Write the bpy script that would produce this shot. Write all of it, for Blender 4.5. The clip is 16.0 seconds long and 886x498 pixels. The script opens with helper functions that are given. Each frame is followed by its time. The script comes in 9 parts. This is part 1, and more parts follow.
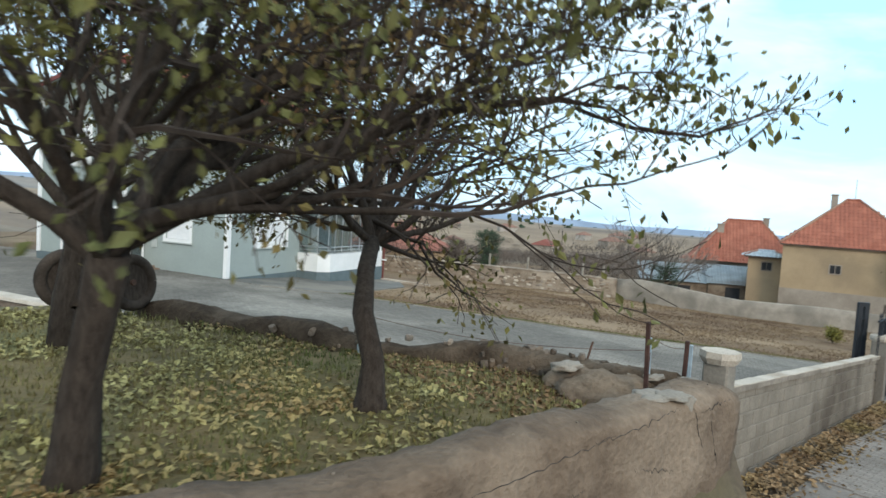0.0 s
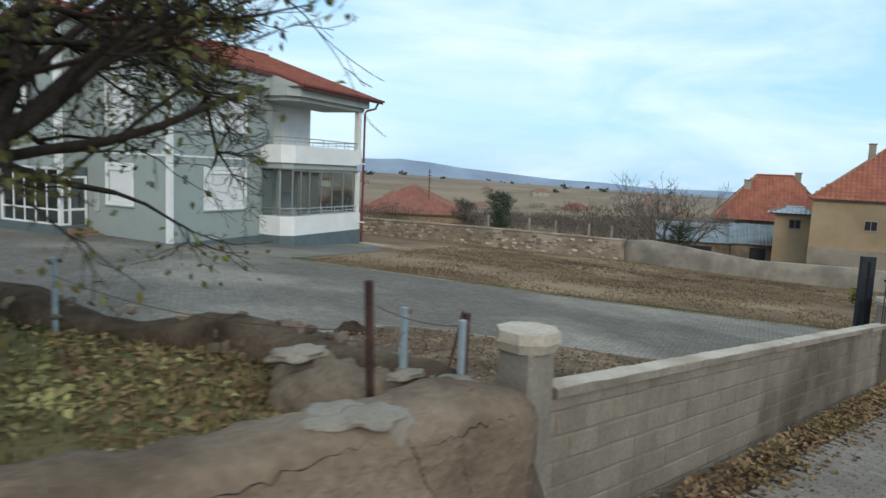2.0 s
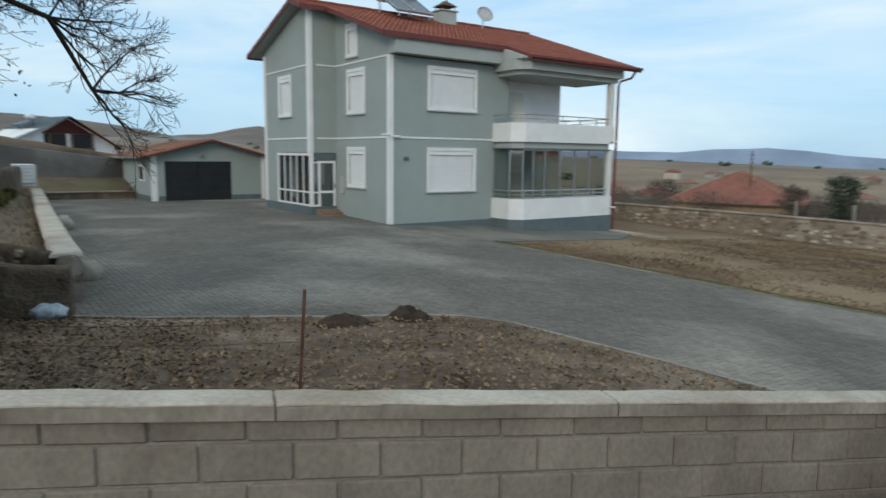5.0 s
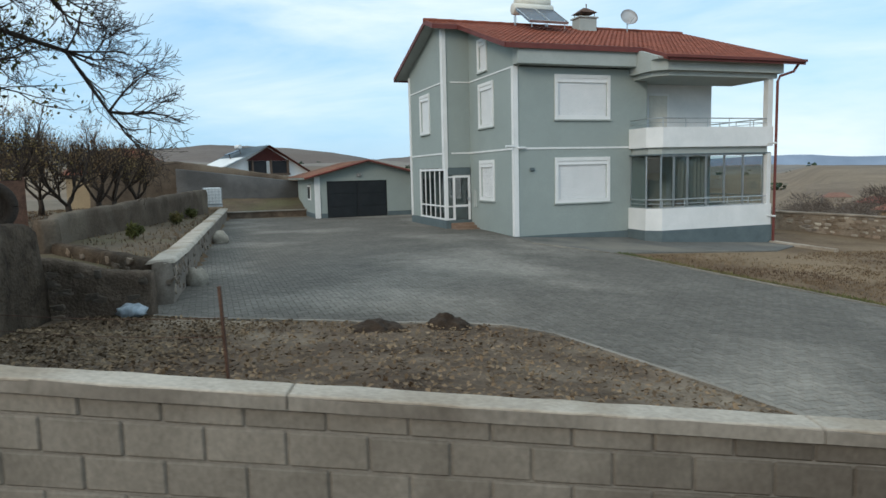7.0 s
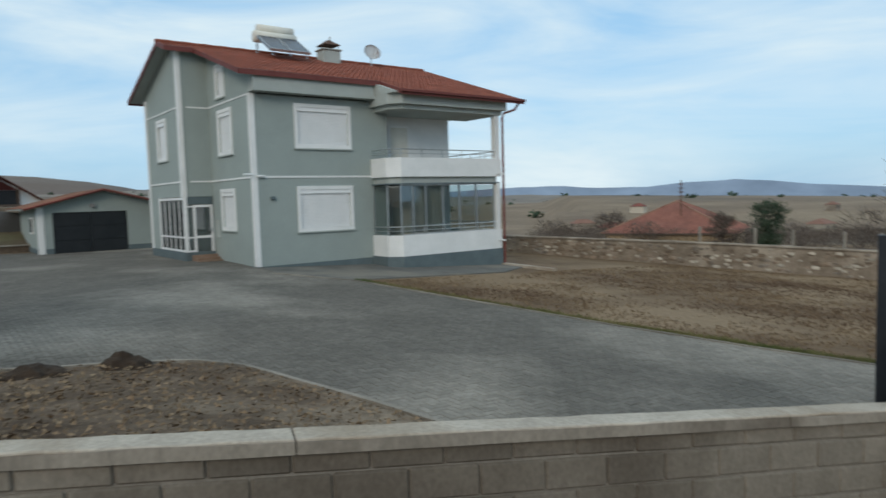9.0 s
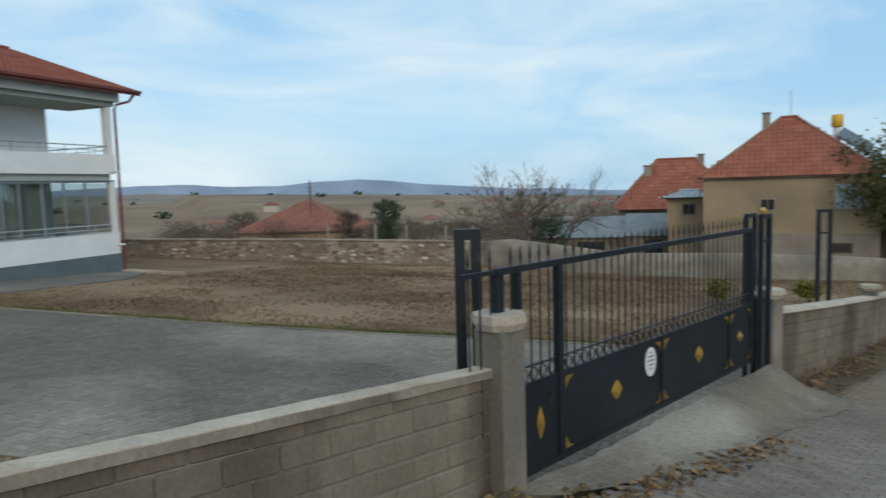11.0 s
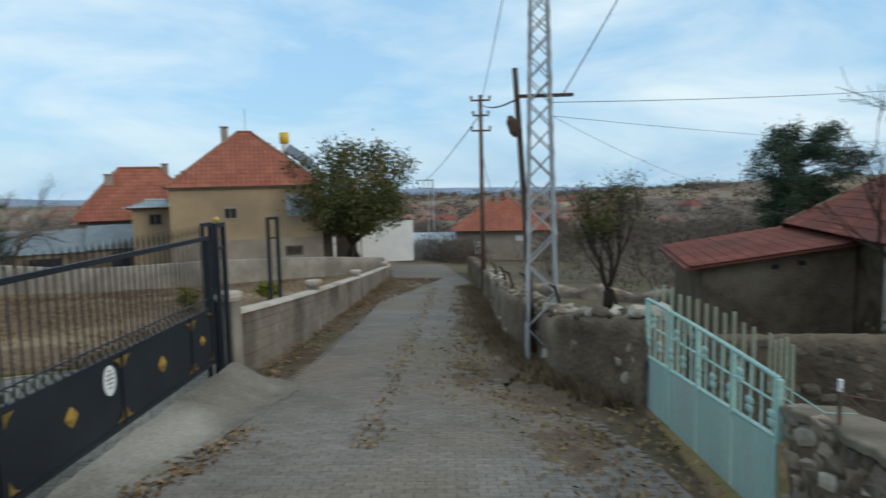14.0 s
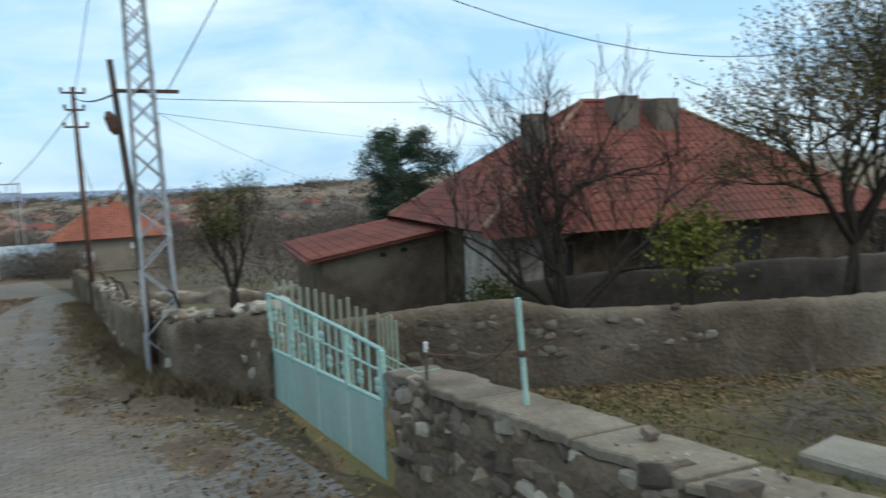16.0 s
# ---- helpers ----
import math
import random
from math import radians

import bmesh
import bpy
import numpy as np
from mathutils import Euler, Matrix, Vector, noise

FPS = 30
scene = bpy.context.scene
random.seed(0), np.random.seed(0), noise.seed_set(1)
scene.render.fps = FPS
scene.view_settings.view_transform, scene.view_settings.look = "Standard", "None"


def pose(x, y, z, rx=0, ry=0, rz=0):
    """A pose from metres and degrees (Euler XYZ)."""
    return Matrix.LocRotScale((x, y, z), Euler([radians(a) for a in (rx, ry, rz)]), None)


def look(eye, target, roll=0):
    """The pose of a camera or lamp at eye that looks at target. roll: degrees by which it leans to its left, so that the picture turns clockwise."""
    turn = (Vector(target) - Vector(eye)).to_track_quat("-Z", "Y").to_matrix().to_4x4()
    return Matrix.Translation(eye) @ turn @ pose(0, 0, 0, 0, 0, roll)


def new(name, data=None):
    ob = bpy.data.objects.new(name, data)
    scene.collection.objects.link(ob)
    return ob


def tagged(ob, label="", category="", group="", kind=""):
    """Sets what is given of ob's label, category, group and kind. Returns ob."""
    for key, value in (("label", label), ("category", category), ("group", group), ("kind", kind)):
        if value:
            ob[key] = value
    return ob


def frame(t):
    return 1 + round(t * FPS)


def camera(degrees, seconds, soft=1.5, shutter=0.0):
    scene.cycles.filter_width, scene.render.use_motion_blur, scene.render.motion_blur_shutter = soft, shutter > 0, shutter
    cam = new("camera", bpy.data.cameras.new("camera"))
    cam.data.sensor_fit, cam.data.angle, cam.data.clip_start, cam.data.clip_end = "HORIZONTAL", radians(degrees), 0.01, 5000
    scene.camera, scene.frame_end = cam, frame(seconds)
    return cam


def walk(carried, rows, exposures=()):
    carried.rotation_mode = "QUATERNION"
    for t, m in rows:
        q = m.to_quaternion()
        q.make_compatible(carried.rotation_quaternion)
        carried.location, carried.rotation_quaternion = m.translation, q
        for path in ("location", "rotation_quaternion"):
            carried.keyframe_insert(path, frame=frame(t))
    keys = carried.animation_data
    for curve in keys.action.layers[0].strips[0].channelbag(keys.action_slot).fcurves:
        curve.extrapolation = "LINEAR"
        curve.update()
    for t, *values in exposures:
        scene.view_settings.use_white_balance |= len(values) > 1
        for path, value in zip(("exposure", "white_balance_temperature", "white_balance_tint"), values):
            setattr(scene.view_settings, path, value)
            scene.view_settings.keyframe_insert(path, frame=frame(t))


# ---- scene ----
cam = camera(66.5, 16.0, 1.5, 0.5)
METRES, EYE, TILT, LEAN, TURN = 14.8, 3.66, 0.0, 0.0, -36.2
ROWS = [
    (0.0, 0.0, 0.0, 0.0, 0.24, -3.68, -3.74),
    (0.5, 0.0444, 0.0491, -0.0064, 2.85, -4.66, -1.12),
    (1.0, 0.093, 0.1044, -0.0132, 5.99, -6.03, -1.01),
    (1.5, 0.1397, 0.1531, -0.0188, 4.78, -5.71, -2.36),
    (2.0, 0.1897, 0.2062, -0.027, 3.28, -6.62, -2.54),
    (2.5, 0.2353, 0.2549, -0.035, 5.18, -6.42, -3.96),
    (3.0, 0.2859, 0.3094, -0.0422, 12.46, -7.81, -0.92),
    (3.5, 0.3313, 0.3547, -0.0478, 14.85, -7.3, -1.01),
    (4.0, 0.3788, 0.3994, -0.0549, 15.42, -6.32, -0.72),
    (4.5, 0.4203, 0.44, -0.0608, 22.79, -7.62, -3.18),
    (5.0, 0.4614, 0.4821, -0.0649, 32.45, -7.89, -0.67),
    (7.5, 0.6133, 0.6245, -0.082, 49.03, -5.25, 1.03),
    (8.0, 0.6377, 0.6455, -0.0852, 44.33, -2.01, 1.11),
    (8.5, 0.6542, 0.6635, -0.0861, 37.27, -3.28, 0.36),
    (9.0, 0.6631, 0.6735, -0.0864, 30.34, -4.29, 1.63),
    (9.5, 0.6655, 0.6752, -0.0861, 23.37, -5.01, 3.56),
    (10.0, 0.6688, 0.6751, -0.0858, 15.09, -5.5, 2.63),
    (12.5, 0.6813, 0.6668, -0.0851, -20.37, -5.01, 2.13),
    (13.0, 0.6825, 0.6639, -0.0849, -27.5, -5.16, 1.66),
    (13.5, 0.683, 0.6602, -0.085, -34.52, -5.31, 1.85),
    (14.0, 0.6838, 0.6572, -0.0847, -42.76, -5.61, 1.37),
    (14.5, 0.6817, 0.655, -0.0859, -51.26, -6.16, 1.39),
    (15.0, 0.681, 0.651, -0.0865, -59.51, -6.29, 1.45),
    (15.5, 0.679, 0.6469, -0.087, -65.81, -6.16, 1.18),
    (16.0, 0.6768, 0.6423, -0.0861, -73.89, -6.63, 2.28),
]
walk(cam, [(t, pose(0, 0, EYE, TILT, LEAN, TURN) @ pose(METRES * x, METRES * y, METRES * z, 90 + pitch, roll, yaw)) for t, x, y, z, yaw, pitch, roll in ROWS],
     exposures=((0.0, 0.80), (0.5, 0.66), (1.5, 0.40), (2.5, 0.18), (3.5, 0.12), (5.0, 0.05), (7.5, 0.2), (9.0, -0.06), (12.5, -0.02), (14.0, 0.03), (15.0, 0.14), (16.0, 0.31)))

# ---- world, sun, exposure ----
SUN_EL, SUN_AZ = 24.0, 250.0
world = bpy.data.worlds.new("world")
scene.world = world
world.use_nodes = True
wt = world.node_tree
wt.nodes.clear()
w_out = wt.nodes.new("ShaderNodeOutputWorld")
w_bg = wt.nodes.new("ShaderNodeBackground")
w_sky = wt.nodes.new("ShaderNodeTexSky")
w_sky.sky_type, w_sky.sun_disc = "NISHITA", False
w_sky.sun_elevation, w_sky.sun_rotation = radians(SUN_EL), radians(90 - SUN_AZ)
w_sky.air_density, w_sky.dust_density, w_sky.ozone_density = 1.0, 1.2, 1.6
w_co = wt.nodes.new("ShaderNodeTexCoord")
w_map = wt.nodes.new("ShaderNodeMapping")
w_map.inputs["Scale"].default_value = (1.1, 1.5, 5.0)
w_map.inputs["Rotation"].default_value = (0.10, 0.06, 0.5)
w_n = wt.nodes.new("ShaderNodeTexNoise")
w_n.inputs["Scale"].default_value, w_n.inputs["Detail"].default_value = 1.9, 7.0
w_n.inputs["Roughness"].default_value, w_n.inputs["Distortion"].default_value = 0.56, 0.5
w_r = wt.nodes.new("ShaderNodeValToRGB")
w_r.color_ramp.elements[0].position, w_r.color_ramp.elements[0].color = 0.38, (0.04, 0.04, 0.04, 1)
w_r.color_ramp.elements[1].position, w_r.color_ramp.elements[1].color = 0.72, (1.0, 1.0, 1.0, 1)
w_mix = wt.nodes.new("ShaderNodeMixRGB")
w_mix.inputs["Color2"].default_value = (7.95, 9.35, 9.95, 1)
w_low = wt.nodes.new("ShaderNodeMixRGB")
w_low.inputs["Fac"].default_value = 0.62
w_low.inputs["Color2"].default_value = (4.3, 8.0, 11.6, 1)
wt.links.new(w_co.outputs["Generated"], w_map.inputs["Vector"])
wt.links.new(w_map.outputs["Vector"], w_n.inputs["Vector"])
wt.links.new(w_n.outputs["Fac"], w_r.inputs["Fac"])
wt.links.new(w_sky.outputs["Color"], w_low.inputs["Color1"])
wt.links.new(w_low.outputs["Color"], w_mix.inputs["Color1"])
w_sep = wt.nodes.new("ShaderNodeSeparateXYZ")
w_top = wt.nodes.new("ShaderNodeMapRange")
w_top.inputs["From Min"].default_value, w_top.inputs["From Max"].default_value = 0.34, 0.75
w_top.inputs["To Min"].default_value, w_top.inputs["To Max"].default_value = 0.0, 0.55
w_add = wt.nodes.new("ShaderNodeMath")
w_add.operation, w_add.use_clamp = "ADD", True
wt.links.new(w_co.outputs["Generated"], w_sep.inputs["Vector"])
wt.links.new(w_sep.outputs["Z"], w_top.inputs["Value"])
wt.links.new(w_r.outputs["Color"], w_add.inputs[0])
wt.links.new(w_top.outputs["Result"], w_add.inputs[1])
wt.links.new(w_add.outputs[0], w_mix.inputs["Fac"])
wt.links.new(w_mix.outputs["Color"], w_bg.inputs["Color"])
wt.links.new(w_bg.outputs["Background"], w_out.inputs["Surface"])
w_bg.inputs["Strength"].default_value = 0.097

sun_data = bpy.data.lights.new("sun", "SUN")
sun_data.energy, sun_data.angle, sun_data.color = 0.95, radians(18), (1.0, 0.87, 0.70)
sun = new("sun", sun_data)
sun_dir = Vector((math.cos(radians(SUN_AZ)) * math.cos(radians(SUN_EL)), math.sin(radians(SUN_AZ)) * math.cos(radians(SUN_EL)), math.sin(radians(SUN_EL))))
sun.matrix_world = look(sun_dir * 60, (0, 0, 0))

# ---- materials ----


def surface(name, c1, c2, scale=4.0, rough=0.85, bump=0.25, fine=40.0, metal=0.0, c3=None, stretch=(1, 1, 1), rnd=0.0, spec=0.3, depth=0.01, broad=0.6, detail=5.0):
    """Two-scale procedural surface: broad mottling between c1 and c2, optional third tone in patches, fine grain relief."""
    m = bpy.data.materials.new(name)
    m.use_nodes = True
    t = m.node_tree
    n, l = t.nodes, t.links
    b = n["Principled BSDF"]
    place = n.new("ShaderNodeNewGeometry")
    mp = n.new("ShaderNodeMapping")
    mp.inputs["Scale"].default_value = stretch
    l.new(place.outputs["Position"], mp.inputs["Vector"])
    info = n.new("ShaderNodeObjectInfo")
    n1 = n.new("ShaderNodeTexNoise")
    n1.inputs["Scale"].default_value, n1.inputs["Detail"].default_value, n1.inputs["Roughness"].default_value = scale, detail, 0.65
    n2 = n.new("ShaderNodeTexNoise")
    n2.inputs["Scale"].default_value, n2.inputs["Detail"].default_value = fine, 4.0
    l.new(mp.outputs["Vector"], n1.inputs["Vector"])
    l.new(mp.outputs["Vector"], n2.inputs["Vector"])
    ramp = n.new("ShaderNodeValToRGB")
    ramp.color_ramp.elements[0].position, ramp.color_ramp.elements[1].position = 0.5 - broad * 0.3, 0.5 + broad * 0.3
    ramp.color_ramp.elements[0].color, ramp.color_ramp.elements[1].color = (*c1, 1), (*c2, 1)
    l.new(n1.outputs["Fac"], ramp.inputs["Fac"])
    col = ramp.outputs["Color"]
    if c3:
        n3 = n.new("ShaderNodeTexNoise")
        n3.inputs["Scale"].default_value, n3.inputs["Detail"].default_value = scale * 0.31, 6.0
        l.new(mp.outputs["Vector"], n3.inputs["Vector"])
        r3 = n.new("ShaderNodeValToRGB")
        r3.color_ramp.elements[0].position, r3.color_ramp.elements[1].position = 0.5, 0.63
        mx = n.new("ShaderNodeMixRGB")
        mx.inputs["Color2"].default_value = (*c3, 1)
        l.new(n3.outputs["Fac"], r3.inputs["Fac"])
        l.new(r3.outputs["Color"], mx.inputs["Fac"])
        l.new(col, mx.inputs["Color1"])
        col = mx.outputs["Color"]
    gm = n.new("ShaderNodeMixRGB")
    gm.blend_type = "OVERLAY"
    gm.inputs["Fac"].default_value = 0.35
    l.new(col, gm.inputs["Color1"])
    l.new(n2.outputs["Fac"], gm.inputs["Color2"])
    col = gm.outputs["Color"]
    if rnd:
        hv = n.new("ShaderNodeHueSaturation")
        mr = n.new("ShaderNodeMapRange")
        mr.inputs["To Min"].default_value, mr.inputs["To Max"].default_value = 1 - rnd, 1 + rnd
        geo = n.new("ShaderNodeNewGeometry")
        add = n.new("ShaderNodeMath")
        add.operation = "ADD"
        fr = n.new("ShaderNodeMath")
        fr.operation = "FRACT"
        l.new(info.outputs["Random"], add.inputs[0])
        l.new(geo.outputs["Random Per Island"], add.inputs[1])
        l.new(add.outputs[0], fr.inputs[0])
        l.new(fr.outputs[0], mr.inputs["Value"])
        l.new(mr.outputs["Result"], hv.inputs["Value"])
        l.new(col, hv.inputs["Color"])
        col = hv.outputs["Color"]
    l.new(col, b.inputs["Base Color"])
    b.inputs["Roughness"].default_value, b.inputs["Metallic"].default_value = rough, metal
    b.inputs["Specular IOR Level"].default_value = spec
    if bump:
        ad = n.new("ShaderNodeMath")
        ad.operation = "ADD"
        l.new(n1.outputs["Fac"], ad.inputs[0])
        l.new(n2.outputs["Fac"], ad.inputs[1])
        bp = n.new("ShaderNodeBump")
        bp.inputs["Strength"].default_value, bp.inputs["Distance"].default_value = bump, depth
        l.new(ad.outputs[0], bp.inputs["Height"])
        l.new(bp.outputs["Normal"], b.inputs["Normal"])
    return m


def pane_glass(name, tint=(0.9, 0.95, 0.95), through_it=0.55):
    """Window glass: partly clear, partly mirror."""
    m = bpy.data.materials.new(name)
    m.use_nodes = True
    t = m.node_tree
    n, l = t.nodes, t.links
    n.clear()
    out = n.new("ShaderNodeOutputMaterial")
    tr = n.new("ShaderNodeBsdfTransparent")
    tr.inputs["Color"].default_value = (*tint, 1)
    gl = n.new("ShaderNodeBsdfGlossy")
    gl.inputs["Roughness"].default_value = 0.03
    mx = n.new("ShaderNodeMixShader")
    mx.inputs["Fac"].default_value = 1 - through_it
    l.new(tr.outputs[0], mx.inputs[1])
    l.new(gl.outputs[0], mx.inputs[2])
    l.new(mx.outputs[0], out.inputs["Surface"])
    return m


M = {}
M["dry_field"] = surface("dry_field", (0.105, 0.068, 0.043), (0.215, 0.152, 0.097), 0.55, 0.97, 0.7, 7.0, c3=(0.25, 0.18, 0.116), depth=0.06, spec=0.1, broad=0.8)
M["road_pave"] = surface("road_pave", (0.162, 0.142, 0.126), (0.235, 0.209, 0.186), 0.7, 0.95, 0.3, 22.0, c3=(0.205, 0.168, 0.134), rnd=0.1, spec=0.12)
M["concrete"] = surface("concrete", (0.210, 0.186, 0.154), (0.310, 0.275, 0.231), 1.6, 0.9, 0.3, 30.0, c3=(0.173, 0.155, 0.131))
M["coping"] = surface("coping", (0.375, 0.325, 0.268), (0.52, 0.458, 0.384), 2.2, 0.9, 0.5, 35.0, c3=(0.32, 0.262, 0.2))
# coping sides: staining, with shade put in as a darker tone
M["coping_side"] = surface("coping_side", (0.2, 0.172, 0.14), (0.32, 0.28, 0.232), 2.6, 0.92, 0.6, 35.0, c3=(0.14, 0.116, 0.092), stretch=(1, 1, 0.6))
M["block"] = surface("block", (0.152, 0.130, 0.104), (0.273, 0.238, 0.195), 1.5, 0.92, 0.5, 38.0, c3=(0.105, 0.086, 0.068), rnd=0.10, spec=0.15, broad=0.9, stretch=(1, 1, 0.7))
M["mortar"] = surface("mortar", (0.19, 0.167, 0.139), (0.262, 0.232, 0.195), 3.0, 0.95, 0.3, 40.0)
M["adobe"] = surface("adobe", (0.105, 0.075, 0.053), (0.195, 0.143, 0.102), 2.2, 0.97, 1.0, 16.0, c3=(0.235, 0.18, 0.132), depth=0.03)
M["adobe_grey"] = surface("adobe_grey", (0.1, 0.074, 0.054), (0.19, 0.146, 0.107), 1.3, 0.97, 0.9, 14.0, c3=(0.235, 0.19, 0.145), depth=0.04, spec=0.1)
M["mud_heap"] = surface("mud_heap", (0.03, 0.02, 0.014), (0.06, 0.041, 0.028), 4.0, 0.97, 0.9, 18.0, depth=0.03)
M["roof_far"] = surface("roof_far", (0.19, 0.10, 0.075), (0.25, 0.14, 0.105), 0.2, 0.9, 0.0, 2.0)
M["garden_grass"] = surface("garden_grass", (0.089, 0.066, 0.034), (0.163, 0.120, 0.061), 1.1, 0.95, 0.6, 14.0, c3=(0.100, 0.092, 0.038), depth=0.04)
M["cement_ramp"] = surface("cement_ramp", (0.158, 0.138, 0.112), (0.263, 0.235, 0.197), 1.1, 0.95, 0.9, 18.0, c3=(0.347, 0.318, 0.275), depth=0.025, spec=0.15)
M["post_rust"] = surface("post_rust", (0.035, 0.019, 0.016), (0.085, 0.043, 0.034), 6.0, 0.85, 0.3, 40.0)
M["pipe_blue"] = surface("pipe_blue", (0.22, 0.28, 0.32), (0.30, 0.36, 0.40), 3.0, 0.6, 0.1, 30.0)
M["mud_dark"] = surface("mud_dark", (0.075, 0.06, 0.047), (0.15, 0.122, 0.096), 1.5, 0.97, 0.8, 14.0, c3=(0.18, 0.155, 0.125), depth=0.03)
M["garden_mud"] = surface("garden_mud", (0.075, 0.056, 0.042), (0.135, 0.104, 0.078), 1.2, 0.97, 0.8, 14.0, c3=(0.165, 0.132, 0.1), depth=0.03, spec=0.1)
M["field_stone"] = surface("field_stone", (0.16, 0.125, 0.092), (0.27, 0.218, 0.168), 2.4, 0.94, 0.7, 22.0, c3=(0.33, 0.275, 0.215), depth=0.03)
M["stub_mud"] = surface("stub_mud", (0.078, 0.058, 0.043), (0.17, 0.129, 0.097), 2.2, 0.97, 1.0, 18.0, c3=(0.2, 0.15, 0.11), depth=0.04, spec=0.1)
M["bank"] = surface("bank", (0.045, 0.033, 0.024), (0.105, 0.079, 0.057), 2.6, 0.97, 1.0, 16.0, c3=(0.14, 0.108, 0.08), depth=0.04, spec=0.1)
M["grass"] = surface("grass", (0.089, 0.075, 0.033), (0.179, 0.135, 0.062), 1.6, 0.95, 0.6, 16.0, c3=(0.126, 0.120, 0.048), depth=0.04)
M["soil"] = surface("soil", (0.085, 0.06, 0.043), (0.2, 0.15, 0.11), 0.8, 0.97, 1.0, 11.0, c3=(0.31, 0.248, 0.185), depth=0.05, spec=0.1)
M["garden_soil"] = surface("garden_soil", (0.079, 0.058, 0.038), (0.152, 0.112, 0.074), 0.6, 0.97, 0.6, 9.0, c3=(0.116, 0.100, 0.052), depth=0.05)
M["render_grey"] = surface("render_grey", (0.295, 0.338, 0.322), (0.325, 0.37, 0.354), 0.8, 0.85, 0.15, 60.0)
M["white_paint"] = surface("white_paint", (0.70, 0.71, 0.70), (0.80, 0.80, 0.79), 1.2, 0.7, 0.08, 50.0)
M["soffit"] = surface("soffit", (0.36, 0.39, 0.37), (0.42, 0.45, 0.43), 1.0, 0.85, 0.1, 50.0)
M["plinth"] = surface("plinth", (0.095, 0.125, 0.135), (0.13, 0.165, 0.175), 1.5, 0.8, 0.15, 40.0)
M["pvc"] = surface("pvc", (0.76, 0.77, 0.77), (0.83, 0.83, 0.83), 2.0, 0.45, 0.03, 40.0, spec=0.5)
M["roof_red"] = surface("roof_red", (0.19, 0.052, 0.03), (0.27, 0.08, 0.048), 1.2, 0.8, 0.3, 30.0, rnd=0.16)
M["roof_garage"] = surface("roof_garage", (0.19, 0.085, 0.052), (0.265, 0.125, 0.08), 0.9, 0.85, 0.35, 20.0, c3=(0.16, 0.08, 0.055), rnd=0.15)
M["roof_old"] = surface("roof_old", (0.25, 0.08, 0.05), (0.34, 0.125, 0.08), 0.9, 0.85, 0.35, 20.0, c3=(0.25, 0.085, 0.055), rnd=0.1)
M["roof_dark"] = surface("roof_dark", (0.155, 0.05, 0.038), (0.235, 0.078, 0.058), 0.9, 0.85, 0.35, 20.0, c3=(0.14, 0.055, 0.045), rnd=0.1)
M["fascia"] = surface("fascia", (0.13, 0.035, 0.03), (0.17, 0.05, 0.04), 2.0, 0.6, 0.1, 30.0)
M["gate_black"] = surface("gate_black", (0.010, 0.013, 0.018), (0.02, 0.024, 0.03), 1.0, 0.5, 0.05, 30.0, spec=0.3)
M["gold"] = surface("gold", (0.42, 0.27, 0.06), (0.6, 0.42, 0.12), 8.0, 0.45, 0.1, 40.0, metal=0.5)
M["turq"] = surface("turq", (0.28, 0.42, 0.385), (0.37, 0.515, 0.47), 1.3, 0.7, 0.12, 30.0, c3=(0.33, 0.42, 0.38), stretch=(3, 3, 0.6))
M["turq_pole"] = surface("turq_pole", (0.30, 0.49, 0.45), (0.40, 0.58, 0.53), 3.0, 0.6, 0.12, 30.0)
M["galv"] = surface("galv", (0.36, 0.38, 0.40), (0.48, 0.50, 0.52), 2.0, 0.55, 0.1, 30.0, metal=0.35)
M["rust"] = surface("rust", (0.07, 0.04, 0.03), (0.15, 0.085, 0.06), 5.0, 0.85, 0.3, 40.0)
M["old_wood"] = surface("old_wood", (0.07, 0.05, 0.04), (0.15, 0.11, 0.085), 5.0, 0.9, 0.4, 30.0, stretch=(4, 4, 0.5))
M["bark"] = surface("bark", (0.03, 0.023, 0.019), (0.07, 0.055, 0.044), 7.0, 0.95, 0.9, 30.0, stretch=(3, 3, 0.8), depth=0.02, spec=0.15)
M["twig"] = surface("twig", (0.042, 0.032, 0.027), (0.08, 0.062, 0.051), 6.0, 0.95, 0.2, 30.0, spec=0.15)
M["twig_grey"] = surface("twig_grey", (0.11, 0.092, 0.08), (0.19, 0.162, 0.14), 6.0, 0.95, 0.2, 30.0)
M["leaf"] = surface("leaf", (0.062, 0.072, 0.02), (0.135, 0.125, 0.038), 0.9, 0.7, 0.0, 20.0, c3=(0.14, 0.09, 0.035), rnd=0.45)
M["leaf_green"] = surface("leaf_green", (0.045, 0.056, 0.018), (0.095, 0.1, 0.03), 0.8, 0.75, 0.0, 20.0, c3=(0.12, 0.1, 0.032), rnd=0.45)
M["leaf_yellow"] = surface("leaf_yellow", (0.12, 0.135, 0.022), (0.22, 0.205, 0.038), 0.9, 0.75, 0.0, 20.0, c3=(0.15, 0.12, 0.035), rnd=0.45)
M["needle"] = surface("needle", (0.028, 0.05, 0.03), (0.055, 0.085, 0.048), 0.9, 0.8, 0.0, 20.0, rnd=0.4)
M["leaf_litter"] = surface("leaf_litter", (0.13, 0.08, 0.042), (0.26, 0.175, 0.095), 1.0, 0.9, 0.0, 20.0, c3=(0.2, 0.15, 0.06), rnd=0.45)
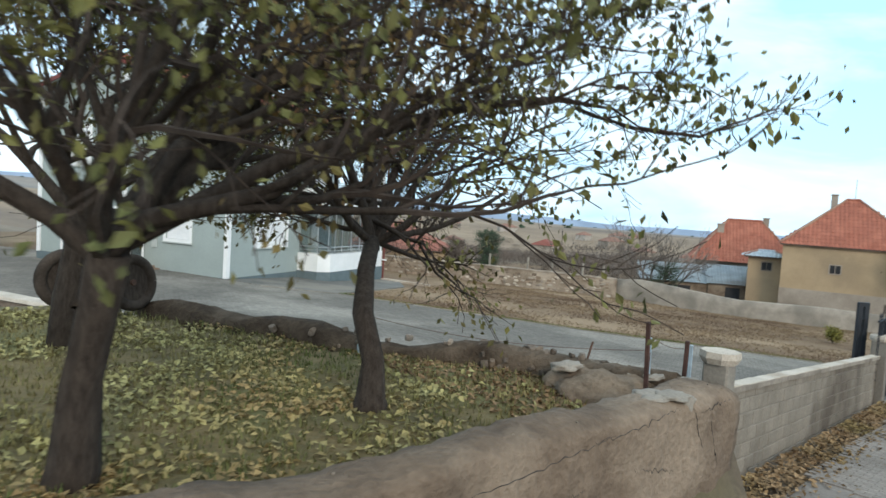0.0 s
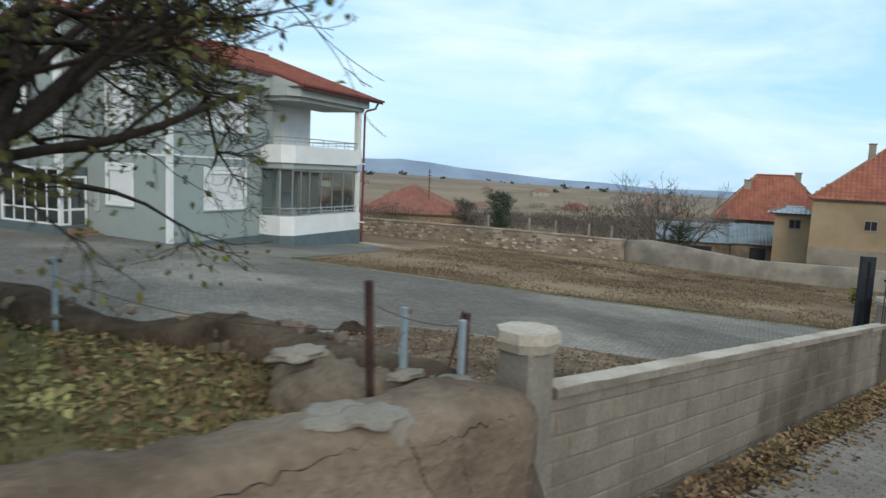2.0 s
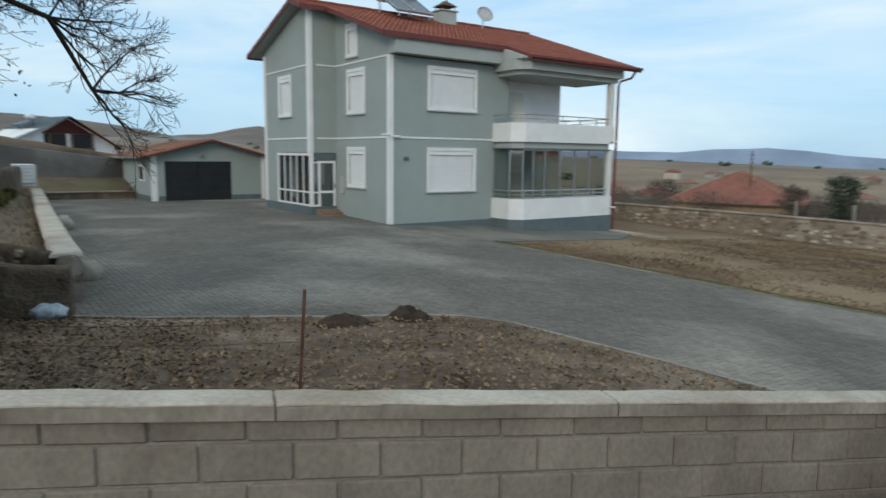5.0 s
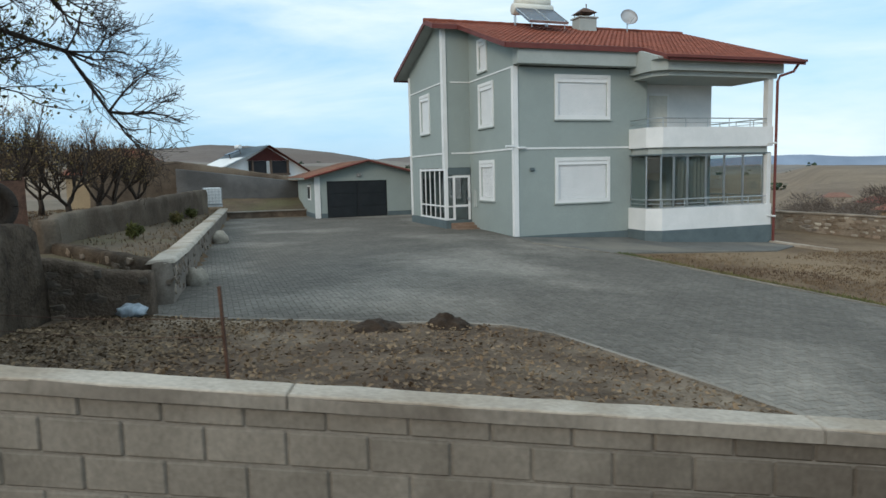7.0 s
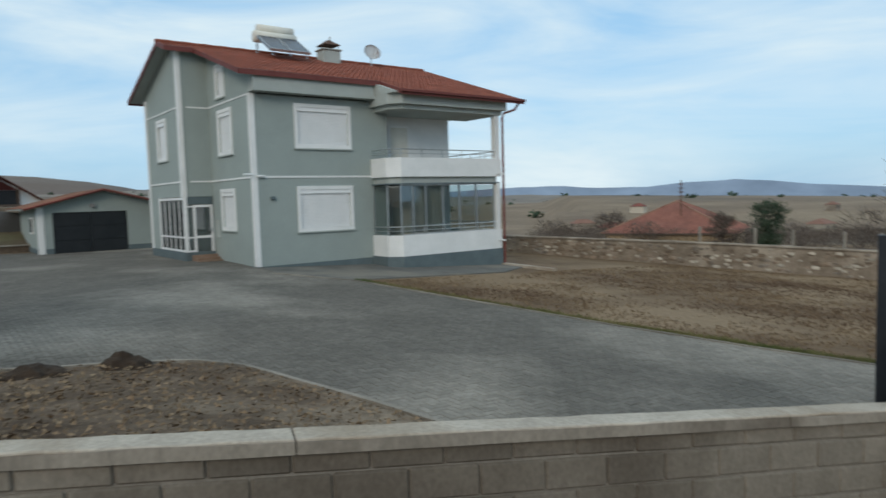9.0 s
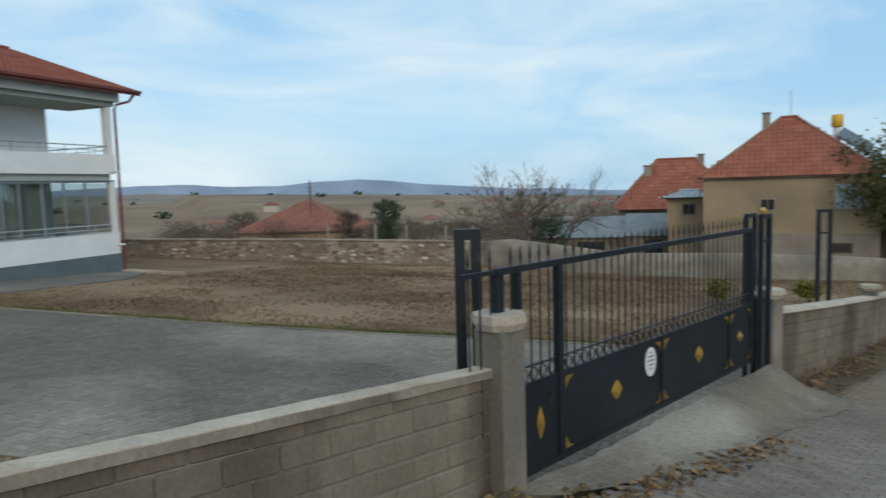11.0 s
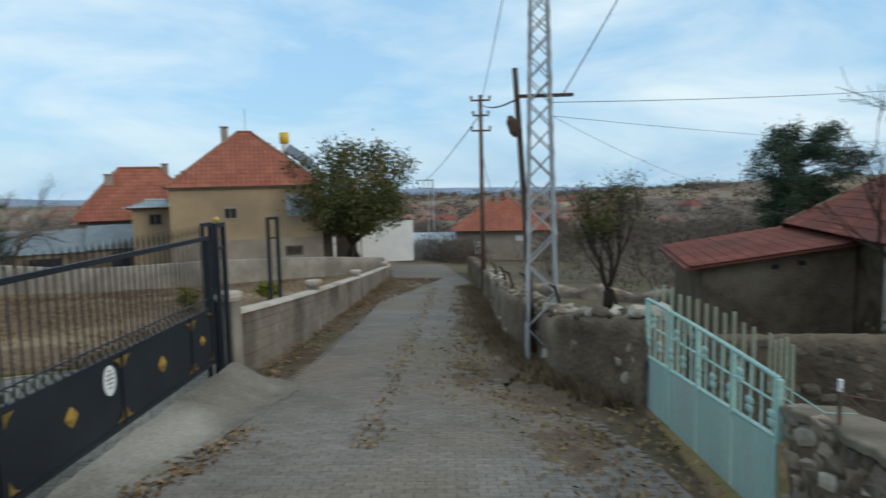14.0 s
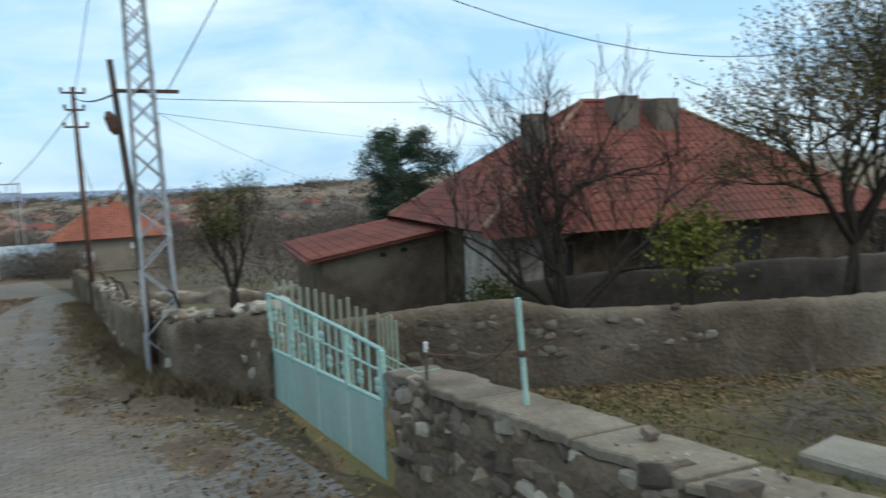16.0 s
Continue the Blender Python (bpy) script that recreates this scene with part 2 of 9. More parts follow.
M["straw"] = surface("straw", (0.135, 0.092, 0.056), (0.25, 0.18, 0.112), 0.8, 0.95, 0.0, 20.0, c3=(0.12, 0.078, 0.05), rnd=0.4)
M["weed"] = surface("weed", (0.12, 0.085, 0.05), (0.22, 0.165, 0.10), 1.0, 0.95, 0.0, 20.0, rnd=0.35)
M["cap_slab"] = surface("cap_slab", (0.16, 0.132, 0.1), (0.275, 0.232, 0.178), 2.0, 0.95, 0.8, 22.0, c3=(0.115, 0.095, 0.072), spec=0.15)
M["picket"] = surface("picket", (0.30, 0.38, 0.30), (0.42, 0.50, 0.40), 3.0, 0.85, 0.2, 30.0, c3=(0.34, 0.33, 0.24))
M["stone_dark"] = surface("stone_dark", (0.089, 0.070, 0.053), (0.179, 0.142, 0.112), 3.0, 0.92, 0.5, 26.0, c3=(0.273, 0.220, 0.171), rnd=0.4)
M["grass_blade"] = surface("grass_blade", (0.12, 0.115, 0.045), (0.21, 0.18, 0.08), 1.0, 0.9, 0.0, 20.0, c3=(0.08, 0.10, 0.03), rnd=0.4)
M["stone"] = surface("stone", (0.210, 0.175, 0.142), (0.357, 0.300, 0.247), 3.0, 0.92, 0.5, 30.0, rnd=0.35)
M["stone_tan"] = surface("stone_tan", (0.15, 0.112, 0.08), (0.25, 0.19, 0.14), 3.0, 0.92, 0.5, 25.0, c3=(0.22, 0.19, 0.16), rnd=0.35)
M["stone_pale"] = surface("stone_pale", (0.30, 0.262, 0.21), (0.46, 0.41, 0.34), 2.0, 0.92, 0.5, 25.0, rnd=0.3)
M["plaster_dark"] = surface("plaster_dark", (0.078, 0.078, 0.079), (0.125, 0.124, 0.122), 0.7, 0.92, 0.4, 20.0, c3=(0.062, 0.06, 0.058))
M["white_lime"] = surface("white_lime", (0.26, 0.23, 0.195), (0.46, 0.43, 0.39), 2.2, 0.9, 0.2, 20.0, c3=(0.24, 0.205, 0.17))
M["tan_wall"] = surface("tan_wall", (0.32, 0.235, 0.145), (0.39, 0.29, 0.18), 0.7, 0.9, 0.2, 30.0, c3=(0.28, 0.21, 0.135))
M["grey_wall"] = surface("grey_wall", (0.252, 0.210, 0.171), (0.347, 0.300, 0.247), 0.6, 0.93, 0.3, 20.0, c3=(0.200, 0.165, 0.133))
M["dark_wall"] = surface("dark_wall", (0.13, 0.105, 0.085), (0.20, 0.165, 0.135), 0.7, 0.95, 0.3, 20.0, c3=(0.10, 0.08, 0.065))
M["tin_blue"] = surface("tin_blue", (0.15, 0.19, 0.22), (0.235, 0.28, 0.31), 0.6, 0.6, 0.1, 20.0, metal=0.2, c3=(0.13, 0.14, 0.145))
M["tin"] = surface("tin", (0.30, 0.35, 0.38), (0.45, 0.50, 0.53), 0.8, 0.5, 0.1, 20.0, metal=0.3, c3=(0.24, 0.24, 0.23))
M["steel"] = surface("steel", (0.45, 0.47, 0.48), (0.58, 0.60, 0.61), 3.0, 0.35, 0.03, 30.0, metal=0.8)
M["dark_void"] = surface("dark_void", (0.012, 0.012, 0.014), (0.022, 0.022, 0.024), 2.0, 0.6, 0.0, 30.0)
M["garage_black"] = surface("garage_black", (0.012, 0.015, 0.018), (0.022, 0.026, 0.03), 1.0, 0.6, 0.05, 30.0)
M["solar_blue"] = surface("solar_blue", (0.02, 0.035, 0.06), (0.035, 0.055, 0.09), 2.0, 0.25, 0.0, 30.0, spec=0.6)
M["cream"] = surface("cream", (0.62, 0.60, 0.53), (0.72, 0.70, 0.63), 2.0, 0.5, 0.03, 30.0)
M["curtain"] = surface("curtain", (0.30, 0.31, 0.30), (0.42, 0.42, 0.41), 2.0, 0.95, 0.1, 40.0, stretch=(6, 6, 0.3))
M["yellow"] = surface("yellow", (0.62, 0.38, 0.03), (0.72, 0.46, 0.05), 2.0, 0.6, 0.03, 30.0)
M["tile_grey"] = surface("tile_grey", (0.2, 0.2, 0.2), (0.3, 0.3, 0.3), 2.0, 0.7, 0.1, 30.0)
M["brick_step"] = surface("brick_step", (0.20, 0.13, 0.09), (0.28, 0.19, 0.14), 2.5, 0.85, 0.2, 30.0)
M["rubber"] = surface("rubber", (0.035, 0.028, 0.023), (0.075, 0.06, 0.05), 3.0, 0.95, 0.3, 25.0, spec=0.1)
M["cable"] = surface("cable", (0.012, 0.012, 0.014), (0.02, 0.02, 0.022), 3.0, 0.7, 0.0, 30.0)
M["film_cover"] = surface("film_cover", (0.36, 0.40, 0.43), (0.46, 0.50, 0.53), 0.6, 0.6, 0.1, 10.0)
M["white_tank"] = surface("white_tank", (0.66, 0.68, 0.68), (0.76, 0.77, 0.77), 2.0, 0.5, 0.03, 30.0)
M["bag"] = surface("bag", (0.27, 0.33, 0.38), (0.5, 0.55, 0.6), 9.0, 0.5, 0.3, 20.0)
M["mid_field"] = surface("mid_field", (0.126, 0.095, 0.067), (0.210, 0.165, 0.114), 0.05, 0.95, 0.0, 0.8, c3=(0.105, 0.085, 0.062))
# farthest ground: haze put in as a paler, greyer field colour
M["far_field_haze"] = surface("far_field_haze", (0.165, 0.14, 0.12), (0.25, 0.21, 0.17), 0.006, 0.95, 0.0, 0.1, c3=(0.17, 0.165, 0.16))
M["hill_field"] = surface("hill_field", (0.152, 0.105, 0.071), (0.263, 0.195, 0.128), 0.014, 0.95, 0.0, 0.4, c3=(0.126, 0.095, 0.071))
M["hill_far"] = surface("hill_far", (0.115, 0.09, 0.08), (0.185, 0.15, 0.125), 0.01, 0.95, 0.0, 0.2, c3=(0.14, 0.105, 0.085))
# mountain colour with the blue of distance haze painted in
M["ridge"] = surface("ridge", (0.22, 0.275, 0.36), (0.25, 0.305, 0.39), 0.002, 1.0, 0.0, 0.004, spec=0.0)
M["scrub"] = surface("scrub", (0.085, 0.068, 0.056), (0.15, 0.12, 0.10), 0.5, 0.95, 0.0, 6.0, rnd=0.3)
M["glass"] = pane_glass("glass", (0.74, 0.80, 0.80), 0.86)
M["dark_glass"] = pane_glass("dark_glass", (0.45, 0.52, 0.55), 0.75)


M["drive_pave"] = surface("drive_pave", (0.118, 0.109, 0.096), (0.175, 0.161, 0.142), 0.5, 0.95, 0.35, 16.0, c3=(0.262, 0.24, 0.208), broad=0.9, rnd=0.11, spec=0.12)
M["drive_joint"] = surface("drive_joint", (0.085, 0.078, 0.068), (0.12, 0.11, 0.096), 1.5, 0.97, 0.3, 30.0, spec=0.1)
M["concrete_dark"] = surface("concrete_dark", (0.12, 0.117, 0.108), (0.18, 0.173, 0.158), 0.9, 0.95, 0.3, 20.0, c3=(0.22, 0.2, 0.17), spec=0.15)
# near-black wall tone with the shade before the old house in it
M["shaded_wall"] = surface("shaded_wall", (0.03, 0.025, 0.021), (0.065, 0.054, 0.045), 1.2, 0.97, 0.6, 14.0, c3=(0.085, 0.07, 0.058), depth=0.03)
M["hip_mortar"] = surface("hip_mortar", (0.24, 0.13, 0.09), (0.34, 0.22, 0.16), 2.0, 0.95, 0.4, 15.0, c3=(0.22, 0.1, 0.07))
M["bank_top"] = surface("bank_top", (0.1, 0.072, 0.052), (0.175, 0.13, 0.095), 2.0, 0.97, 0.9, 16.0, c3=(0.215, 0.168, 0.125), depth=0.03, spec=0.1)
# field house tiles: haze put in as a duller, pinker red
M["roof_field"] = surface("roof_field", (0.215, 0.085, 0.062), (0.285, 0.12, 0.088), 0.6, 0.9, 0.2, 12.0, c3=(0.2, 0.09, 0.07), rnd=0.08)

# ---- mesh helpers ----


def mesh_object(name, bm, material, smooth=False):
    me = bpy.data.meshes.new(name)
    bm.to_mesh(me)
    bm.free()
    if smooth:
        for p in me.polygons:
            p.use_smooth = True
    me.materials.append(material)
    return new(name, me)


def part(name, bm, material, parent, label="", smooth=False):
    """One mesh under a thing or under a part, in the parent's own axes."""
    ob = mesh_object(name, bm, material, smooth)
    ob.parent = parent
    return tagged(ob, label)


def thing(name, m, label, category, group="", kind=""):
    ob = new(name)
    ob.empty_display_size = 0.2
    ob.matrix_basis = m
    return tagged(ob, label, category, group, kind)


def box(bm, x0, x1, y0, y1, z0, z1, bev=0.0):
    m = Matrix.Translation(((x0 + x1) / 2, (y0 + y1) / 2, (z0 + z1) / 2)) @ Matrix.Diagonal((abs(x1 - x0), abs(y1 - y0), abs(z1 - z0), 1))
    r = bmesh.ops.create_cube(bm, size=1.0, matrix=m)
    if bev:
        edges = {e for v in r["verts"] for e in v.link_edges}
        bmesh.ops.bevel(bm, geom=list(edges), offset=bev, segments=1, affect="EDGES")
    return bm


def boxes(*rows, bev=0.0):
    bm = bmesh.new()
    for r in rows:
        box(bm, *r, bev=bev)
    return bm


def tube(bm, pts, radii, n=6, cap=True):
    """A tube along the points with a radius at each."""
    pts = [Vector(p) for p in pts]
    rings = []
    ref = Vector((0.31, 0.17, 0.93))
    for i, p in enumerate(pts):
        d = (pts[min(i + 1, len(pts) - 1)] - pts[max(i - 1, 0)])
        if d.length < 1e-6:
            d = Vector((0, 0, 1))
        d.normalize()
        a = d.cross(ref)
        if a.length < 0.15:
            a = d.cross(Vector((1, 0, 0)))
        a.normalize()
        b = d.cross(a)
        rings.append([bm.verts.new(p + radii[i] * (a * math.cos(2 * math.pi * k / n) + b * math.sin(2 * math.pi * k / n))) for k in range(n)])
    for r0, r1 in zip(rings, rings[1:]):
        for k in range(n):
            bm.faces.new((r0[k], r0[(k + 1) % n], r1[(k + 1) % n], r1[k]))
    if cap:
        bm.faces.new(rings[0][::-1])
        bm.faces.new(rings[-1])
    return bm


def bar(p0, p1, r, n=6):
    return tube(bmesh.new(), (p0, p1), (r, r), n)


def slab(bm, poly, z0, z1):
    """An upright prism over a plan polygon; z0 and z1 may be functions of x and y."""
    f0 = z0 if callable(z0) else (lambda x, y: z0)
    f1 = z1 if callable(z1) else (lambda x, y: z1)
    lo = [bm.verts.new((x, y, f0(x, y))) for x, y in poly]
    hi = [bm.verts.new((x, y, f1(x, y))) for x, y in poly]
    n = len(poly)
    bm.faces.new(lo[::-1])
    bm.faces.new(hi)
    for i in range(n):
        bm.faces.new((lo[i], lo[(i + 1) % n], hi[(i + 1) % n], hi[i]))
    bmesh.ops.recalc_face_normals(bm, faces=bm.faces)
    return bm


def lerp_line(rows, x):
    if x <= rows[0][0]:
        (a, b), (c, d) = rows[0], rows[1]
    elif x >= rows[-1][0]:
        (a, b), (c, d) = rows[-2], rows[-1]
    else:
        for (a, b), (c, d) in zip(rows, rows[1:]):
            if x <= c:
                break
    return b + (d - b) * (x - a) / (c - a)


def smoothstep(a, b, x):
    t = min(1.0, max(0.0, (x - a) / (b - a)))
    return t * t * (3 - 2 * t)


# ---- the lie of the land ----
ROAD_L = ((-40, -3.5), (0, 2.75), (7, 3.55), (10.3, 4.25), (18, 5.9), (20.5, 6.35), (23.5, 6.4), (28.3, 7.2), (33.8, 8.25), (47, 10.9), (70, 17.8), (110, 34))
ROAD_R = ((-40, -9.0), (0, -2.6), (10, -1.0), (16.2, 0.05), (19.5, 0.65), (21.5, 1.15), (22.8, 1.7), (24, 2.9), (29.5, 4.1), (35.6, 5.15), (49.5, 7.5), (70, 12.8), (110, 28))
WALL_L = ((-40, -2.8), (0, 3.4), (6.7, 3.85), (7.12, 4.14), (18.1, 6.63), (23.9, 7.5), (26.7, 7.85), (33.7, 9.14), (51.5, 12.49), (60, 15.2), (110, 36))
WALL_R = ((-40, -9.8), (0, -3.3), (16.25, -0.47), (19.5, 0.3), (23.5, 0.85), (25.6, 2.07), (30.6, 3.54), (42.3, 5.66), (60, 9.2), (110, 26))


def road_z(x):
    if x < 18:
        return 1.26 - 0.09 * x
    if x < 75:
        return -0.36 - 0.082 * (x - 18)
    return -5.03 - 0.05 * (x - 75)


def yard_z(x):
    a, b = 0.04, 0.6 - 0.068 * x
    return 0.5 * (a + b - math.sqrt((a - b) ** 2 + 0.006))


BANK = ((12.4, 1.9), (11.9, 2.45), (9.7, 3.75), (7.9, 4.75), (6.9, 5.65), (6.1, 6.15), (5.2, 6.6), (3.9, 6.75))
RETAIN = ((12.6, 2.9), (13.7, 3.9), (16.5, 2.6), (24.3, -1.6), (43, -11.6), (70, -26))


def bank_x(y):
    return lerp_line(tuple((b, a) for b, a in BANK[::-1]), y)


DIP = ((-60, -0.1), (-20, 0.1), (-13.5, 0.35), (-10, 0.52), (-4, 0.85), (0, 1.05), (15, 1.15), (28, 1.1), (40, 0.95), (50, 0.7), (60, 0.4), (72, 0.05), (80, -0.1))


def far_land(x, y):
    """Rolling country round the village."""
    d = math.hypot(x - 14, y - 10)
    az = math.degrees(math.atan2(y - 10, x - 14))
    z = -1.5 - 0.055 * max(0.0, d - 30)
    z -= 2.0 * smoothstep(32, 66, d) * smoothstep(27, 14, az) * smoothstep(-60, -25, az)
    z = max(z, -15.0) + 1.6 * noise.noise((x * 0.012, y * 0.012, 3.0)) * smoothstep(60, 200, d)
    rise = smoothstep(250, 1500, d)
    up = lerp_line(((-180, 10), (-60, 10), (-25, 4), (-13.5, -6), (-4, -17), (0, -19), (30, -16), (45, -12), (60, -5), (75, 4), (90, 8), (101, 18), (118, 32), (140, 40), (180, 10)), az)
    z += rise * (up + 13) + smoothstep(150, 900, d) * 7 * noise.noise((x * 0.0035, y * 0.0035, 7.0))
    if az > 85:
        z += smoothstep(85, 105, az) * smoothstep(40, 200, d) * 9
    dip = lerp_line(DIP, az)
    if dip > 0 and d > 200:
        k = smoothstep(200, 650, d)
        z = z * (1 - k) + (2.0 - d * math.tan(radians(dip + 0.1)) + min(4.0, d * 0.004) * noise.noise((x * 0.003, y * 0.003, 2))) * k
    if az < -100 or az > 150:
        z = max(z, 1.0 + 0.02 * d)
    return z


def land(x, y):
    wl, wr = lerp_line(WALL_L, x), lerp_line(WALL_R, x)
    if wr <= y <= wl:
        near = road_z(x) - 0.03
    elif y > wl:
        near = yard_z(x)
        if y < 12.6:
            if x < bank_x(y) - (0.2 if y > 9 else -0.15) and x < 7:
                near = 1.62 + 0.03 * noise.noise((x * 0.8, y * 0.8, 0))
                if x < 0:
                    near = 1.62 - 0.07 * max(x, -12)
        else:
            rx = lerp_line(RETAIN, y)
            if x < rx - 0.25:
                near = 0.62 + 0.05 * min(8.0, rx - 0.25 - x)
    else:
        near = road_z(x) - 0.32 - 0.03 * min(25.0, max(0.0, wr - y))
    d = math.hypot(x - 20, y - 15)
    k = smoothstep(38, 75, d)
    return near * (1 - k) + far_land(x, y) * k


def axis_steps(dense0, dense1, step, far):
    a = list(np.arange(dense0, dense1 + 1e-6, step))
    s, x = step, dense1
    while x < far:
        s *= 1.18
        x += s
        a.append(x)
    s, x = step, dense0
    while x > -far:
        s *= 1.18
        x -= s
        a.insert(0, x)
    return a


def build_ground():
    xs = axis_steps(-8, 46, 0.45, 3600)
    ys = axis_steps(-14, 46, 0.45, 3600)
    verts = [(x, y, land(x, y)) for y in ys for x in xs]
    w = len(xs)
    faces = [(j * w + i, j * w + i + 1, (j + 1) * w + i + 1, (j + 1) * w + i) for j in range(len(ys) - 1) for i in range(w - 1)]
    me = bpy.data.meshes.new("ground")
    me.from_pydata(verts, [], faces)
    for p in me.polygons:
        p.use_smooth = True
    me.materials.append(M["dry_field"])
    me.materials.append(M["grass"])
    me.materials.append(M["hill_field"])
    me.materials.append(M["mid_field"])
    me.materials.append(M["far_field_haze"])
    me.materials.append(M["garden_soil"])
    me.materials.append(M["garden_grass"])
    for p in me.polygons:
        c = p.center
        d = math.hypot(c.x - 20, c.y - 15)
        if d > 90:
            # past 900 m the ground takes the colour with haze in it
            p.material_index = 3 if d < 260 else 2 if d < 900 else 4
        elif c.y > lerp_line(WALL_L, c.x) and c.x < 7 and c.y < 12.6 and c.x < bank_x(c.y):
            p.material_index = 1
        elif c.y < lerp_line(WALL_R, c.x) and c.x < 27 and c.y > -12:
            p.material_index = 6
        elif c.y > 12.6 and c.x < lerp_line(RETAIN, c.y) - 0.2:
            p.material_index = 5
        elif lerp_line(WALL_R, c.x) - 0.3 < c.y < lerp_line(WALL_L, c.x) + 0.2 and c.x < 70:
            p.material_index = 5
        elif c.y < lerp_line(WALL_R, c.x) and 22 < c.x and c.y > -40:
            p.material_index = 5
    tagged(new("ground", me), "dry grassy ground falling towards rolling brown hills", "ground", kind="structure")


build_ground()


def strip(name, left, right, x0, x1, step, zf, material, label, thick=0.12, cross=4, category="road"):
    """A sheet with thickness between two edge lines."""
    bm = bmesh.new()
    rows = []
    n = max(2, int((x1 - x0) / step))
    for i in range(n + 1):
        x = x0 + (x1 - x0) * i / n
        a, b = right(x), left(x)
        rows.append([bm.verts.new((x, a + (b - a) * k / cross, zf(x, a + (b - a) * k / cross))) for k in range(cross + 1)])
    for r0, r1 in zip(rows, rows[1:]):
        for k in range(cross):
            bm.faces.new((r0[k], r1[k], r1[k + 1], r0[k + 1]))
    ext = bmesh.ops.extrude_face_region(bm, geom=bm.faces[:])
    bmesh.ops.translate(bm, vec=(0, 0, -thick), verts=[g for g in ext["geom"] if isinstance(g, bmesh.types.BMVert)])
    bmesh.ops.recalc_face_normals(bm, faces=bm.faces)
    return tagged(mesh_object(name, bm, material), label, category, kind="structure")


road = strip("road", lambda x: lerp_line(ROAD_L, x), lambda x: lerp_line(ROAD_R, x), -30, 72, 1.0, lambda x, y: road_z(x) + 0.012, M["road_pave"], "narrow sloping village road paved with worn grey blocks")

# paved drive of the yard: wide court before the house, narrowing to the gate
KERB = ((13.0, 24.9), (15.3, 22.1), (17.5, 19.45), (19.4, 17.2), (20.7, 15.85), (21.7, 14.85), (23.2, 13.5), (25.4, 11.2), (27.0, 8.6))
BED = ((4.35, 12.7), (5.7, 12.55), (7.3, 12.62), (8.8, 12.78), (9.9, 13.17), (10.9, 13.35), (11.7, 13.05), (12.45, 12.35), (13.75, 11.12), (14.75, 10.1), (17.0, 7.8), (18.0, 6.95))


def build_drive():
    far = [(10.45, 26.2), (9.3, 28.3), (7.0, 32.2), (5.4, 32.2), (4.6, 38.5), (2.0, 42.0), (-4.0, 41.3), (-9.6, 39.2), (-1.75, 24.3), (2.45, 16.5), (4.25, 12.9)]
    poly_drive = [*BED[1:], (20, 7.15), (24.3, 7.8), *KERB[::-1], *far]
    bm = bmesh.new()
    vs = [bm.verts.new((x, y, 0)) for x, y in poly_drive]
    f = bm.faces.new(vs)
    bmesh.ops.triangulate(bm, faces=[f])
    for ax in (0, 1):
        lo, hi = (-10, 28) if ax == 0 else (6, 43)
        for c in np.arange(lo, hi, 1.0):
            no = Vector((1, 0, 0)) if ax == 0 else Vector((0, 1, 0))
            bmesh.ops.bisect_plane(bm, geom=bm.verts[:] + bm.edges[:] + bm.faces[:], plane_co=no * float(c), plane_no=no)
    for v in bm.verts:
        v.co.z = yard_z(v.co.x) + 0.02
    for f in bm.faces:
        if f.normal.z < 0:
            f.normal_flip()
    bmesh.ops.recalc_face_normals(bm, faces=bm.faces)
    ext = bmesh.ops.extrude_face_region(bm, geom=bm.faces[:])
    bmesh.ops.translate(bm, vec=(0, 0, -0.15), verts=[g for g in ext["geom"] if isinstance(g, bmesh.types.BMVert)])
    bmesh.ops.recalc_face_normals(bm, faces=bm.faces)
    drive = tagged(mesh_object("driveway", bm, M["drive_joint"]), "grey interlocking paver driveway before the house", "driveway", kind="structure")
    bm = bmesh.new()
    walk_poly = [(10.45, 26.2), (13.0, 24.9), (15.5, 26.6), (19.0, 29.1), (20.4, 31.8), (18.85, 33.9), (14.0, 31.0), (9.3, 28.3)]
    slab(bm, walk_poly, lambda x, y: yard_z(x) - 0.15, lambda x, y: yard_z(x) + 0.045)
    tagged(mesh_object("walkway", bm, M["concrete_dark"]), "grey concrete walkway along the foot of the house", "walkway", kind="structure")
    bm = bmesh.new()
    for line in (KERB[:8], BED[:-1], ((10.2, 26.35), (13.0, 24.85))):
        for (x0, y0), (x1, y1) in zip(line, line[1:]):
            d = Vector((x1 - x0, y1 - y0, 0))
            k = max(1, round(d.length / 0.5))
            d.normalize()
            s = Vector((-d.y, d.x, 0)) * 0.045
            for i in range(k):
                p = [Vector((x0 + (x1 - x0) * (i + e) / k, y0 + (y1 - y0) * (i + e) / k, 0)) for e in (0.01, 0.99)]
                poly = [p[0] - s, p[1] - s, p[1] + s, p[0] + s]
                slab(bm, [(q.x, q.y) for q in poly], lambda x, y: yard_z(x) - 0.15, lambda x, y: yard_z(x) + 0.055 + 0.01 * noise.noise((x * 3, y * 3, 0)))
    tagged(mesh_object("kerb", bm, M["concrete"]), "thin concrete edging stones along the paved drive", "kerb", kind="structure")
    return drive, poly_drive


driveway, DRIVE_POLY = build_drive()


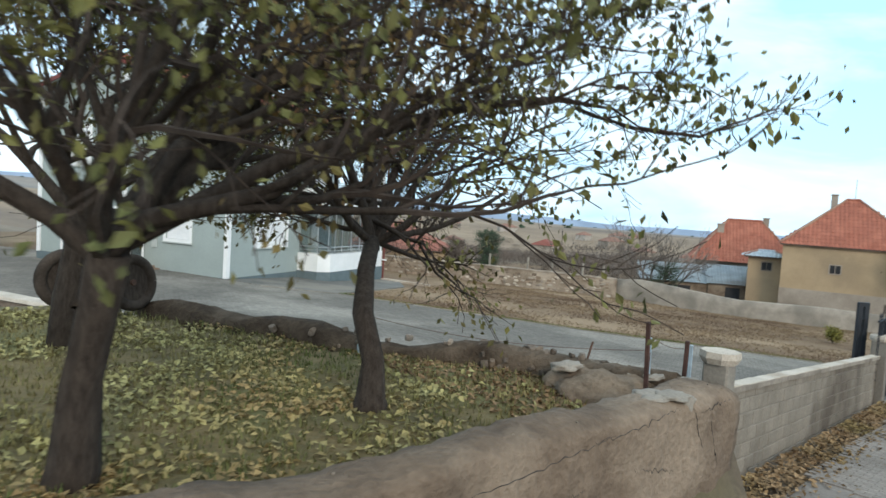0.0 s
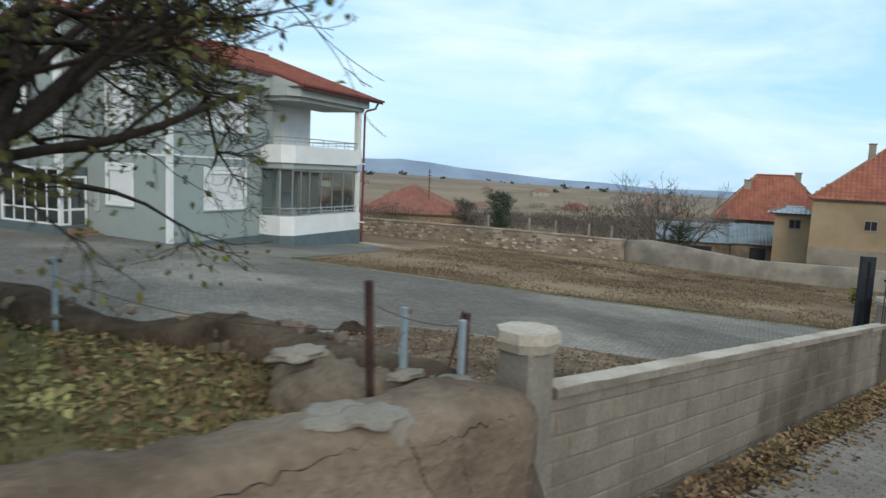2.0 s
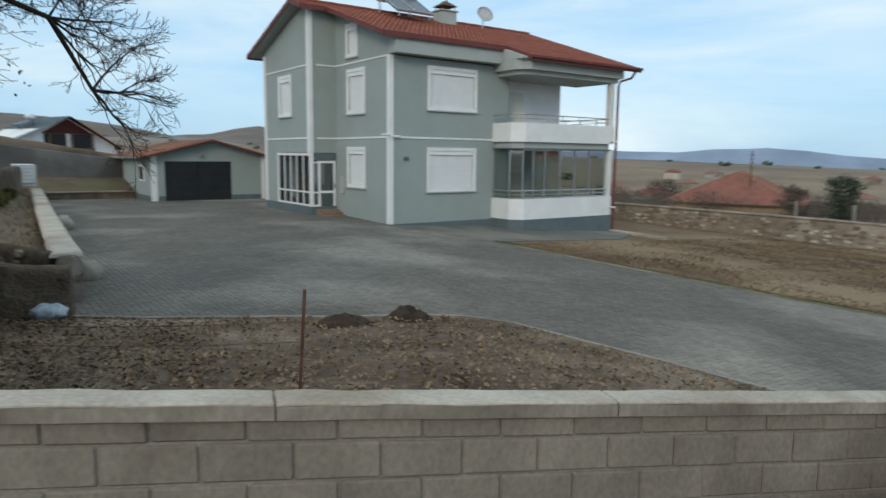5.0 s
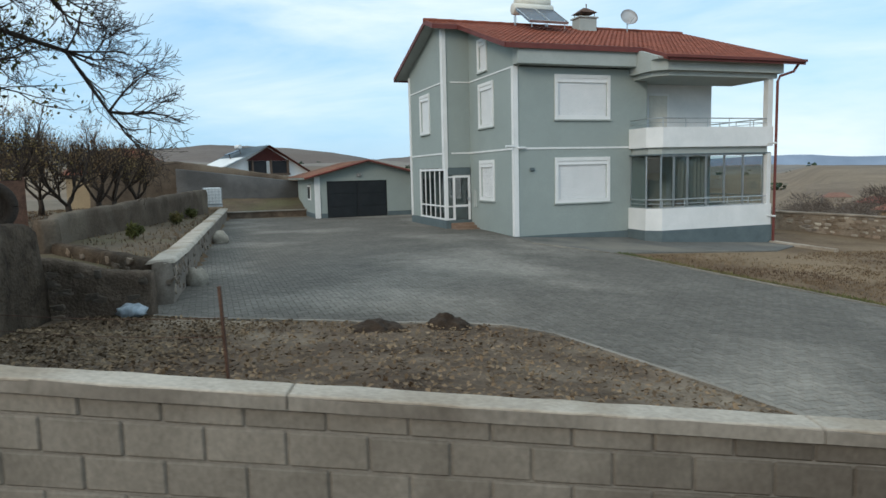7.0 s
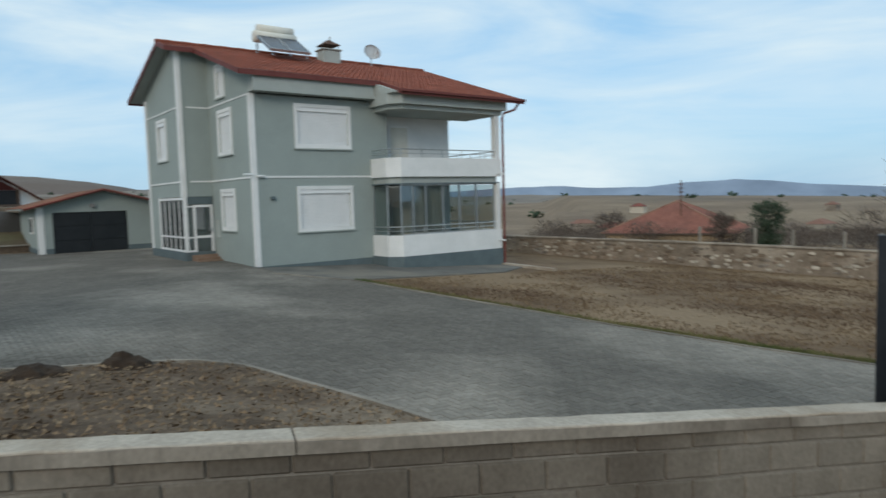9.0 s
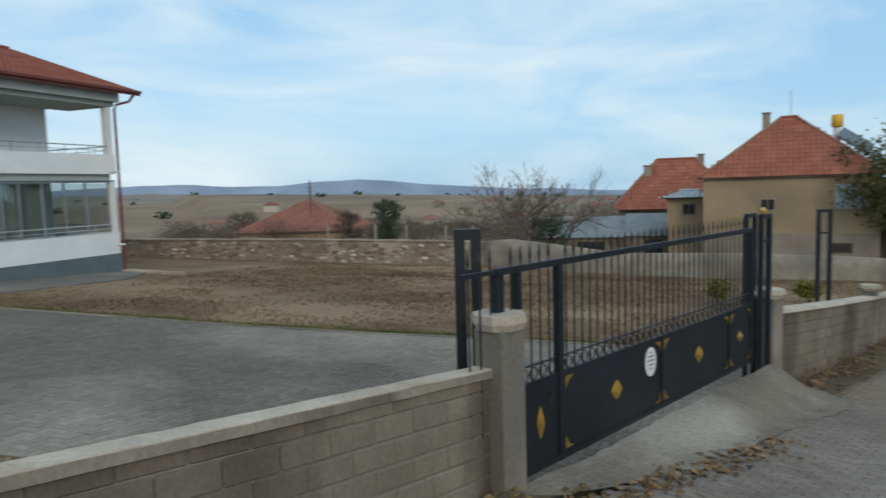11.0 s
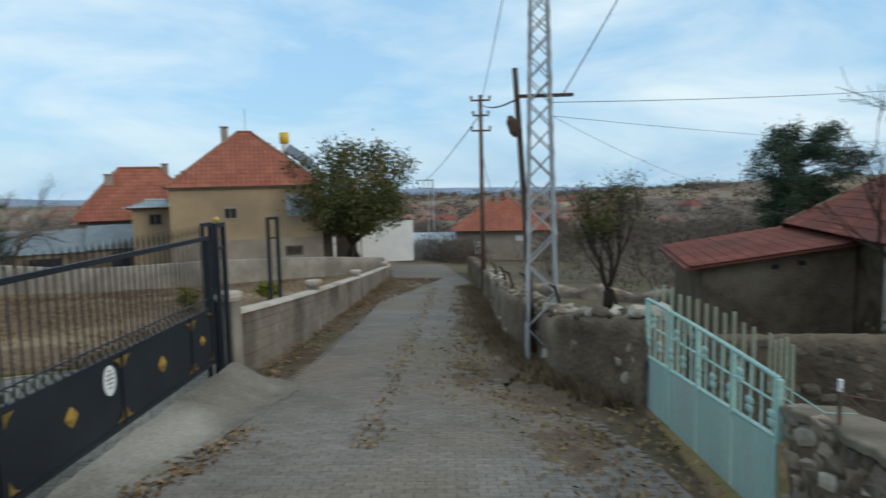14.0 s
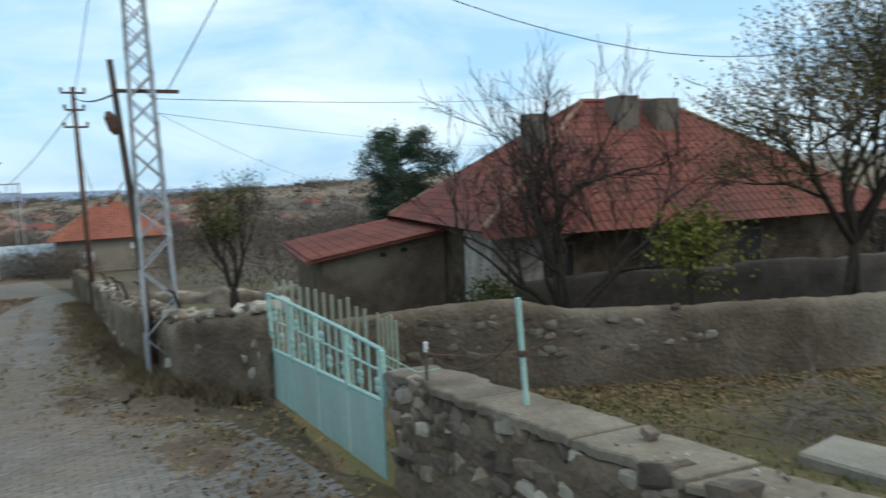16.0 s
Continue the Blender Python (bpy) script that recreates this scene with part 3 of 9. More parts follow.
def build_bed():
    """Bare planting bed between the drive and the block wall."""
    poly = [(x - 0.04, y - 0.1) for x, y in BED[:-1]] + [(17.0, 6.65), (13, 5.72), (9.6, 4.95), (7.3, 4.5), (6.75, 4.8), (6.3, 6.2), (5.0, 8.0), (4.0, 9.9), (3.0, 12.0)]
    bm = bmesh.new()
    f = bm.faces.new([bm.verts.new((x, y, 0)) for x, y in poly])
    bmesh.ops.triangulate(bm, faces=[f])
    for ax, lo, hi in ((0, 2, 18), (1, 4, 14)):
        for c in np.arange(lo, hi, 0.35):
            no = Vector((1, 0, 0)) if ax == 0 else Vector((0, 1, 0))
            bmesh.ops.bisect_plane(bm, geom=bm.verts[:] + bm.edges[:] + bm.faces[:], plane_co=no * float(c), plane_no=no)
    for v in bm.verts:
        x, y = v.co.x, v.co.y
        edge = smoothstep(0, 6, lerp_line(tuple((a, b) for a, b in BED), x) - y)
        v.co.z = yard_z(x) + 0.03 + 0.42 * edge + 0.035 * noise.noise((x * 1.6, y * 1.6, 2)) + 0.02 * noise.noise((x * 5, y * 5, 2))
    bmesh.ops.recalc_face_normals(bm, faces=bm.faces)
    if sum(f.normal.z for f in bm.faces) < 0:
        bmesh.ops.reverse_faces(bm, faces=bm.faces)
    ob = mesh_object("planting_bed", bm, M["soil"], True)
    tagged(ob, "bare brown earth bed strewn with dry leaves", "ground", kind="structure")


build_bed()


def bed_z(x, y):
    return yard_z(x) + 0.03 + 0.42 * smoothstep(0, 6, lerp_line(BED, x) - y)


def lumpy_wall(name, line, thick, z0, z1, material, label, seed=0, step=0.3, rough=0.05, layers=6, category="wall", kind="structure"):
    """A worn earth or rubble wall along a plan line; z0 and z1 give foot and top by distance along it."""
    bm = bmesh.new()
    pts = [Vector((x, y, 0)) for x, y in line]
    L = [0.0]
    for a, b in zip(pts, pts[1:]):
        L.append(L[-1] + (b - a).length)
    n = max(2, int(L[-1] / step))
    rings = []
    for i in range(n + 1):
        s = L[-1] * i / n
        k = max(j for j in range(len(L) - 1) if L[j] <= s + 1e-9)
        d = (pts[k + 1] - pts[k]).normalized()
        p = pts[k] + d * (s - L[k])
        side = Vector((-d.y, d.x, 0))
        lo, hi = z0(p.x, p.y), z1(p.x, p.y)
        ring = []
        prof = [(-0.5 * 1.12, 0.0)] + [(-0.5, j / layers) for j in range(1, layers)] + [(-0.44, 0.97), (-0.25, 1.0), (0.0, 1.01), (0.25, 1.0), (0.44, 0.97)] + [(0.5, j / layers) for j in range(layers - 1, 0, -1)] + [(0.56, 0.0)]
        for o, h in prof:
            q = p + side * o * thick
            z = lo + (hi - lo) * h
            nn = Vector((noise.noise((q.x * 1.7 + seed, q.y * 1.7, z * 1.7)), noise.noise((q.x * 1.7, q.y * 1.7 + 9 + seed, z * 1.7)), noise.noise((q.x * 0.9 + 5, q.y * 0.9, seed)))) * rough
            fine = noise.noise((q.x * 6, q.y * 6, z * 6 + seed)) * rough * 0.5
            ring.append(bm.verts.new((q.x + nn.x + fine * side.x, q.y + nn.y + fine * side.y, z + (nn.z + fine) * (1 if h > 0.9 else 0.2))))
        rings.append(ring)
    for a, b in zip(rings, rings[1:]):
        for j in range(len(a) - 1):
            bm.faces.new((a[j], a[j + 1], b[j + 1], b[j]))
    bm.faces.new(rings[0])
    bm.faces.new(rings[-1][::-1])
    bmesh.ops.recalc_face_normals(bm, faces=bm.faces)
    return tagged(mesh_object(name, bm, material, True), label, category, kind=kind)


# mud wall beside the road, with the orchard behind it
lumpy_wall("mud_wall", ((-14, 2.6), (-6, 3.2), (0.5, 3.62), (4.0, 3.82), (6.68, 4.0)), 0.52, lambda x, y: road_z(x) - 0.2,
           lambda x, y: 1.95 + max(0, -x) * 0.07 + 0.04 * math.sin(x * 2.1) - 0.12 * smoothstep(6.2, 6.7, x) + 0.06 * smoothstep(4.6, 5.4, x), M["adobe"], "cracked brown adobe wall with crumbling top beside the road", 3, 0.085, 0.06, 14)
# low earth bank at the orchard's edge
lumpy_wall("earth_bank", ((6.45, 4.35), (6.3, 5.3), (6.1, 6.15), (5.65, 6.9), (4.75, 7.9), (3.75, 9.7), (2.98, 11.2), (2.74, 11.85)), 0.5, lambda x, y: yard_z(x) - 0.2,
           lambda x, y: 1.82 + 0.05 * math.sin(y * 3) + 0.12 * smoothstep(7.5, 5.0, y) - 0.08 * smoothstep(11.3, 11.8, y), M["bank"], "dark earth and rubble bank round the orchard", 11, 0.2, 0.10, 6)
lumpy_wall("orchard_wall_stub", ((2.3, 12.0), (3.1, 12.32), (4.0, 12.6), (4.5, 12.75)), 0.36, lambda x, y: yard_z(x) - 0.2,
           lambda x, y: lerp_line(((2.3, 1.2), (2.9, 1.14), (3.4, 1.05), (3.8, 0.93), (4.5, 0.86)), x), M["stub_mud"], "short thick mud and stone wall with a squared end", 13, 0.09, 0.04, 9)
lumpy_wall("retaining_wall", ((4.02, 13.7), (2.52, 16.5), (-1.65, 24.3), (-9.75, 39.6)), 0.42, lambda x, y: -0.2,
           lambda x, y: lerp_line(((13.7, 0.92), (16.5, 0.83), (25, 0.76), (39.6, 0.68)), y), M["stone"], "low stone retaining wall with pale cement cap beside the drive", 5, 0.3, 0.04, 4)
lumpy_wall("garden_wall", ((-1.25, 16.75), (-2.6, 18.6), (-8.5, 35.5)), 0.4, lambda x, y: 0.4,
           lambda x, y: 1.60 + 0.02 * (y - 17), M["garden_mud"], "long brown mud garden wall above the drive", 21, 0.3, 0.05, 6)
lumpy_wall("terrace_wall", ((3.72, 13.98), (1.9, 14.95), (-0.55, 16.2)), 0.32, lambda x, y: 0.1,
           lambda x, y: lerp_line(((-0.6, 1.02), (1.2, 1.0), (2.6, 0.94), (3.8, 0.9)), x), M["bank"], "short dark mud and stone wall between garden and orchard", 25, 0.12, 0.045, 7)
lumpy_wall("gate_pier", ((-0.95, 15.95), (-0.75, 16.35)), 0.42, lambda x, y: 0.4,
           lambda x, y: 1.62, M["garden_mud"], "squat mud pier beside the garden gate", 27, 0.1, 0.04, 6)

# trodden earth between the bank and the end of the mud wall
bm = bmesh.new()
bmesh.ops.create_icosphere(bm, subdivisions=5, radius=1)
for v in bm.verts:
    q = v.co.copy()
    k = 1 + 0.12 * noise.noise(q * 2.1) + 0.05 * noise.noise(q * 7)
    v.co = Vector((6.15 + 0.62 * q.x * k, 5.0 + 0.95 * q.y * k, 1.42 + (0.52 * min(q.z, 0.9) + 0.05 * noise.noise(q * 3)) * k))
tagged(mesh_object("earth_shoulder", bm, M["bank_top"], True), "trodden brown earth shoulder beside the mud wall", "earth", kind="structure")

# far walls of the dry field
lumpy_wall("field_stone_wall", ((19.5, 43.2), (23.2, 40.4), (28.6, 36.3), (32.4, 33.2), (37.1, 30.3)), 0.45, lambda x, y: yard_z(x) - 0.2,
           lambda x, y: lerp_line(((19, 0.15), (23.2, 0.0), (31.1, -0.27), (37.2, -0.62)), x), M["field_stone"], "pale rubble stone wall with cement cap round the dry field", 31, 0.4, 0.04, 4)
lumpy_wall("field_concrete_wall", ((37.1, 30.3), (38.6, 27.0), (40.5, 23.5), (43.5, 20.5), (49, 17.3), (53.2, 14.6), (54.2, 13.6)), 0.3, lambda x, y: yard_z(x) - 0.3,
           lambda x, y: lerp_line(((37, -0.62), (37.8, -0.45), (40.5, -1.1), (44, -1.15), (50.7, -1.7), (54.2, -2.15)), x), M["concrete"], "plain grey rendered wall closing the dry field", 35, 0.6, 0.02, 3)

# right-hand side of the road
lumpy_wall("road_wall_right", ((23.55, 0.75), (25.6, 1.95), (30.6, 3.4), (42.3, 5.5), (60, 9.0)), 0.5, lambda x, y: road_z(x) - 0.2,
           lambda x, y: road_z(x) + 1.05 + 0.25 * smoothstep(26, 23.6, x) + 0.04 * math.sin(x * 2.3), M["adobe_grey"], "old mud and stone wall lined with dry weeds", 41, 0.09, 0.07, 12)
lumpy_wall("garden_back_wall", ((24.6, 0.2), (24.2, -1.2), (23.4, -3.6), (22.8, -5.7), (22.0, -9.4), (21.2, -14)), 0.35, lambda x, y: land(x, y) - 0.2,
           lambda x, y: lerp_line(((-14, -0.1), (-9.4, -0.05), (-5.6, -0.02), (-3.9, 0.02), (-2.9, 0.25), (-1.0, 0.1), (0.2, 0.0)), y), M["adobe_grey"], "worn grey-brown mud wall across the garden", 45, 0.1, 0.045, 10)
lumpy_wall("stone_road_wall", ((-30, -8.8), (0, -3.65), (8, -2.2), (16.2, -0.78), (17.4, -0.56), (19.95, -0.12)), 0.46, lambda x, y: road_z(x) - 0.25,
           lambda x, y: 0.38 + 0.085 * (19.95 - x), M["adobe_grey"], "rough rubble stone wall under broken concrete capping", 51, 0.16, 0.07, 8)

# ---- the grey two-storey house ----
HOUSE = pose(9.4, 28.1, 0, 0, 0, 31.6)
house = thing("house", HOUSE, "two-storey grey rendered house with white trim and red tiled roof", "house")
ROOF_K, RIDGE_V, RIDGE_Z = 0.333, 5.3, 9.15


def roof_h(v):
    return RIDGE_Z - ROOF_K * abs(v - RIDGE_V)


def wall_with_holes(bm, axis, at, thick, a0, a1, z0, z1, holes):
    """One wall with openings cut through it. axis 'u': runs along x at y=at; 'v': runs along y at x=at."""
    us = sorted({a0, a1, *(h[0] for h in holes), *(h[1] for h in holes)})
    zs = sorted({z0, z1, *(h[2] for h in holes), *(h[3] for h in holes)})
    us, zs = [q for q in us if a0 <= q <= a1], [q for q in zs if z0 <= q <= z1]

    def at_point(a, z, off):
        return (a, at + off, z) if axis == "u" else (at + off, a, z)
    grid = {(a, z): bm.verts.new(at_point(a, z, 0.0)) for a in us for z in zs}
    faces = []
    for c0, c1 in zip(us, us[1:]):
        for p0, p1 in zip(zs, zs[1:]):
            if any(h[0] <= c0 + 1e-6 and h[1] >= c1 - 1e-6 and h[2] <= p0 + 1e-6 and h[3] >= p1 - 1e-6 for h in holes):
                continue
            faces.append(bm.faces.new((grid[c0, p0], grid[c1, p0], grid[c1, p1], grid[c0, p1])))
    ext = bmesh.ops.extrude_face_region(bm, geom=faces)
    off = Vector(at_point(0, 0, thick)) - Vector(at_point(0, 0, 0))
    bmesh.ops.translate(bm, vec=off, verts=[g for g in ext["geom"] if isinstance(g, bmesh.types.BMVert)])
    bmesh.ops.delete(bm, geom=[v for v in grid.values() if not v.link_faces], context="VERTS")
    bmesh.ops.recalc_face_normals(bm, faces=bm.faces)


FRONT_W = [(1.86, 4.06, 4.62, 6.06), (1.86, 4.06, 1.37, 2.87)]
LEFT_W = [(2.06, 3.36, 4.5, 6.06), (2.06, 3.36, 1.46, 2.87), (2.68, 3.4, 6.82, 7.9)]
BAY_W = [(6.7, 7.9, 4.5, 6.06)]


def gable(bm, u0, u1, v0, v1, z0):
    """Gable piece under the roof slopes."""
    vs = [v0] + ([RIDGE_V] if v0 < RIDGE_V < v1 else []) + [v1]
    for a, b in zip(vs, vs[1:]):
        lo = [bm.verts.new(p) for p in ((u0, a, z0), (u1, a, z0), (u1, b, z0), (u0, b, z0))]
        hi = [bm.verts.new(p) for p in ((u0, a, roof_h(a) - 0.1), (u1, a, roof_h(a) - 0.1), (u1, b, roof_h(b) - 0.1), (u0, b, roof_h(b) - 0.1))]
        bm.faces.new(lo[::-1])
        bm.faces.new(hi)
        for i in range(4):
            bm.faces.new((lo[i], lo[(i + 1) % 4], hi[(i + 1) % 4], hi[i]))


def build_house():
    bm = bmesh.new()
    wall_with_holes(bm, "u", 0.0, 0.25, 0.0, 5.95, 0.0, 6.45, FRONT_W)
    part("front_wall", bm, M["render_grey"], house)
    bm = bmesh.new()
    wall_with_holes(bm, "v", 0.0, 0.25, 0.25, 4.6, 0.0, 6.45, LEFT_W)
    part("side_wall", bm, M["render_grey"], house)
    bm = bmesh.new()
    wall_with_holes(bm, "v", 0.0, 0.25, 2.4, 3.7, 6.45, 7.95, [LEFT_W[2]])
    part("gable_wall", bm, M["render_grey"], house)
    for v0, v1, z0 in ((0.0, 2.4, 6.45), (2.4, 3.7, 7.95), (3.7, 4.6, 6.45)):
        bm = bmesh.new()
        gable(bm, 0.0, 0.25, v0, v1, z0)
        part("gable_wall", bm, M["render_grey"], house)
    bm = bmesh.new()
    wall_with_holes(bm, "v", -1.2, 0.25, 4.6, 9.8, 2.75, 6.9, BAY_W)
    part("bay_wall", bm, M["render_grey"], house)
    bm = bmesh.new()
    gable(bm, -1.2, -0.95, 4.6, 9.8, 6.9)
    part("gable_wall", bm, M["render_grey"], house)
    for q in ((-0.95, 0.25, 4.6, 4.85, 2.75, 8.85), (-0.95, 0.0, 4.85, 9.8, 2.75, 2.95), (-1.2, 0.25, 8.3, 9.8, 0.0, 2.75)):
        part("bay_wall", boxes(q), M["render_grey"], house)
    for q in ((5.95, 9.95, 0.95, 1.2, -0.2, 6.4), (9.7, 9.95, 1.2, 9.8, -0.4, 6.4), (5.7, 5.95, 0.25, 0.95, -0.2, 6.4), (-0.95, 9.7, 9.55, 9.8, -0.4, 7.3), (0.0, 0.25, 4.85, 8.3, 0.0, 2.75)):
        part("back_wall", boxes(q), M["render_grey"], house)
    bm = bmesh.new()
    gable(bm, 9.7, 9.95, 0.95, 9.8, 6.4)
    part("gable_wall", bm, M["render_grey"], house)
    # loggia back wall is painted pale
    part("balcony_wall", boxes((5.97, 9.97, 0.93, 0.948, 0.05, 6.1)), M["white_paint"], house)
    part("plinth", boxes((-0.03, 5.1, -0.03, 0.22, -0.7, 0.0), (-0.03, 0.22, 0.22, 4.6, -0.5, 0.0), (9.72, 9.98, 0.9, 9.8, -1.2, -0.2), (-1.25, 0.0, 4.55, 9.8, -0.4, 0.42)), M["plinth"], house, "dark grey painted plinth")
    part("plinth", slab(bmesh.new(), [(5.07, 0.9), (5.07, -1.16), (5.54, -1.63), (10.98, -1.63), (10.98, 0.9)], -1.2, 0.06), M["plinth"], house, "dark grey painted plinth")
    for a, b in ((3.34, 3.41), (6.42, 6.48)):
        part("string_course", boxes((0.14, 5.1, -0.025, 0.0, a, b)) if a < 4 else boxes((-0.025, 0.0, 0.16, 4.57, a, b)), M["white_paint"], house)
    part("string_course", boxes((-0.025, 0.0, 0.16, 4.57, 3.34, 3.41)), M["white_paint"], house)
    for a, b in ((3.34, 3.41), (6.42, 6.48)):
        part("string_course", boxes((-1.225, -1.2, 4.9, 9.6, a, b), (-0.9, -0.03, 4.575, 4.6, a, b)), M["white_paint"], house)
    part("corner_pilaster", boxes((-0.05, 0.14, -0.05, 0.0, 0.0, 6.46), (-0.05, 0.0, 0.0, 0.16, 0.0, 6.46)), M["white_paint"], house)
    part("corner_pilaster", boxes((-1.25, -1.08, 4.55, 4.6, 2.72, 8.7), (-1.25, -1.2, 4.6, 4.85, 2.72, 8.7)), M["white_paint"], house)
    part("corner_pilaster", boxes((-1.25, -1.2, 9.6, 9.82, 0.4, 7.3)), M["white_paint"], house)
    # eaves box and balcony ceiling
    part("eaves_box", boxes((-0.05, 5.45, -0.5, -0.02, 6.5, 7.08)), M["soffit"], house)
    part("eaves_box", boxes((9.97, 11.15, 0.9, 10.0, 6.2, 6.62)), M["soffit"], house)
    part("eaves_box", slab(bmesh.new(), [(5.1, 0.9), (5.1, -1.4), (5.55, -1.85), (11.15, -1.85), (11.15, 0.9)], 6.2, 6.62), M["soffit"], house)
    part("eaves_box", slab(bmesh.new(), [(5.3, 0.93), (5.3, -1.2), (5.72, -1.62), (11.05, -1.62), (11.05, 0.93)], 6.02, 6.197), M["soffit"], house)
    bm = bmesh.new()
    gable(bm, 5.1, 5.45, -1.85, -0.5, 6.6)
    part("eaves_box", bm, M["soffit"], house)
    # balconies
    for z0, z1, s in ((0.05, 0.92, 0.0), (3.3, 4.08, 1.0)):
        bm = slab(bmesh.new(), [(5.1, 0.0), (5.1, -1.15), (5.55, -1.6), (10.95, -1.6), (10.95, 2.5), (10.8, 2.5), (10.8, -1.45), (5.61, -1.45), (5.25, -1.09), (5.25, 0.0)], z0, z1)
        part("balcony_parapet", bm, M["white_paint"], house, "white balcony parapet")
    part("balcony_floor", slab(bmesh.new(), [(5.25, 0.93), (5.25, -1.09), (5.61, -1.45), (10.8, -1.45), (10.8, 2.5), (9.97, 2.5), (9.97, 0.93)], 3.05, 3.32), M["soffit"], house)
    part("balcony_floor", slab(bmesh.new(), [(5.12, 0.93), (5.12, -1.12), (5.56, -1.55), (10.9, -1.55), (10.9, 0.93)], 3.0, 3.047), M["plinth"], house)
    part("balcony_floor", slab(bmesh.new(), [(5.27, 0.92), (5.27, -1.08), (5.62, -1.44), (10.79, -1.44), (10.79, 0.92)], -0.1, 0.068), M["tile_grey"], house)
    part("balcony_pillar", boxes((10.68, 10.93, -1.55, -1.3, 4.08, 6.02)), M["white_paint"], house)
    part("balcony_pillar", boxes((10.72, 10.93, -1.55, -1.35, 0.92, 3.0)), M["white_paint"], house)
    # rails
    for z, side in ((4.08, True), (0.92, False)):
        rail = part("balcony_rail", tube(bmesh.new(), ((5.17, 0.0, z + 0.34), (5.17, -1.12, z + 0.34), (5.58, -1.52, z + 0.34), (10.87, -1.52, z + 0.34), (10.87, 2.3, z + 0.34)), (0.025,) * 5, 6), M["steel"], house, "steel balcony rail")
        part("lower_rail", tube(bmesh.new(), ((5.17, 0.0, z + 0.17), (5.17, -1.12, z + 0.17), (5.58, -1.52, z + 0.17), (10.87, -1.52, z + 0.17), (10.87, 2.3, z + 0.17)), (0.014,) * 5, 5), M["steel"], rail)
        for i in range(6):
            part("baluster", bar((5.6 + 5.27 * i / 5, -1.52, z), (5.6 + 5.27 * i / 5, -1.52, z + 0.34), 0.018), M["steel"], rail)
        for i in range(3):
            part("baluster", bar((10.87, -0.6 + i, z), (10.87, -0.6 + i, z + 0.34), 0.018), M["steel"], rail)
    # glazed lower balcony
    for i, (a, b) in enumerate(((5.62, 6.2), (6.23, 6.85), (6.88, 7.75), (7.78, 8.65), (8.68, 9.6), (9.63, 10.68))):
        pane = part("balcony_pane", boxes((a, b, -1.40, -1.39, 0.98, 2.93)), M["glass"], house)
        part("pane_frame", boxes((a, a + 0.025, -1.42, -1.37, 0.95, 2.97), (b - 0.025, b, -1.42, -1.37, 0.95, 2.97)), M["steel"], pane)
        pane.visible_shadow = False
    part("balcony_track", boxes((5.6, 10.72, -1.43, -1.36, 2.95, 2.997), (5.6, 10.72, -1.43, -1.36, 0.922, 0.95)), M["steel"], house)
    for poly in ([(5.18, -0.05), (5.18, -1.05), (5.19, -1.05), (5.19, -0.05)], [(5.19, -1.07), (5.59, -1.41), (5.6, -1.4), (5.2, -1.06)]):
        side = part("balcony_pane", slab(bmesh.new(), poly, 0.98, 2.93), M["glass"], house)
        side.visible_shadow = False
        for x, y in (poly[0], poly[1]):
            part("pane_frame", boxes((x - 0.015, x + 0.015, y - 0.015, y + 0.015, 0.95, 2.97)), M["steel"], side)
    for x, z in ((10.7, 3.4), (10.75, 0.42)):
        part("security_camera", tube(bmesh.new(), ((x, -1.62, z), (x, -1.8, z + 0.02), (x + 0.1, -1.95, z)), (0.03, 0.035, 0.04), 6), M["white_tank"], house, "white wall camera")
    # small dark upright of unknown kind, added on the balcony rail
    part("rail_shape", tube(bmesh.new(), ((10.2, 1.9, 4.08), (10.2, 1.9, 4.4), (10.2, 1.9, 4.55)), (0.03, 0.03, 0.09), 6), M["rust"], house, "small dark shape on the balcony rail")
    # curtains behind the glass
    bm = bmesh.new()
    for a, b in ((6.3, 7.9),):
        n = int((b - a) / 0.06)
        top = [bm.verts.new((a + (b - a) * i / n, -1.15 + 0.035 * math.sin(i * 1.9), 2.9)) for i in range(n + 1)]
        bot = [bm.verts.new((a + (b - a) * i / n, -1.15 + 0.045 * math.sin(i * 1.9 + 0.3), 1.0)) for i in range(n + 1)]
        for i in range(n):
            bm.faces.new((top[i], top[i + 1], bot[i + 1], bot[i]))
    part("curtain", bm, M["curtain"], house, "pale curtain behind balcony glass")
    # loggia doors
    for z in (0.1, 3.35):
        door = part("balcony_door", boxes((6.6, 7.7, 0.88, 0.93, z, z + 2.3)), M["pvc"], house)
        part("shutter", boxes((6.7, 7.6, 0.86, 0.88, z + 0.1, z + 2.2)), M["cream"], door)
    part("downpipe", tube(bmesh.new(), ((11.75, -2.0, 6.55), (11.5, -2.0, 6.25), (11.1, -1.72, 6.1), (11.02, -1.68, 5.9), (11.02, -1.68, -0.75)), (0.055,) * 5, 8), M["fascia"], house, "dark red rainwater pipe")
    part("gutter", boxes((5.2, 11.95, -2.27, -2.15, 6.6, 6.7)), M["fascia"], house, "dark red gutter")
    part("wall_lamp", boxes((0.62, 0.80, -0.12, 0.0, 2.5, 2.64), bev=0.03), M["plinth"], house)
    part("security_camera", boxes((-0.42, -0.05, -0.12, -0.04, 3.42, 3.5), (0.1, 0.4, -0.16, -0.05, 3.36, 3.44), bev=0.02), M["white_tank"], house, "white wall camera")
    part("meter_box", boxes((-0.06, 0.0, 3.85, 4.15, 1.0, 1.75), bev=0.01), M["soffit"], house)


build_house()


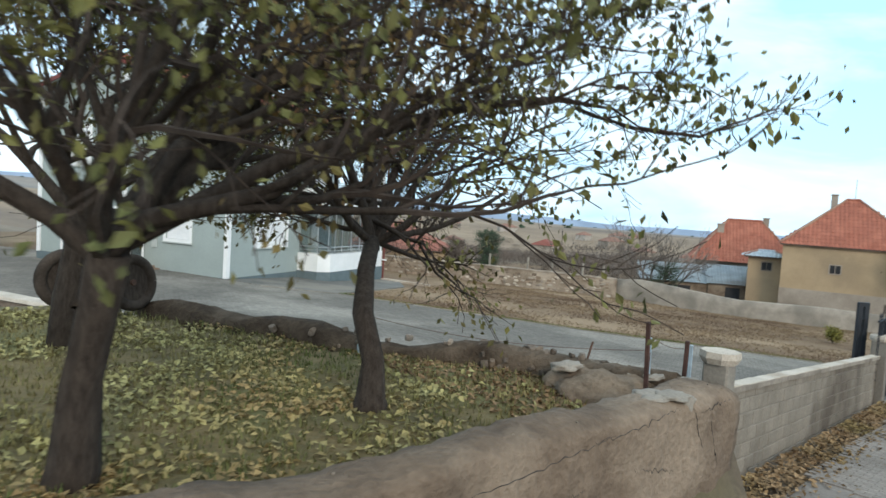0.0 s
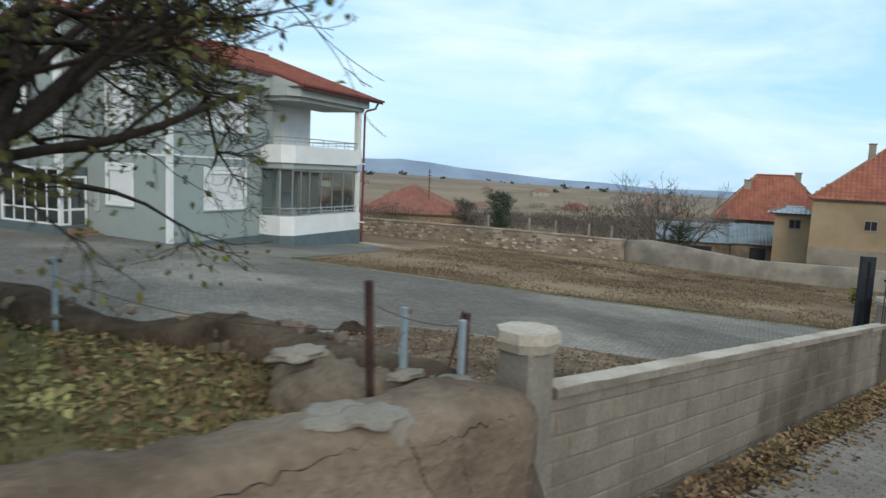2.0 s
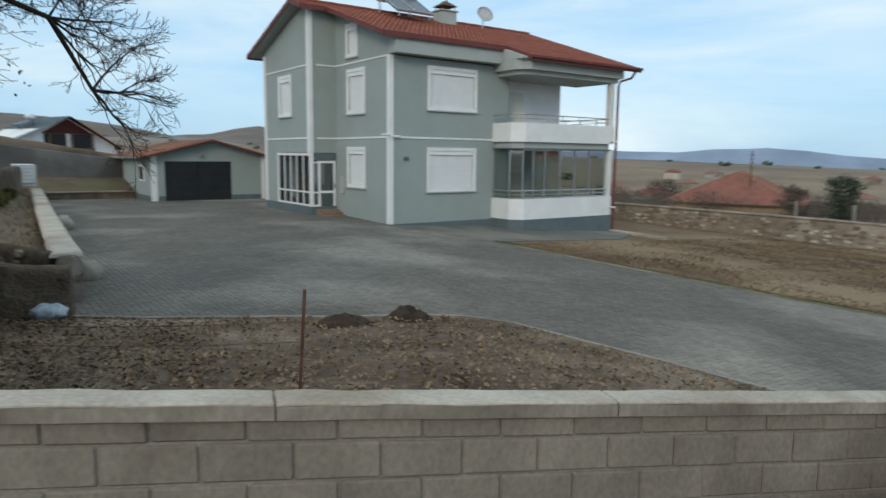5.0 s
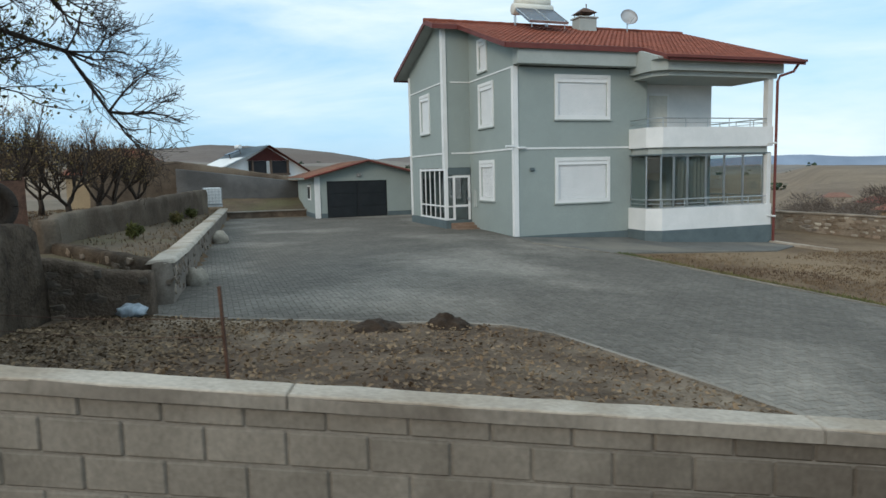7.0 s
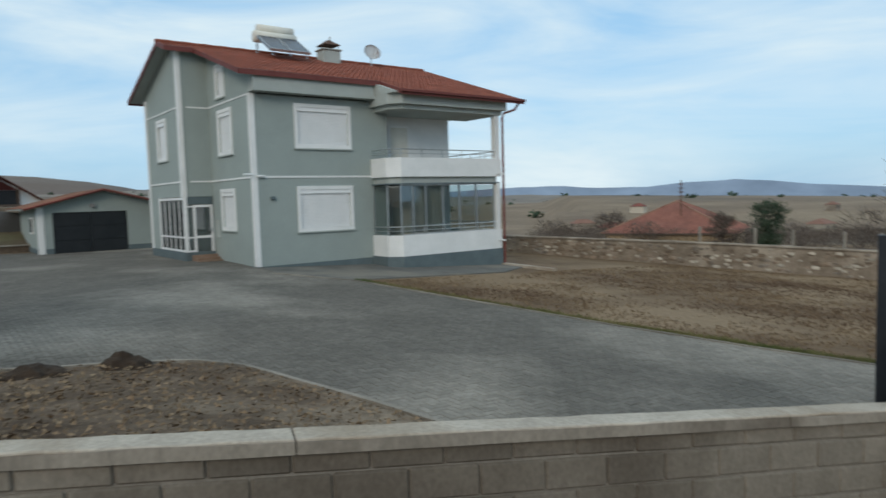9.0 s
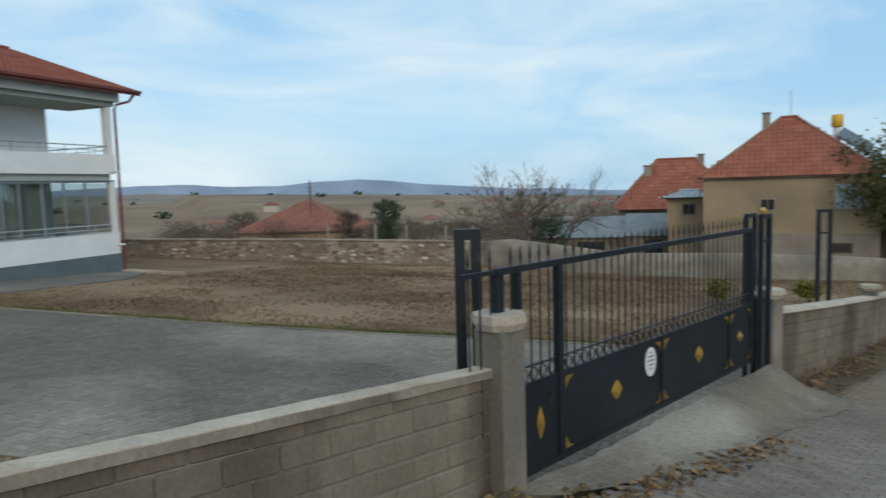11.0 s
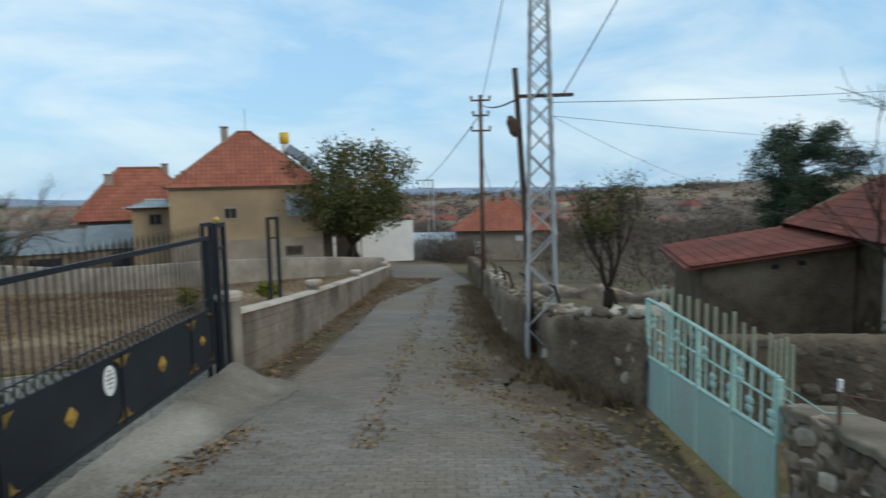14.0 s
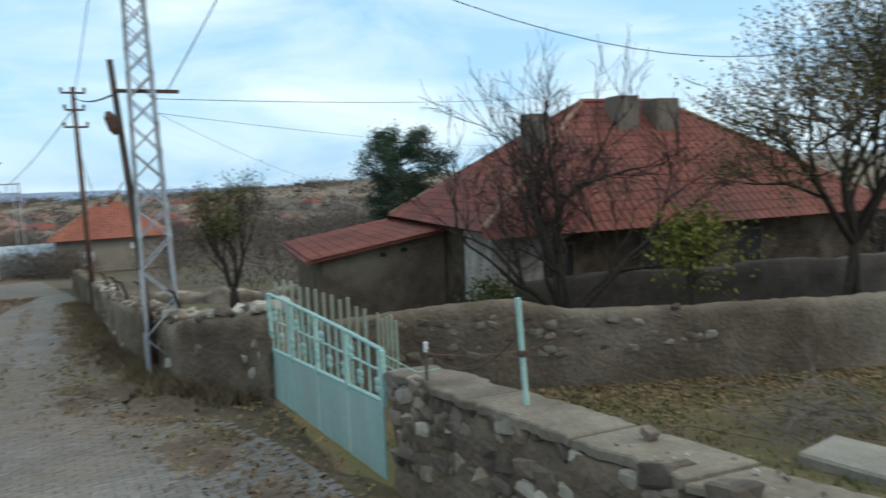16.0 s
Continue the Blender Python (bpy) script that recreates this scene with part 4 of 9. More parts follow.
def shutter_window(axis, a0, a1, z0, z1, at, closed=True, slats=True):
    """White surround, roller shutter box, slats and sill, on the outer face 'at'."""
    def bx(p, q, d0, d1, r0, r1):
        return (p, q, at - d1, at - d0, r0, r1) if axis == "u" else (at - d1, at - d0, p, q, r0, r1)
    w = 0.14
    win = part("window", boxes(bx(a0 - w, a0, 0.0, 0.05, z0 - w, z1 + w), bx(a1, a1 + w, 0.0, 0.05, z0 - w, z1 + w), bx(a0, a1, 0.0, 0.05, z1, z1 + w), bx(a0, a1, 0.0, 0.05, z0 - w, z0)), M["white_paint"], house, "window with white surround and closed roller shutter")
    part("sill", boxes(bx(a0 - w - 0.04, a1 + w + 0.04, 0.0, 0.09, z0 - w - 0.05, z0 - w)), M["soffit"], win)
    part("shutter_box", boxes(bx(a0, a1, -0.1, 0.02, z1 - 0.16, z1), bev=0.01), M["pvc"], win)
    n = max(6, int((z1 - 0.16 - z0) / 0.055))
    h = (z1 - 0.16 - z0) / n
    for i in range(n):
        part("slat", boxes(bx(a0, a1, -0.1, -0.05 + 0.004 * (i % 2), z0 + h * i + 0.004, z0 + h * (i + 1) - 0.003)), M["pvc"], win)
    part("slat_backing", boxes(bx(a0, a1, -0.14, -0.105, z0, z1)), M["soffit"], win)


for a0, a1, z0, z1 in FRONT_W:
    shutter_window("u", a0, a1, z0, z1, 0.0)
for a0, a1, z0, z1 in LEFT_W:
    shutter_window("v", a0, a1, z0, z1, 0.0)
for a0, a1, z0, z1 in BAY_W:
    shutter_window("v", a0, a1, z0, z1, -1.2)


def build_porch():
    """Glazed entrance porch under the bay."""
    for i in range(5):
        v = 4.72 + 3.5 * i / 5
        pan = part("porch_window", boxes((-1.2, -1.14, v, v + 0.06, 0.42, 2.75), (-1.2, -1.14, v, v + 0.7, 0.42, 0.5), (-1.2, -1.14, v, v + 0.7, 1.0, 1.07), (-1.2, -1.14, v, v + 0.7, 2.62, 2.72)), M["pvc"], house, "white framed porch glazing")
        for z0, z1 in ((0.5, 1.0), (1.07, 2.62)):
            g = part("pane", boxes((-1.175, -1.165, v + 0.06, v + 0.7, z0, z1)), M["dark_glass"], pan)
            g.visible_shadow = False
    for q in ((-1.24, -1.1, 4.56, 4.72, 0.42, 2.75), (-1.24, -1.14, 8.22, 8.3, 0.42, 2.75)):
        part("porch_post", boxes(q), M["pvc"], house)
    side = part("porch_window", boxes((-1.1, -0.86, 4.6, 4.66, 0.42, 0.5), (-1.1, -0.86, 4.6, 4.66, 2.3, 2.36), (-1.1, -0.86, 4.6, 4.66, 1.0, 1.06)), M["pvc"], house)
    part("pane", boxes((-1.1, -0.86, 4.625, 4.635, 0.5, 2.3)), M["dark_glass"], side)
    door = part("front_door", boxes((-0.86, -0.76, 4.58, 4.66, 0.3, 2.4), (-0.14, -0.04, 4.58, 4.66, 0.3, 2.4), (-0.76, -0.14, 4.58, 4.66, 2.3, 2.4), (-0.76, -0.14, 4.58, 4.66, 0.3, 0.42), (-0.76, -0.14, 4.58, 4.66, 1.0, 1.1)), M["pvc"], house, "white glazed entrance door")
    part("pane", boxes((-0.76, -0.14, 4.615, 4.625, 0.42, 1.0), (-0.76, -0.14, 4.615, 4.625, 1.1, 2.3)), M["dark_glass"], door)
    part("door_handle", boxes((-0.2, -0.12, 4.53, 4.58, 1.28, 1.42), bev=0.01), M["steel"], door)
    part("lintel", boxes((-1.1, -0.02, 4.62, 4.68, 2.42, 2.75)), M["plinth"], house)
    for i in range(3):
        part("step", boxes((-1.0, 0.0, 4.55 - 0.3 * (3 - i), 4.55 - 0.3 * (2 - i), -0.2, 0.1 * (i + 1)), bev=0.01), M["brick_step"], house, "brown tiled entrance step")


build_porch()


def tiled_slope(parent, corner, along, down, nx, ny, tw, tl, material, name="roof_tiles", keep=None):
    """Rows of curved roof tiles, each a raised trough overlapping the one below, in one mesh."""
    along, down = Vector(along).normalized(), Vector(down).normalized()
    up = along.cross(down)
    if up.z < 0:
        up = -up
    corner = Vector(corner)
    verts, faces = [], []
    prof = ((0.0, 0.0), (0.18, 0.028), (0.42, 0.05), (0.62, 0.028), (0.8, 0.006), (1.0, 0.0))
    for j in range(ny):
        for i in range(nx):
            if keep and not keep((i + 0.5) * tw, (j + 0.5) * tl):
                continue
            jit = random.uniform(-0.006, 0.006)
            b = len(verts)
            for e, lift in ((0.0, 0.0), (1.06, 0.03)):
                for px, pz in prof:
                    verts.append(corner + along * ((i + px * 1.01) * tw) + down * ((j + e) * tl + jit) + up * (0.65 * pz * tw / 0.22 + lift * 0.7 + jit * 0.5))
            for px, pz in prof:
                verts.append(corner + along * ((i + px * 1.01) * tw) + down * ((j + 1.06) * tl + jit) + up * (0.65 * pz * tw / 0.22 + 0.008))
            k = len(prof)
            for q in range(k - 1):
                faces.append((b + q, b + q + 1, b + k + q + 1, b + k + q))
                faces.append((b + k + q, b + k + q + 1, b + 2 * k + q + 1, b + 2 * k + q))
    me = bpy.data.meshes.new(name)
    me.from_pydata(verts, [], faces)
    me.materials.append(material)
    ob = new(name, me)
    ob.parent = parent
    return tagged(ob, "overlapping curved clay tiles", kind="stuff")


def build_roof():
    t = 0.10
    for lo_v, pieces in ((None, [(-1.75, 11.95, RIDGE_V, 10.6), (-1.75, -0.6, 4.2, RIDGE_V), (-0.6, 5.35, -0.6, RIDGE_V), (5.35, 11.95, -2.15, RIDGE_V)]),):
        for u0, u1, v0, v1 in pieces:
            bm = bmesh.new()
            q = [(u0, v0), (u1, v0), (u1, v1), (u0, v1)]
            slab(bm, q, lambda x, y: roof_h(y) - t, lambda x, y: roof_h(y) - 0.012)
            part("roof", bm, M["soffit"], house, "pitched roof slab with pale soffit")
    hyp = math.sqrt(1 + ROOF_K ** 2)
    dz = ROOF_K / hyp

    def keep(x, d):
        u, v = -1.75 + x, RIDGE_V - d / hyp
        if u < -0.6:
            return v > 4.2
        return v > (-0.6 if u < 5.35 else -2.15)
    tiled_slope(house, (-1.75, RIDGE_V, RIDGE_Z), (1, 0, 0), (0, -1 / hyp, -dz), 62, 24, 0.221, 0.337, M["roof_red"], keep=keep)
    tiled_slope(house, (-1.75, RIDGE_V, RIDGE_Z), (1, 0, 0), (0, 1 / hyp, -dz), 62, 17, 0.221, 0.337, M["roof_red"])
    part("ridge_cap", tube(bmesh.new(), [(-1.8 + 0.4 * i, RIDGE_V, RIDGE_Z + 0.02 + 0.012 * (i % 2)) for i in range(35)], [0.11] * 35, 8), M["roof_red"], house)
    f = 0.03
    for (u0, v0), (u1, v1) in (((-0.6, -0.6), (5.35, -0.6)), ((5.35, -2.15), (11.95, -2.15)), ((5.35, -0.6), (5.35, -2.15)), ((-0.6, -0.6), (-0.6, 4.2)), ((-1.75, 4.2), (-0.6, 4.2)), ((-1.75, 4.2), (-1.75, RIDGE_V)), ((-1.75, RIDGE_V), (-1.75, 10.6)), ((11.95, -2.15), (11.95, RIDGE_V)), ((11.95, RIDGE_V), (11.95, 10.6)), ((-1.75, 10.6), (11.95, 10.6))):
        bm = bmesh.new()
        d = Vector((u1 - u0, v1 - v0)).normalized()
        s = Vector((-d.y, d.x)) * f
        slab(bm, [(u0 - s.x, v0 - s.y), (u1 - s.x, v1 - s.y), (u1 + s.x, v1 + s.y), (u0 + s.x, v0 + s.y)], lambda x, y: roof_h(y) - 0.16, lambda x, y: roof_h(y) + 0.03)
        part("fascia_board", bm, M["fascia"], house, "dark red roof edge board")


build_roof()


def build_roof_things():
    h = thing("solar_heater", HOUSE @ pose(3.3, 4.1, roof_h(4.1) + 0.1), "solar water heater with two cream tanks on the red roof", "solar heater")
    part("tank", tube(bmesh.new(), ((-1.0, 0.85, 0.95), (-0.97, 0.85, 0.95), (0.97, 0.85, 0.95), (1.0, 0.85, 0.95)), (0.2, 0.26, 0.26, 0.2), 14), M["cream"], h, "cream hot water tank", True)
    part("tank", tube(bmesh.new(), ((-0.75, 1.05, 1.34), (-0.72, 1.05, 1.34), (0.95, 1.05, 1.34), (0.98, 1.05, 1.34)), (0.17, 0.22, 0.22, 0.17), 14), M["cream"], h, "cream cold water tank", True)
    for x in (-0.95, 0.02):
        bm = boxes((x, x + 0.93, 0, 1.6, -0.04, 0.04))
        bmesh.ops.transform(bm, matrix=pose(0, -0.75, 0.08, 31, 0, 0), verts=bm.verts)
        p = part("collector", bm, M["solar_blue"], h, "dark blue glazed collector")
        bm = boxes((x, x + 0.03, 0, 1.6, -0.05, 0.06), (x + 0.9, x + 0.93, 0, 1.6, -0.05, 0.06), (x, x + 0.93, -0.03, 0, -0.05, 0.06), (x, x + 0.93, 1.6, 1.63, -0.05, 0.06))
        bmesh.ops.transform(bm, matrix=pose(0, -0.75, 0.08, 31, 0, 0), verts=bm.verts)
        part("collector_frame", bm, M["steel"], p)
    for x in (-0.8, 0.8):
        part("leg", bar((x, 0.9, 0.2), (x, 0.9, 0.75), 0.025), M["steel"], h)
        part("leg", bar((x, -0.7, -0.15), (x, -0.7, 0.2), 0.025), M["steel"], h)
        part("brace", bar((x, 1.05, 0.25), (x, 1.05, 1.12), 0.02), M["steel"], h)
    c = thing("chimney", HOUSE @ pose(5.9, 4.75, roof_h(4.75)), "square rendered chimney with a dark metal cowl", "chimney")
    part("chimney_shaft", boxes((-0.45, 0.45, -0.35, 0.35, -0.3, 0.5), bev=0.02), M["soffit"], c)
    part("cap", boxes((-0.52, 0.52, -0.42, 0.42, 0.5, 0.57), bev=0.02), M["soffit"], c)
    bm = bmesh.new()
    bmesh.ops.create_cone(bm, cap_ends=True, segments=4, radius1=0.62, radius2=0.1, depth=0.26, matrix=pose(0, 0, 0.88, 0, 0, 45))
    part("cowl", bm, M["rust"], c, "dark pyramid metal cowl")
    for x, y in ((-0.35, -0.3), (0.35, -0.3), (-0.35, 0.3), (0.35, 0.3)):
        part("cowl_leg", bar((x, y, 0.55), (x, y, 0.8), 0.02), M["rust"], c)
    part("finial", bar((0.1, 0, 0.97), (0.1, 0, 1.2), 0.03), M["rust"], c)
    d = thing("satellite_dish", HOUSE @ pose(8.3, 4.8, roof_h(4.8)), "pale round satellite dish on the roof ridge", "satellite dish")
    bm = bmesh.new()
    rings = []
    for k in range(5):
        r = 0.42 * k / 4
        rings.append([bm.verts.new((r * math.cos(a), r * math.sin(a), 0.28 * (r / 0.5) ** 2)) for a in [2 * math.pi * i / 20 for i in range(20)]] if k else [bm.verts.new((0, 0, 0))])
    for i in range(20):
        bm.faces.new((rings[0][0], rings[1][i], rings[1][(i + 1) % 20]))
        for a, b in zip(rings[1:], rings[2:]):
            bm.faces.new((a[i], b[i], b[(i + 1) % 20], a[(i + 1) % 20]))
    bmesh.ops.solidify(bm, geom=bm.faces[:], thickness=0.015)
    bmesh.ops.transform(bm, matrix=pose(0, 0, 0.62, 66, 0, -12), verts=bm.verts)
    part("reflector", bm, M["white_tank"], d, "", True)
    part("mast", bar((0, 0.05, -0.1), (0, 0.05, 0.62), 0.03), M["steel"], d)
    part("feed_arm", bar((0.0, -0.05, 0.35), (0.12, -0.5, 0.72), 0.015), M["steel"], d)


build_roof_things()


def build_garage():
    g = thing("garage", HOUSE @ pose(0, 16.0, -0.12), "grey single-storey garage with black double door and tiled roof", "garage")
    bm = bmesh.new()
    wall_with_holes(bm, "u", 0.0, 0.2, -5.25, 1.0, 0.0, 2.62, [(-4.55, -0.93, 0.0, 2.33)])
    vs = [bm.verts.new(p) for p in ((-5.25, 0, 2.62), (1.0, 0, 2.62), (-2.12, 0, 3.42), (-5.25, 0.2, 2.62), (1.0, 0.2, 2.62), (-2.12, 0.2, 3.42))]
    for f in ((0, 1, 2), (5, 4, 3), (0, 2, 5, 3), (1, 4, 5, 2), (0, 3, 4, 1)):
        bm.faces.new([vs[i] for i in f])
    part("front_wall", bm, M["render_grey"], g)
    part("side_wall", boxes((-5.25, -5.05, 0.2, 7.5, 0, 2.62)), M["render_grey"], g)
    part("side_wall", boxes((0.8, 1.0, 0.2, 7.5, 0, 2.62)), M["render_grey"], g)
    part("back_wall", boxes((-5.05, 0.8, 7.3, 7.5, 0, 2.62)), M["render_grey"], g)
    for q in ((-5.28, -4.55, -0.03, 0.0, 0, 0.45), (-0.93, 1.03, -0.03, 0.0, 0, 0.45), (-5.28, -5.25, 0, 7.5, 0, 0.45)):
        part("plinth", boxes(q), M["plinth"], g)
    part("corner_pilaster", boxes((-5.28, -4.95, -0.05, -0.03, 0, 2.62)), M["white_paint"], g)
    part("corner_pilaster", boxes((0.8, 1.04, -0.05, -0.03, 0, 2.62)), M["white_paint"], g)
    for a, b in ((-4.55, -2.75), (-2.73, -0.93)):
        d = part("garage_door", boxes((a, b, 0.06, 0.12, 0.02, 2.33)), M["garage_black"], g, "black sheet metal garage door leaf")
        for k in range(3):
            part("panel", boxes((a + 0.08, b - 0.08, 0.04, 0.06, 0.1 + 0.75 * k, 0.75 + 0.75 * k), bev=0.008), M["garage_black"], d)
    part("wall_lamp", boxes((-2.75, -2.5, -0.15, 0.0, 2.55, 2.75), bev=0.03), M["tile_grey"], g)
    win = part("window", boxes((-5.3, -5.25, 1.6, 2.7, 1.2, 2.1)), M["pvc"], g)
    part("pane", boxes((-5.31, -5.3, 1.7, 2.6, 1.3, 2.0)), M["dark_void"], win)
    hyp = math.hypot(3.5, 0.9)
    for s in (-1, 1):
        bm = bmesh.new()
        slab(bm, [(-2.12, -0.5), (-2.12 + s * 3.75, -0.5), (-2.12 + s * 3.75, 8.0), (-2.12, 8.0)], lambda x, y: 3.44 - 0.257 * abs(x + 2.12), lambda x, y: 3.52 - 0.257 * abs(x + 2.12))
        part("roof", bm, M["soffit"], g)
        tiled_slope(g, (-2.12, -0.55, 3.53), (0, 1, 0), (s * 3.5 / hyp, 0, -0.9 / hyp), 39, 11, 0.222, 0.355, M["roof_garage"])
    part("fascia_board", tube(bmesh.new(), ((-5.9, -0.53, 2.52), (-2.12, -0.53, 3.5), (1.66, -0.53, 2.52)), (0.07, 0.07, 0.07), 4), M["roof_dark"], g)


build_garage()

# ---- block wall, pillars and sliding gate ----
WALL_A, WALL_B = Vector((7.12, 4.14, 0)), Vector((17.82, 6.58, 0))
WALL_DIR = math.degrees(math.atan2(WALL_B.y - WALL_A.y, WALL_B.x - WALL_A.x))
WALL_LEN = (WALL_B - WALL_A).length
BLOCK_WALL = pose(WALL_A.x, WALL_A.y, 0, 0, 0, WALL_DIR)


def pillar(x, y, z0, z1, yaw, label="square concrete gate pillar with an eight-sided cap", w=0.14):
    p = thing("pillar", pose(x, y, z0, 0, 0, yaw), label, "pillar", "wall pillars")
    h = z1 - z0
    part("shaft", boxes((-w, w, -w, w, 0, h - 0.12), bev=0.02), M["concrete"], p)
    bm = bmesh.new()
    bmesh.ops.create_cone(bm, cap_ends=True, segments=8, radius1=w + 0.05, radius2=w + 0.085, depth=0.07, matrix=pose(0, 0, h - 0.10, 0, 0, 22.5))
    bmesh.ops.create_cone(bm, cap_ends=True, segments=8, radius1=w + 0.085, radius2=w + 0.075, depth=0.07, matrix=pose(0, 0, h - 0.035, 0, 0, 22.5))
    part("cap", bm, M["coping"], p)
    return p


pillar(6.96, 4.15, road_z(6.9) - 0.2, 2.25, WALL_DIR)
pillar(17.76, 6.58, -0.6, 1.285, WALL_DIR, w=0.165)
pillar(24.15, 7.6, -1.2, 0.67, 8, w=0.18)


def wall_top_left(x):
    return lerp_line(((24.3, 0.33), (30.8, -0.35), (42, -1.45), (51.5, -2.3), (54, -2.5)), x)


for px, py in ((30.7, 8.72), (38.6, 10.2), (50.2, 12.4)):
    pillar(px, py, road_z(px) - 0.4, wall_top_left(px) + 0.25, 11)

# the wall beyond the gate
lumpy_wall("block_wall_far", ((24.25, 7.62), (26.7, 7.98), (30.7, 8.7), (33.7, 9.28), (42, 10.85), (51.5, 12.62), (54, 13.3)), 0.2, lambda x, y: road_z(x) - 0.4, lambda x, y: wall_top_left(x) - 0.06, M["block"], "pale concrete block wall curving along the road", 61, 0.5, 0.008, 4)
lumpy_wall("coping_far", ((24.3, 7.62), (26.7, 7.98), (30.7, 8.7), (33.7, 9.28), (42, 10.85), (51.5, 12.62), (54, 13.3)), 0.3, lambda x, y: wall_top_left(x) - 0.06, lambda x, y: wall_top_left(x), M["coping"], "pale cement coping on the far block wall", 63, 0.5, 0.006, 2)


def build_gate():
    g = thing("sliding_gate", pose(18.0, 6.6, -0.3, 0, 0, 8.5), "black sheet and bar sliding gate with gilt ornaments, closed", "gate")
    for i, (a, b) in enumerate(((0.0, 0.58), (0.66, 2.62), (2.66, 4.53), (4.57, 5.3))):
        pn = part("gate_panel", boxes((a, b, -0.015, 0.015, 0.03, 0.88)), M["gate_black"], g, "black sheet metal gate panel")
        part("panel_edge", boxes((a, b, -0.022, -0.016, 0.03, 0.07)), M["gate_black"], pn)
        part("panel_edge", boxes((a, b, -0.022, -0.016, 0.84, 0.88)), M["gate_black"], pn)
        # gilt corner pieces
        if i:
            for cx, sx in ((a + 0.02, 1), (b - 0.02, -1)):
                for cz, sz in ((0.09, 1), (0.82, -1)):
                    bm = bmesh.new()
                    vs = [bm.verts.new(p) for p in ((cx, -0.026, cz), (cx + 0.14 * sx, -0.026, cz), (cx + 0.05 * sx, -0.034, cz + 0.05 * sz), (cx, -0.026, cz + 0.14 * sz))]
                    bm.faces.new(vs)
                    bmesh.ops.solidify(bm, geom=bm.faces[:], thickness=0.008)
                    part("corner_ornament", bm, M["gold"], pn, "gilt corner ornament")
    for s, w in ((0.29, 0.085), (1.64, 0.11), (3.63, 0.11), (4.93, 0.08)):
        bm = bmesh.new()
        for k, (r, y) in enumerate(((1.0, -0.02), (0.72, -0.035), (0.38, -0.05))):
            vs = [bm.verts.new((s + r * w * (0.62 if s < 1 else 1.0) * math.cos(a) * (1 if j % 2 == 0 else 0.78), y, 0.46 + r * w * (1.9 if s < 1 else 1.0) * math.sin(a) * (1 if j % 2 == 0 else 0.78))) for j, a in enumerate([math.pi * q / 4 for q in range(8)])]
            f = bm.faces.new(vs)
            ext = bmesh.ops.extrude_face_region(bm, geom=[f])
            bmesh.ops.translate(bm, vec=(0, 0.016, 0), verts=[v for v in ext["geom"] if isinstance(v, bmesh.types.BMVert)])
        part("gilt_rosette", bm, M["gold"], g, "gilt diamond rosette")
    bm = bmesh.new()
    bmesh.ops.create_cone(bm, cap_ends=True, segments=28, radius1=1, radius2=1, depth=0.01, matrix=pose(2.36, -0.026, 0.62, 90, 0, 0) @ Matrix.Diagonal((0.12, 0.17, 1, 1)))
    sign = part("sign_plate", bm, M["white_tank"], g, "white oval sign plate")
    for k, (w, h) in enumerate(((0.05, 0.02), (0.13, 0.022), (0.15, 0.022), (0.12, 0.018), (0.07, 0.018))):
        z = 0.72 - k * 0.047
        part("sign_bar", boxes((2.36 - w / 2, 2.36 + w / 2, -0.0335, -0.031, z, z + h)), M["tile_grey"], sign)
    # frame
    part("bottom_rail", boxes((-0.3, 5.36, -0.03, 0.03, 0.0, 0.05)), M["gate_black"], g)
    part("top_rail", boxes((-0.3, 5.36, -0.03, 0.03, 1.92, 1.98)), M["gate_black"], g)
    part("guide_rail", boxes((-0.72, -0.3, -0.02, 0.02, 1.93, 1.97)), M["gate_black"], g)
    for s, w in ((-0.03, 0.04), (0.58, 0.08), (2.62, 0.035), (4.53, 0.035), (5.3, 0.07)):
        part("upright", boxes((s, s + w, -0.035, 0.035, 0.0, 1.97 if w > 0.035 else 0.88)), M["gate_black"], g)
    part("upright", boxes((-0.28, -0.18, 0.0, 0.08, -0.2, 1.95)), M["gate_black"], g)
    part("ring_rail", boxes((0.0, 5.3, -0.012, 0.012, 1.02, 1.035)), M["gate_black"], g)
    for i in range(44):
        s = -0.6385 + i * 0.1385
        if any(abs(s - q) < 0.06 for q in (0.62, 5.33, -0.23)):
            continue
        lo = 0.88 if s > 0 else 0.5
        b = part("gate_bar", tube(bmesh.new(), ((s, 0, lo), (s, 0, 2.02), (s, 0, 2.06), (s, 0, 2.16)), (0.0095, 0.0095, 0.017, 0.003), 5), M["gate_black"], g)
    for i in range(38):
        s = 0.08 + i * 0.1385
        n = 12
        bm = tube(bmesh.new(), [(s + 0.055 * math.cos(2 * math.pi * k / n), 0, 0.945 + 0.06 * math.sin(2 * math.pi * k / n)) for k in range(n + 1)], [0.007] * (n + 1), 4, False)
        part("ring", bm, M["gate_black"], g)
    part("handle", tube(bmesh.new(), ((0.42, -0.03, 0.72), (0.42, -0.07, 0.72), (0.36, -0.07, 0.62)), (0.012,) * 3, 6), M["gate_black"], g)


build_gate()


